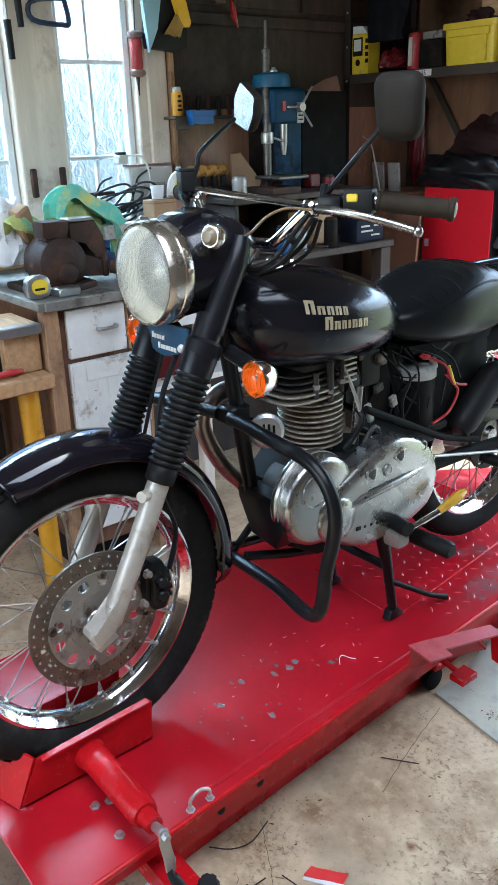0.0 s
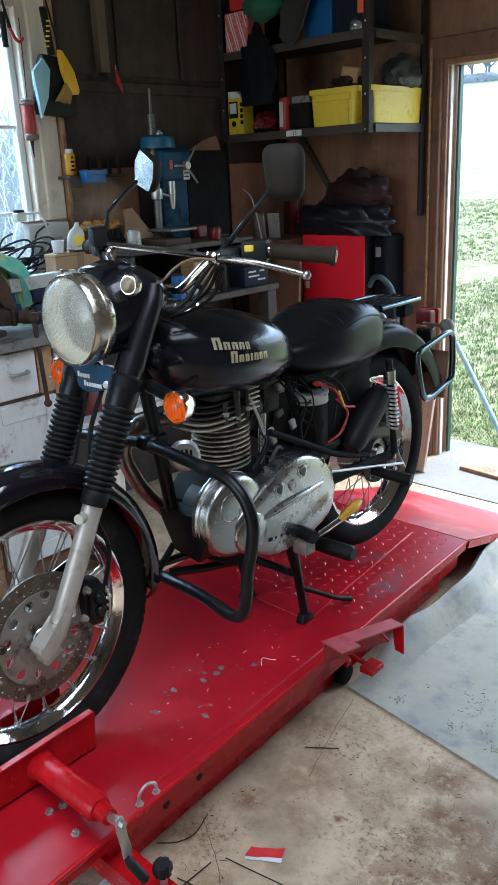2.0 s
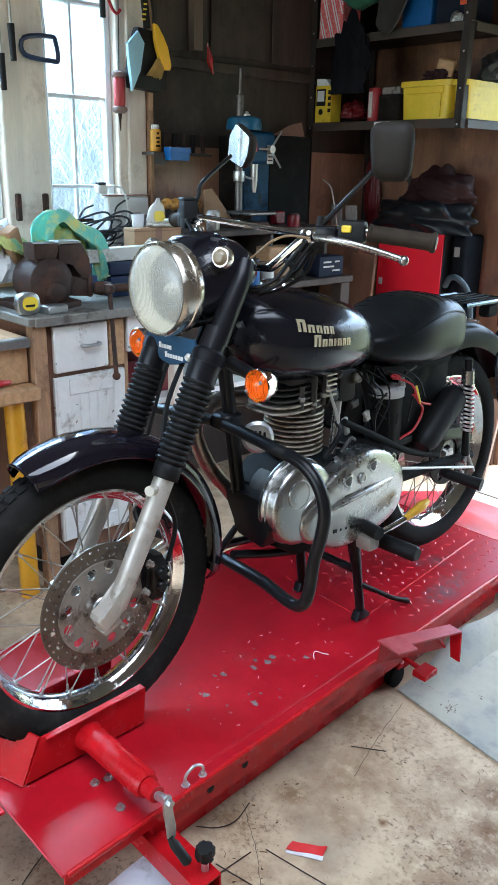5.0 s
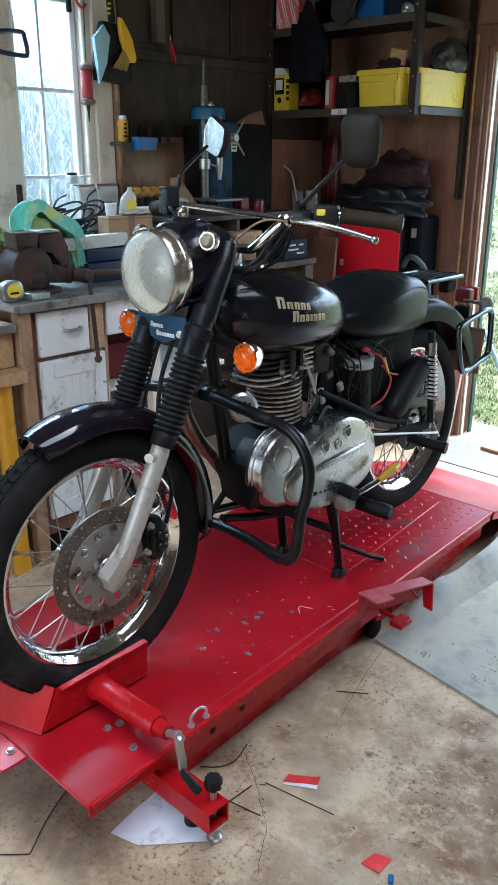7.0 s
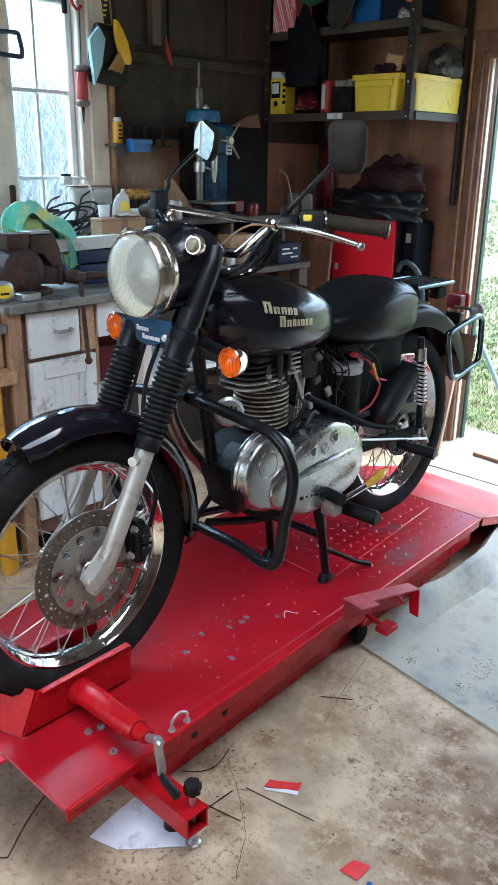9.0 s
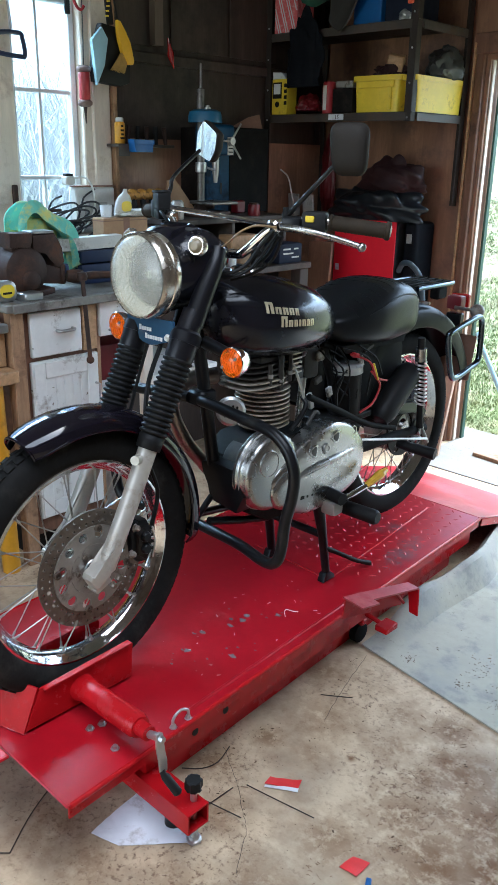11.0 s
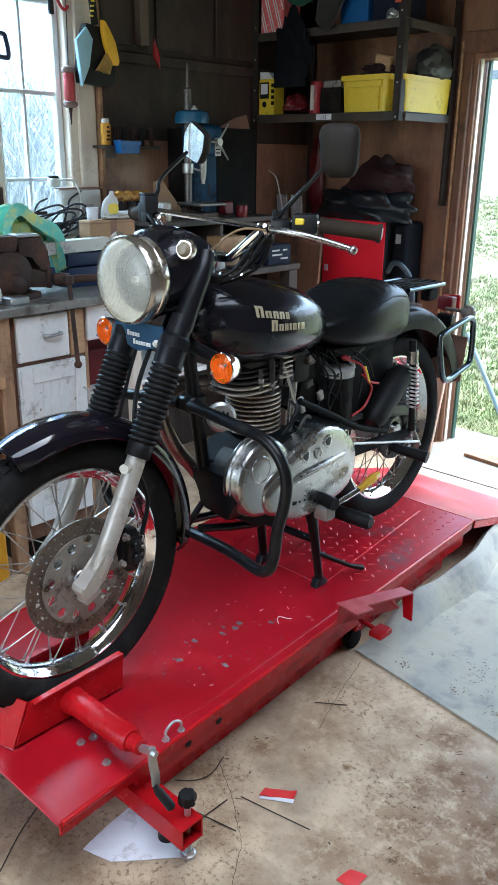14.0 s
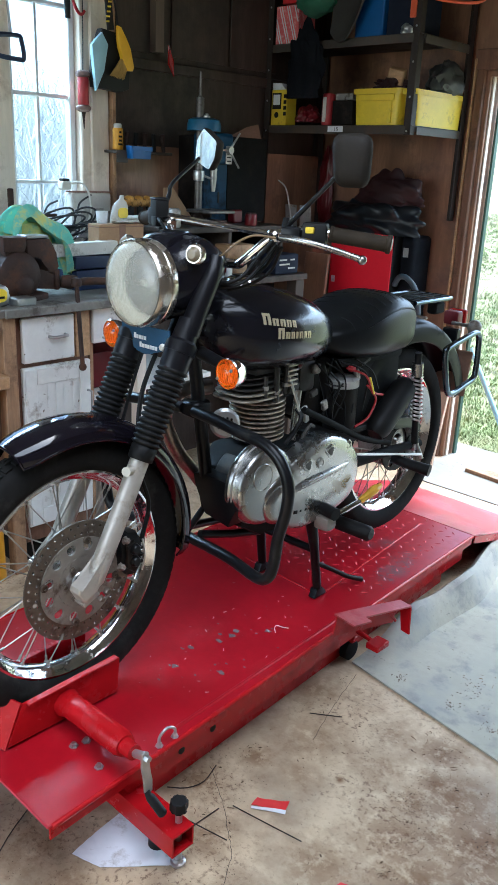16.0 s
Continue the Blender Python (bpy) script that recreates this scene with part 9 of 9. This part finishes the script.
solid("crumpled_rag", drape((-0.90, 2.425, SZ + 0.15), (0.09, 0.06, 0.05), 2.2, 0.6, 4), M_MAROON, "dark red and tan oddments in a yellow tub", "oddments", loc=(-0.9, 2.425, SZ + 0.1))
solid("wood_piece", B((-0.87, 2.415, SZ + 0.19), (0.075, 0.05, 0.11), 0.006, Euler((0.3, 0.2, 0.4)).to_matrix()), M_PINE, "tan wooden piece sticking out of a tub", "offcut", loc=(-0.87, 2.415, SZ + 0.14))
solid("clear_bag", drape((-0.745, 2.64, SZ + 0.20), (0.055, 0.12, 0.085), 5.2, 0.35, 4), M_GREYBAG, "grey polythene bag on a yellow tub", "bag", loc=(-0.79, 2.68, SZ + 0.12))
yb = thing("meter_box", (-1.51, 2.375, SZ), "yellow and white instrument box with a pictured meter", "box")
part("box_body", span(-1.556, -1.455, 2.34, 2.415, SZ, SZ + 0.165, 0.002), M_YELLOWPLASTIC, yb)
part("white_top", prism(bmesh.new(), [(-1.556, SZ + 0.1655), (-1.470, SZ + 0.1655), (-1.500, SZ + 0.195), (-1.556, SZ + 0.198)], face_plane(2.395), 0.05, 0.001), M_PAPER, yb)
part("picture_frame", span(-1.548, -1.490, 2.3375, 2.3395, SZ + 0.075, SZ + 0.15), M_PLASTIC, yb, "dark meter outline")
part("picture_screen", span(-1.541, -1.497, 2.3362, 2.3372, SZ + 0.095, SZ + 0.142), M_PAPER, yb, "white screen patch")
part("picture_dial", L([(0, 0), (0.014, 0), (0.014, 0.001), (0, 0.001)], (-1.519, 2.3395, SZ + 0.048), (0, -1, 0), 18), M_PLASTIC, yb)
for k in range(4):
    part("box_mark", span(-1.474, -1.456, 2.3382, 2.3396, SZ + 0.045 + 0.027 * k, SZ + 0.062 + 0.027 * k), M_PLASTIC, yb, "dark printed bar")
solid("red_cloth", drape((-1.36, 2.405, SZ + 0.04), (0.06, 0.06, 0.05), 8.4, 0.4, 4, True), M_DARKRED, "dark red cloth on the shelf", "cloth", loc=(-1.36, 2.405, SZ))
cn = thing("drinks_can", (-1.215, 2.375, SZ), "dark red printed tin on the shelf", "tin")
part("tin_body", L([(0, 0), (0.028, 0), (0.031, 0.004), (0.031, 0.135), (0.027, 0.142), (0, 0.142)], (-1.215, 2.375, SZ), (0, 0, 1), 22), M_HANDLERED, cn)
part("tin_mark", B((-1.215, 2.3435, SZ + 0.07), (0.02, 0.002, 0.11), 0), M_OFFWHITE, cn, "pale printed bar")
solid("dark_carton", B((-1.11, 2.415, SZ + 0.055), (0.12, 0.14, 0.108), 0.004), M_GREASE, "dark box on the shelf", "box", loc=(-1.11, 2.415, SZ))
solid("grey_carton", B((-1.11, 2.415, SZ + 0.126), (0.10, 0.12, 0.03), 0.003), M_CASTALLOY, "flat grey box on a dark one", "box", loc=(-1.11, 2.415, SZ + 0.111))
# upper shelf
UZ = 2.0055
rb = thing("striped_box", (-1.52, 2.395, UZ), "red and white diagonally striped carton", "box")
part("box_body", span(-1.562, -1.415, 2.352, 2.475, UZ, UZ + 0.170, 0.002), M_CRIMSON, rb)
for k in range(12):
    x = -1.640 + 0.0330 * (k // 2) * 1.45 + 0.0135 * (k % 2)
    w, lo, hi = 0.0065, 0.003, 0.167
    p, q = x + 0.058, x
    lo2 = lo + (hi - lo) * max(0.0, (p + w + 1.417) / (p - q)) if p + w > -1.417 else lo
    hi2 = lo + (hi - lo) * min(1.0, (p + 1.560) / (p - q)) if q < -1.560 else hi
    if hi2 - lo2 < 0.02:
        continue
    at = [p + (q - p) * (h - lo) / (hi - lo) for h in (lo2, hi2)]
    part("white_stripe", prism(bmesh.new(), [(at[0], UZ + lo2), (at[0] + w, UZ + lo2), (at[1] + w, UZ + hi2), (at[1], UZ + hi2)], face_plane(2.3515), 0.001), M_PAPER, rb, "white diagonal stripe")
solid("red_book", B((-1.45, 2.415, UZ + 0.203), (0.16, 0.12, 0.05), 0.003), M_REDPAPER, "red packet on the striped carton", "packet", loc=(-1.45, 2.415, UZ + 0.178))
bb = thing("blue_crate", (-0.98, 2.425, UZ), "mid-blue plastic box on the upper shelf", "box")
part("box_body", span(-1.08, -0.925, 2.355, 2.555, UZ, UZ + 0.22, 0.006), M_BLUE, bb)
solid("navy_crate", span(-0.92, -0.765, 2.375, 2.575, UZ, UZ + 0.20, 0.006), M_NAVY, "dark navy box on the upper shelf", "box", loc=(-0.84, 2.455, UZ))
solid("key_bunch", drape((-0.80, 2.36, UZ + 0.02), (0.03, 0.012, 0.02), 1.2, 0.6, 3), M_ZINC, "small bunch of bright metal bits on the shelf edge", "keys", loc=(-0.8, 2.36, UZ))
hat = thing("green_cap", (-1.25, 2.315, 2.02), "green cap hanging over the shelf edge", "cap")
part("cap_crown", drape((-1.27, 2.305, 2.175), (0.11, 0.08, 0.07), 2.7, 0.18, 4), M_GREENHAT, hat)
brim = bmesh.new()
for k in range(13):
    t = k / 12
    rim_x, rim_z = -1.165 + 0.185 * t, 2.09 - 0.125 * math.sin(math.pi * (0.18 + 0.72 * t)) + 0.10 * t * t
    row = [brim.verts.new((-1.19 + 0.17 * t + (rim_x + 1.19 - 0.17 * t) * u, 2.33 - 0.045 * u * u, 2.20 + (rim_z - 2.20) * u)) for u in (0.0, 0.25, 0.5, 0.75, 1.0)]
    if k:
        for a, b, c, d in zip(last[:-1], last[1:], row[1:], row[:-1]):
            brim.faces.new((a, b, c, d))
    last = row
bmesh.ops.recalc_face_normals(brim, faces=brim.faces[:])
bmesh.ops.solidify(brim, geom=brim.faces[:], thickness=0.008)
part("cap_brim", brim, M_HATGREY, hat, "grey-black brim", angle=70)
jk = thing("hanging_jacket", (-1.40, 2.305, 1.75), "black garment hanging from the upper shelf", "garment")
part("garment", heap((-1.305, 2.285, 1.865), (0.110, 0.026, 0.205), 2.3), M_BLACKCLOTH, jk, angle=70)
oc = thing("orange_strap", (-0.72, 2.315, 2.02), "orange plastic strap looped on the shelf post", "strap")
part("strap_block", B((-0.745, 2.317, 2.12), (0.030, 0.012, 0.12), 0.004), M_ORANGE, oc)
part("strap_loop", T([(-0.73, 2.317, 2.15), (-0.62, 2.355, 2.12), (-0.52, 2.455, 2.12), (-0.48, 2.505, 2.17)], 0.006, 8, smooth=5), M_ORANGE, oc)

# ---------- things against the back wall ----------
rc = thing("red_tool_cabinet", (-1.08, 2.66, 0), "bright red steel cabinet with black sides", "tool cabinet")
part("cabinet_body", span(-1.275, -0.885, 2.556, 2.76, 0.0, 1.145, 0.006), M_PLASTIC, rc, "black steel body")
part("front_panel", span(-1.272, -0.888, 2.548, 2.5555, 0.25, 1.142, 0.003), M_REDCASE, rc, "plain bright red front")
part("drawer_panel", span(-1.272, -0.888, 2.548, 2.5555, 0.02, 0.246, 0.003), M_REDCASE, rc)
part("white_label", span(-1.255, -1.232, 2.5462, 2.5478, 0.872, 0.905), M_PAPER, rc, "small white label")
for x in (-1.20, -1.13):
    part("vent_slot", span(x, x + 0.003, 2.5466, 2.5478, 1.06, 1.11), M_HANDLERED, rc)
bk = thing("black_helmet_bag", (-0.80, 2.68, 0.9), "black case standing beside the red cabinet", "case")
part("case_body", span(-0.878, -0.80, 2.60, 2.775, 0.0, 1.14, 0.03, 4), M_BLACKCLOTH, bk)
part("case_mark", B((-0.84, 2.598, 1.06), (0.03, 0.002, 0.045), 0), M_CASTALLOY, bk, "pale worn mark")
part("hose", T([(-0.87, 2.57, 0.90), (-0.83, 2.55, 0.945), (-0.78, 2.55, 0.940), (-0.735, 2.57, 0.87), (-0.72, 2.585, 0.70), (-0.72, 2.58, 0.3), (-0.72, 2.57, 0.02)], 0.014, 12, smooth=6), M_HOSE, bk, "grey-blue hose")
solid("maroon_jacket", heap((-0.985, 2.645, 1.335), (0.185, 0.085, 0.105), 3.9), M_MAROON, "dark maroon leather jacket heaped on the cabinet", "jacket", loc=(-0.98, 2.64, 1.24), angle=70)
solid("black_jacket", heap((-1.075, 2.625, 1.198), (0.27, 0.13, 0.105), 7.7), M_BLACKLEATHER, "black leather jacket heaped on the red cabinet", "jacket", loc=(-1.07, 2.62, 1.146), angle=70)
solid("blue_scrap", B((-1.16, 2.57, 1.158), (0.05, 0.03, 0.024), 0.004), M_BLUE, "small blue packet on the red cabinet", "packet", loc=(-1.16, 2.57, 1.146))
hs = thing("grey_plates", (-1.46, 2.50, 0.95), "pair of pale grey metal plates standing on a box", "plates")
for x in (-1.52, -1.42):
    part("metal_plate", B((x, 2.50, 1.185), (0.075, 0.012, 0.13), 0.003, Euler((0.1, 0, 0)).to_matrix()), M_CANLID, hs)
solid("dark_crate", span(-1.57, -1.31, 2.44, 2.76, 0, 1.12, 0.006), M_PLY, "brown timber crate against the wall", "crate", loc=(-1.44, 2.6, 0))
solid("red_rag", drape((-1.50, 2.755, 1.34), (0.045, 0.018, 0.20), 5.9, 0.3, 5), M_DARKRED, "dark red rag hanging on the wall", "rag", loc=(-1.50, 2.755, 1.14))
solid("bent_wire", T([(-1.553, 2.42, 1.37), (-1.50, 2.42, 1.335), (-1.47, 2.42, 1.25), (-1.445, 2.43, 1.122)], 0.004, 6, smooth=4), M_OFFWHITE, "pale bent cable rising from the crate", "cable", loc=(-1.445, 2.43, 1.12))
nv = thing("navy_packet", (-1.12, 1.97, BZ), "dark blue packet with pale print at the bench end", "packet")
part("packet_body", B((-1.12, 1.97, BZ + 0.046), (0.10, 0.16, 0.090), 0.010, None, 2), M_NAVY, nv)
for dy, dz, w in ((-0.03, 0.066, 0.05), (0.035, 0.066, 0.03), (-0.02, 0.046, 0.07), (0.03, 0.028, 0.05)):
    part("pale_print", B((-1.0695, 1.97 + dy, BZ + dz), (0.002, w, 0.007)), M_CANLID, nv, "pale printed bar")
solid("brown_board", B((-1.215, 2.36, 0.89), (0.15, 0.018, 0.285), 0.003, Euler((radians(-5), 0, 0)).to_matrix()), M_PLY, "brown board standing beside the red cabinet", "board", loc=(-1.215, 2.36, 0.746))
solid("wooden_stool", span(-1.40, -1.08, 2.17, 2.52, 0, 0.744, 0.006), M_DARKWALL, "dark wooden stand beside the cabinet", "stand", loc=(-1.22, 2.4, 0))
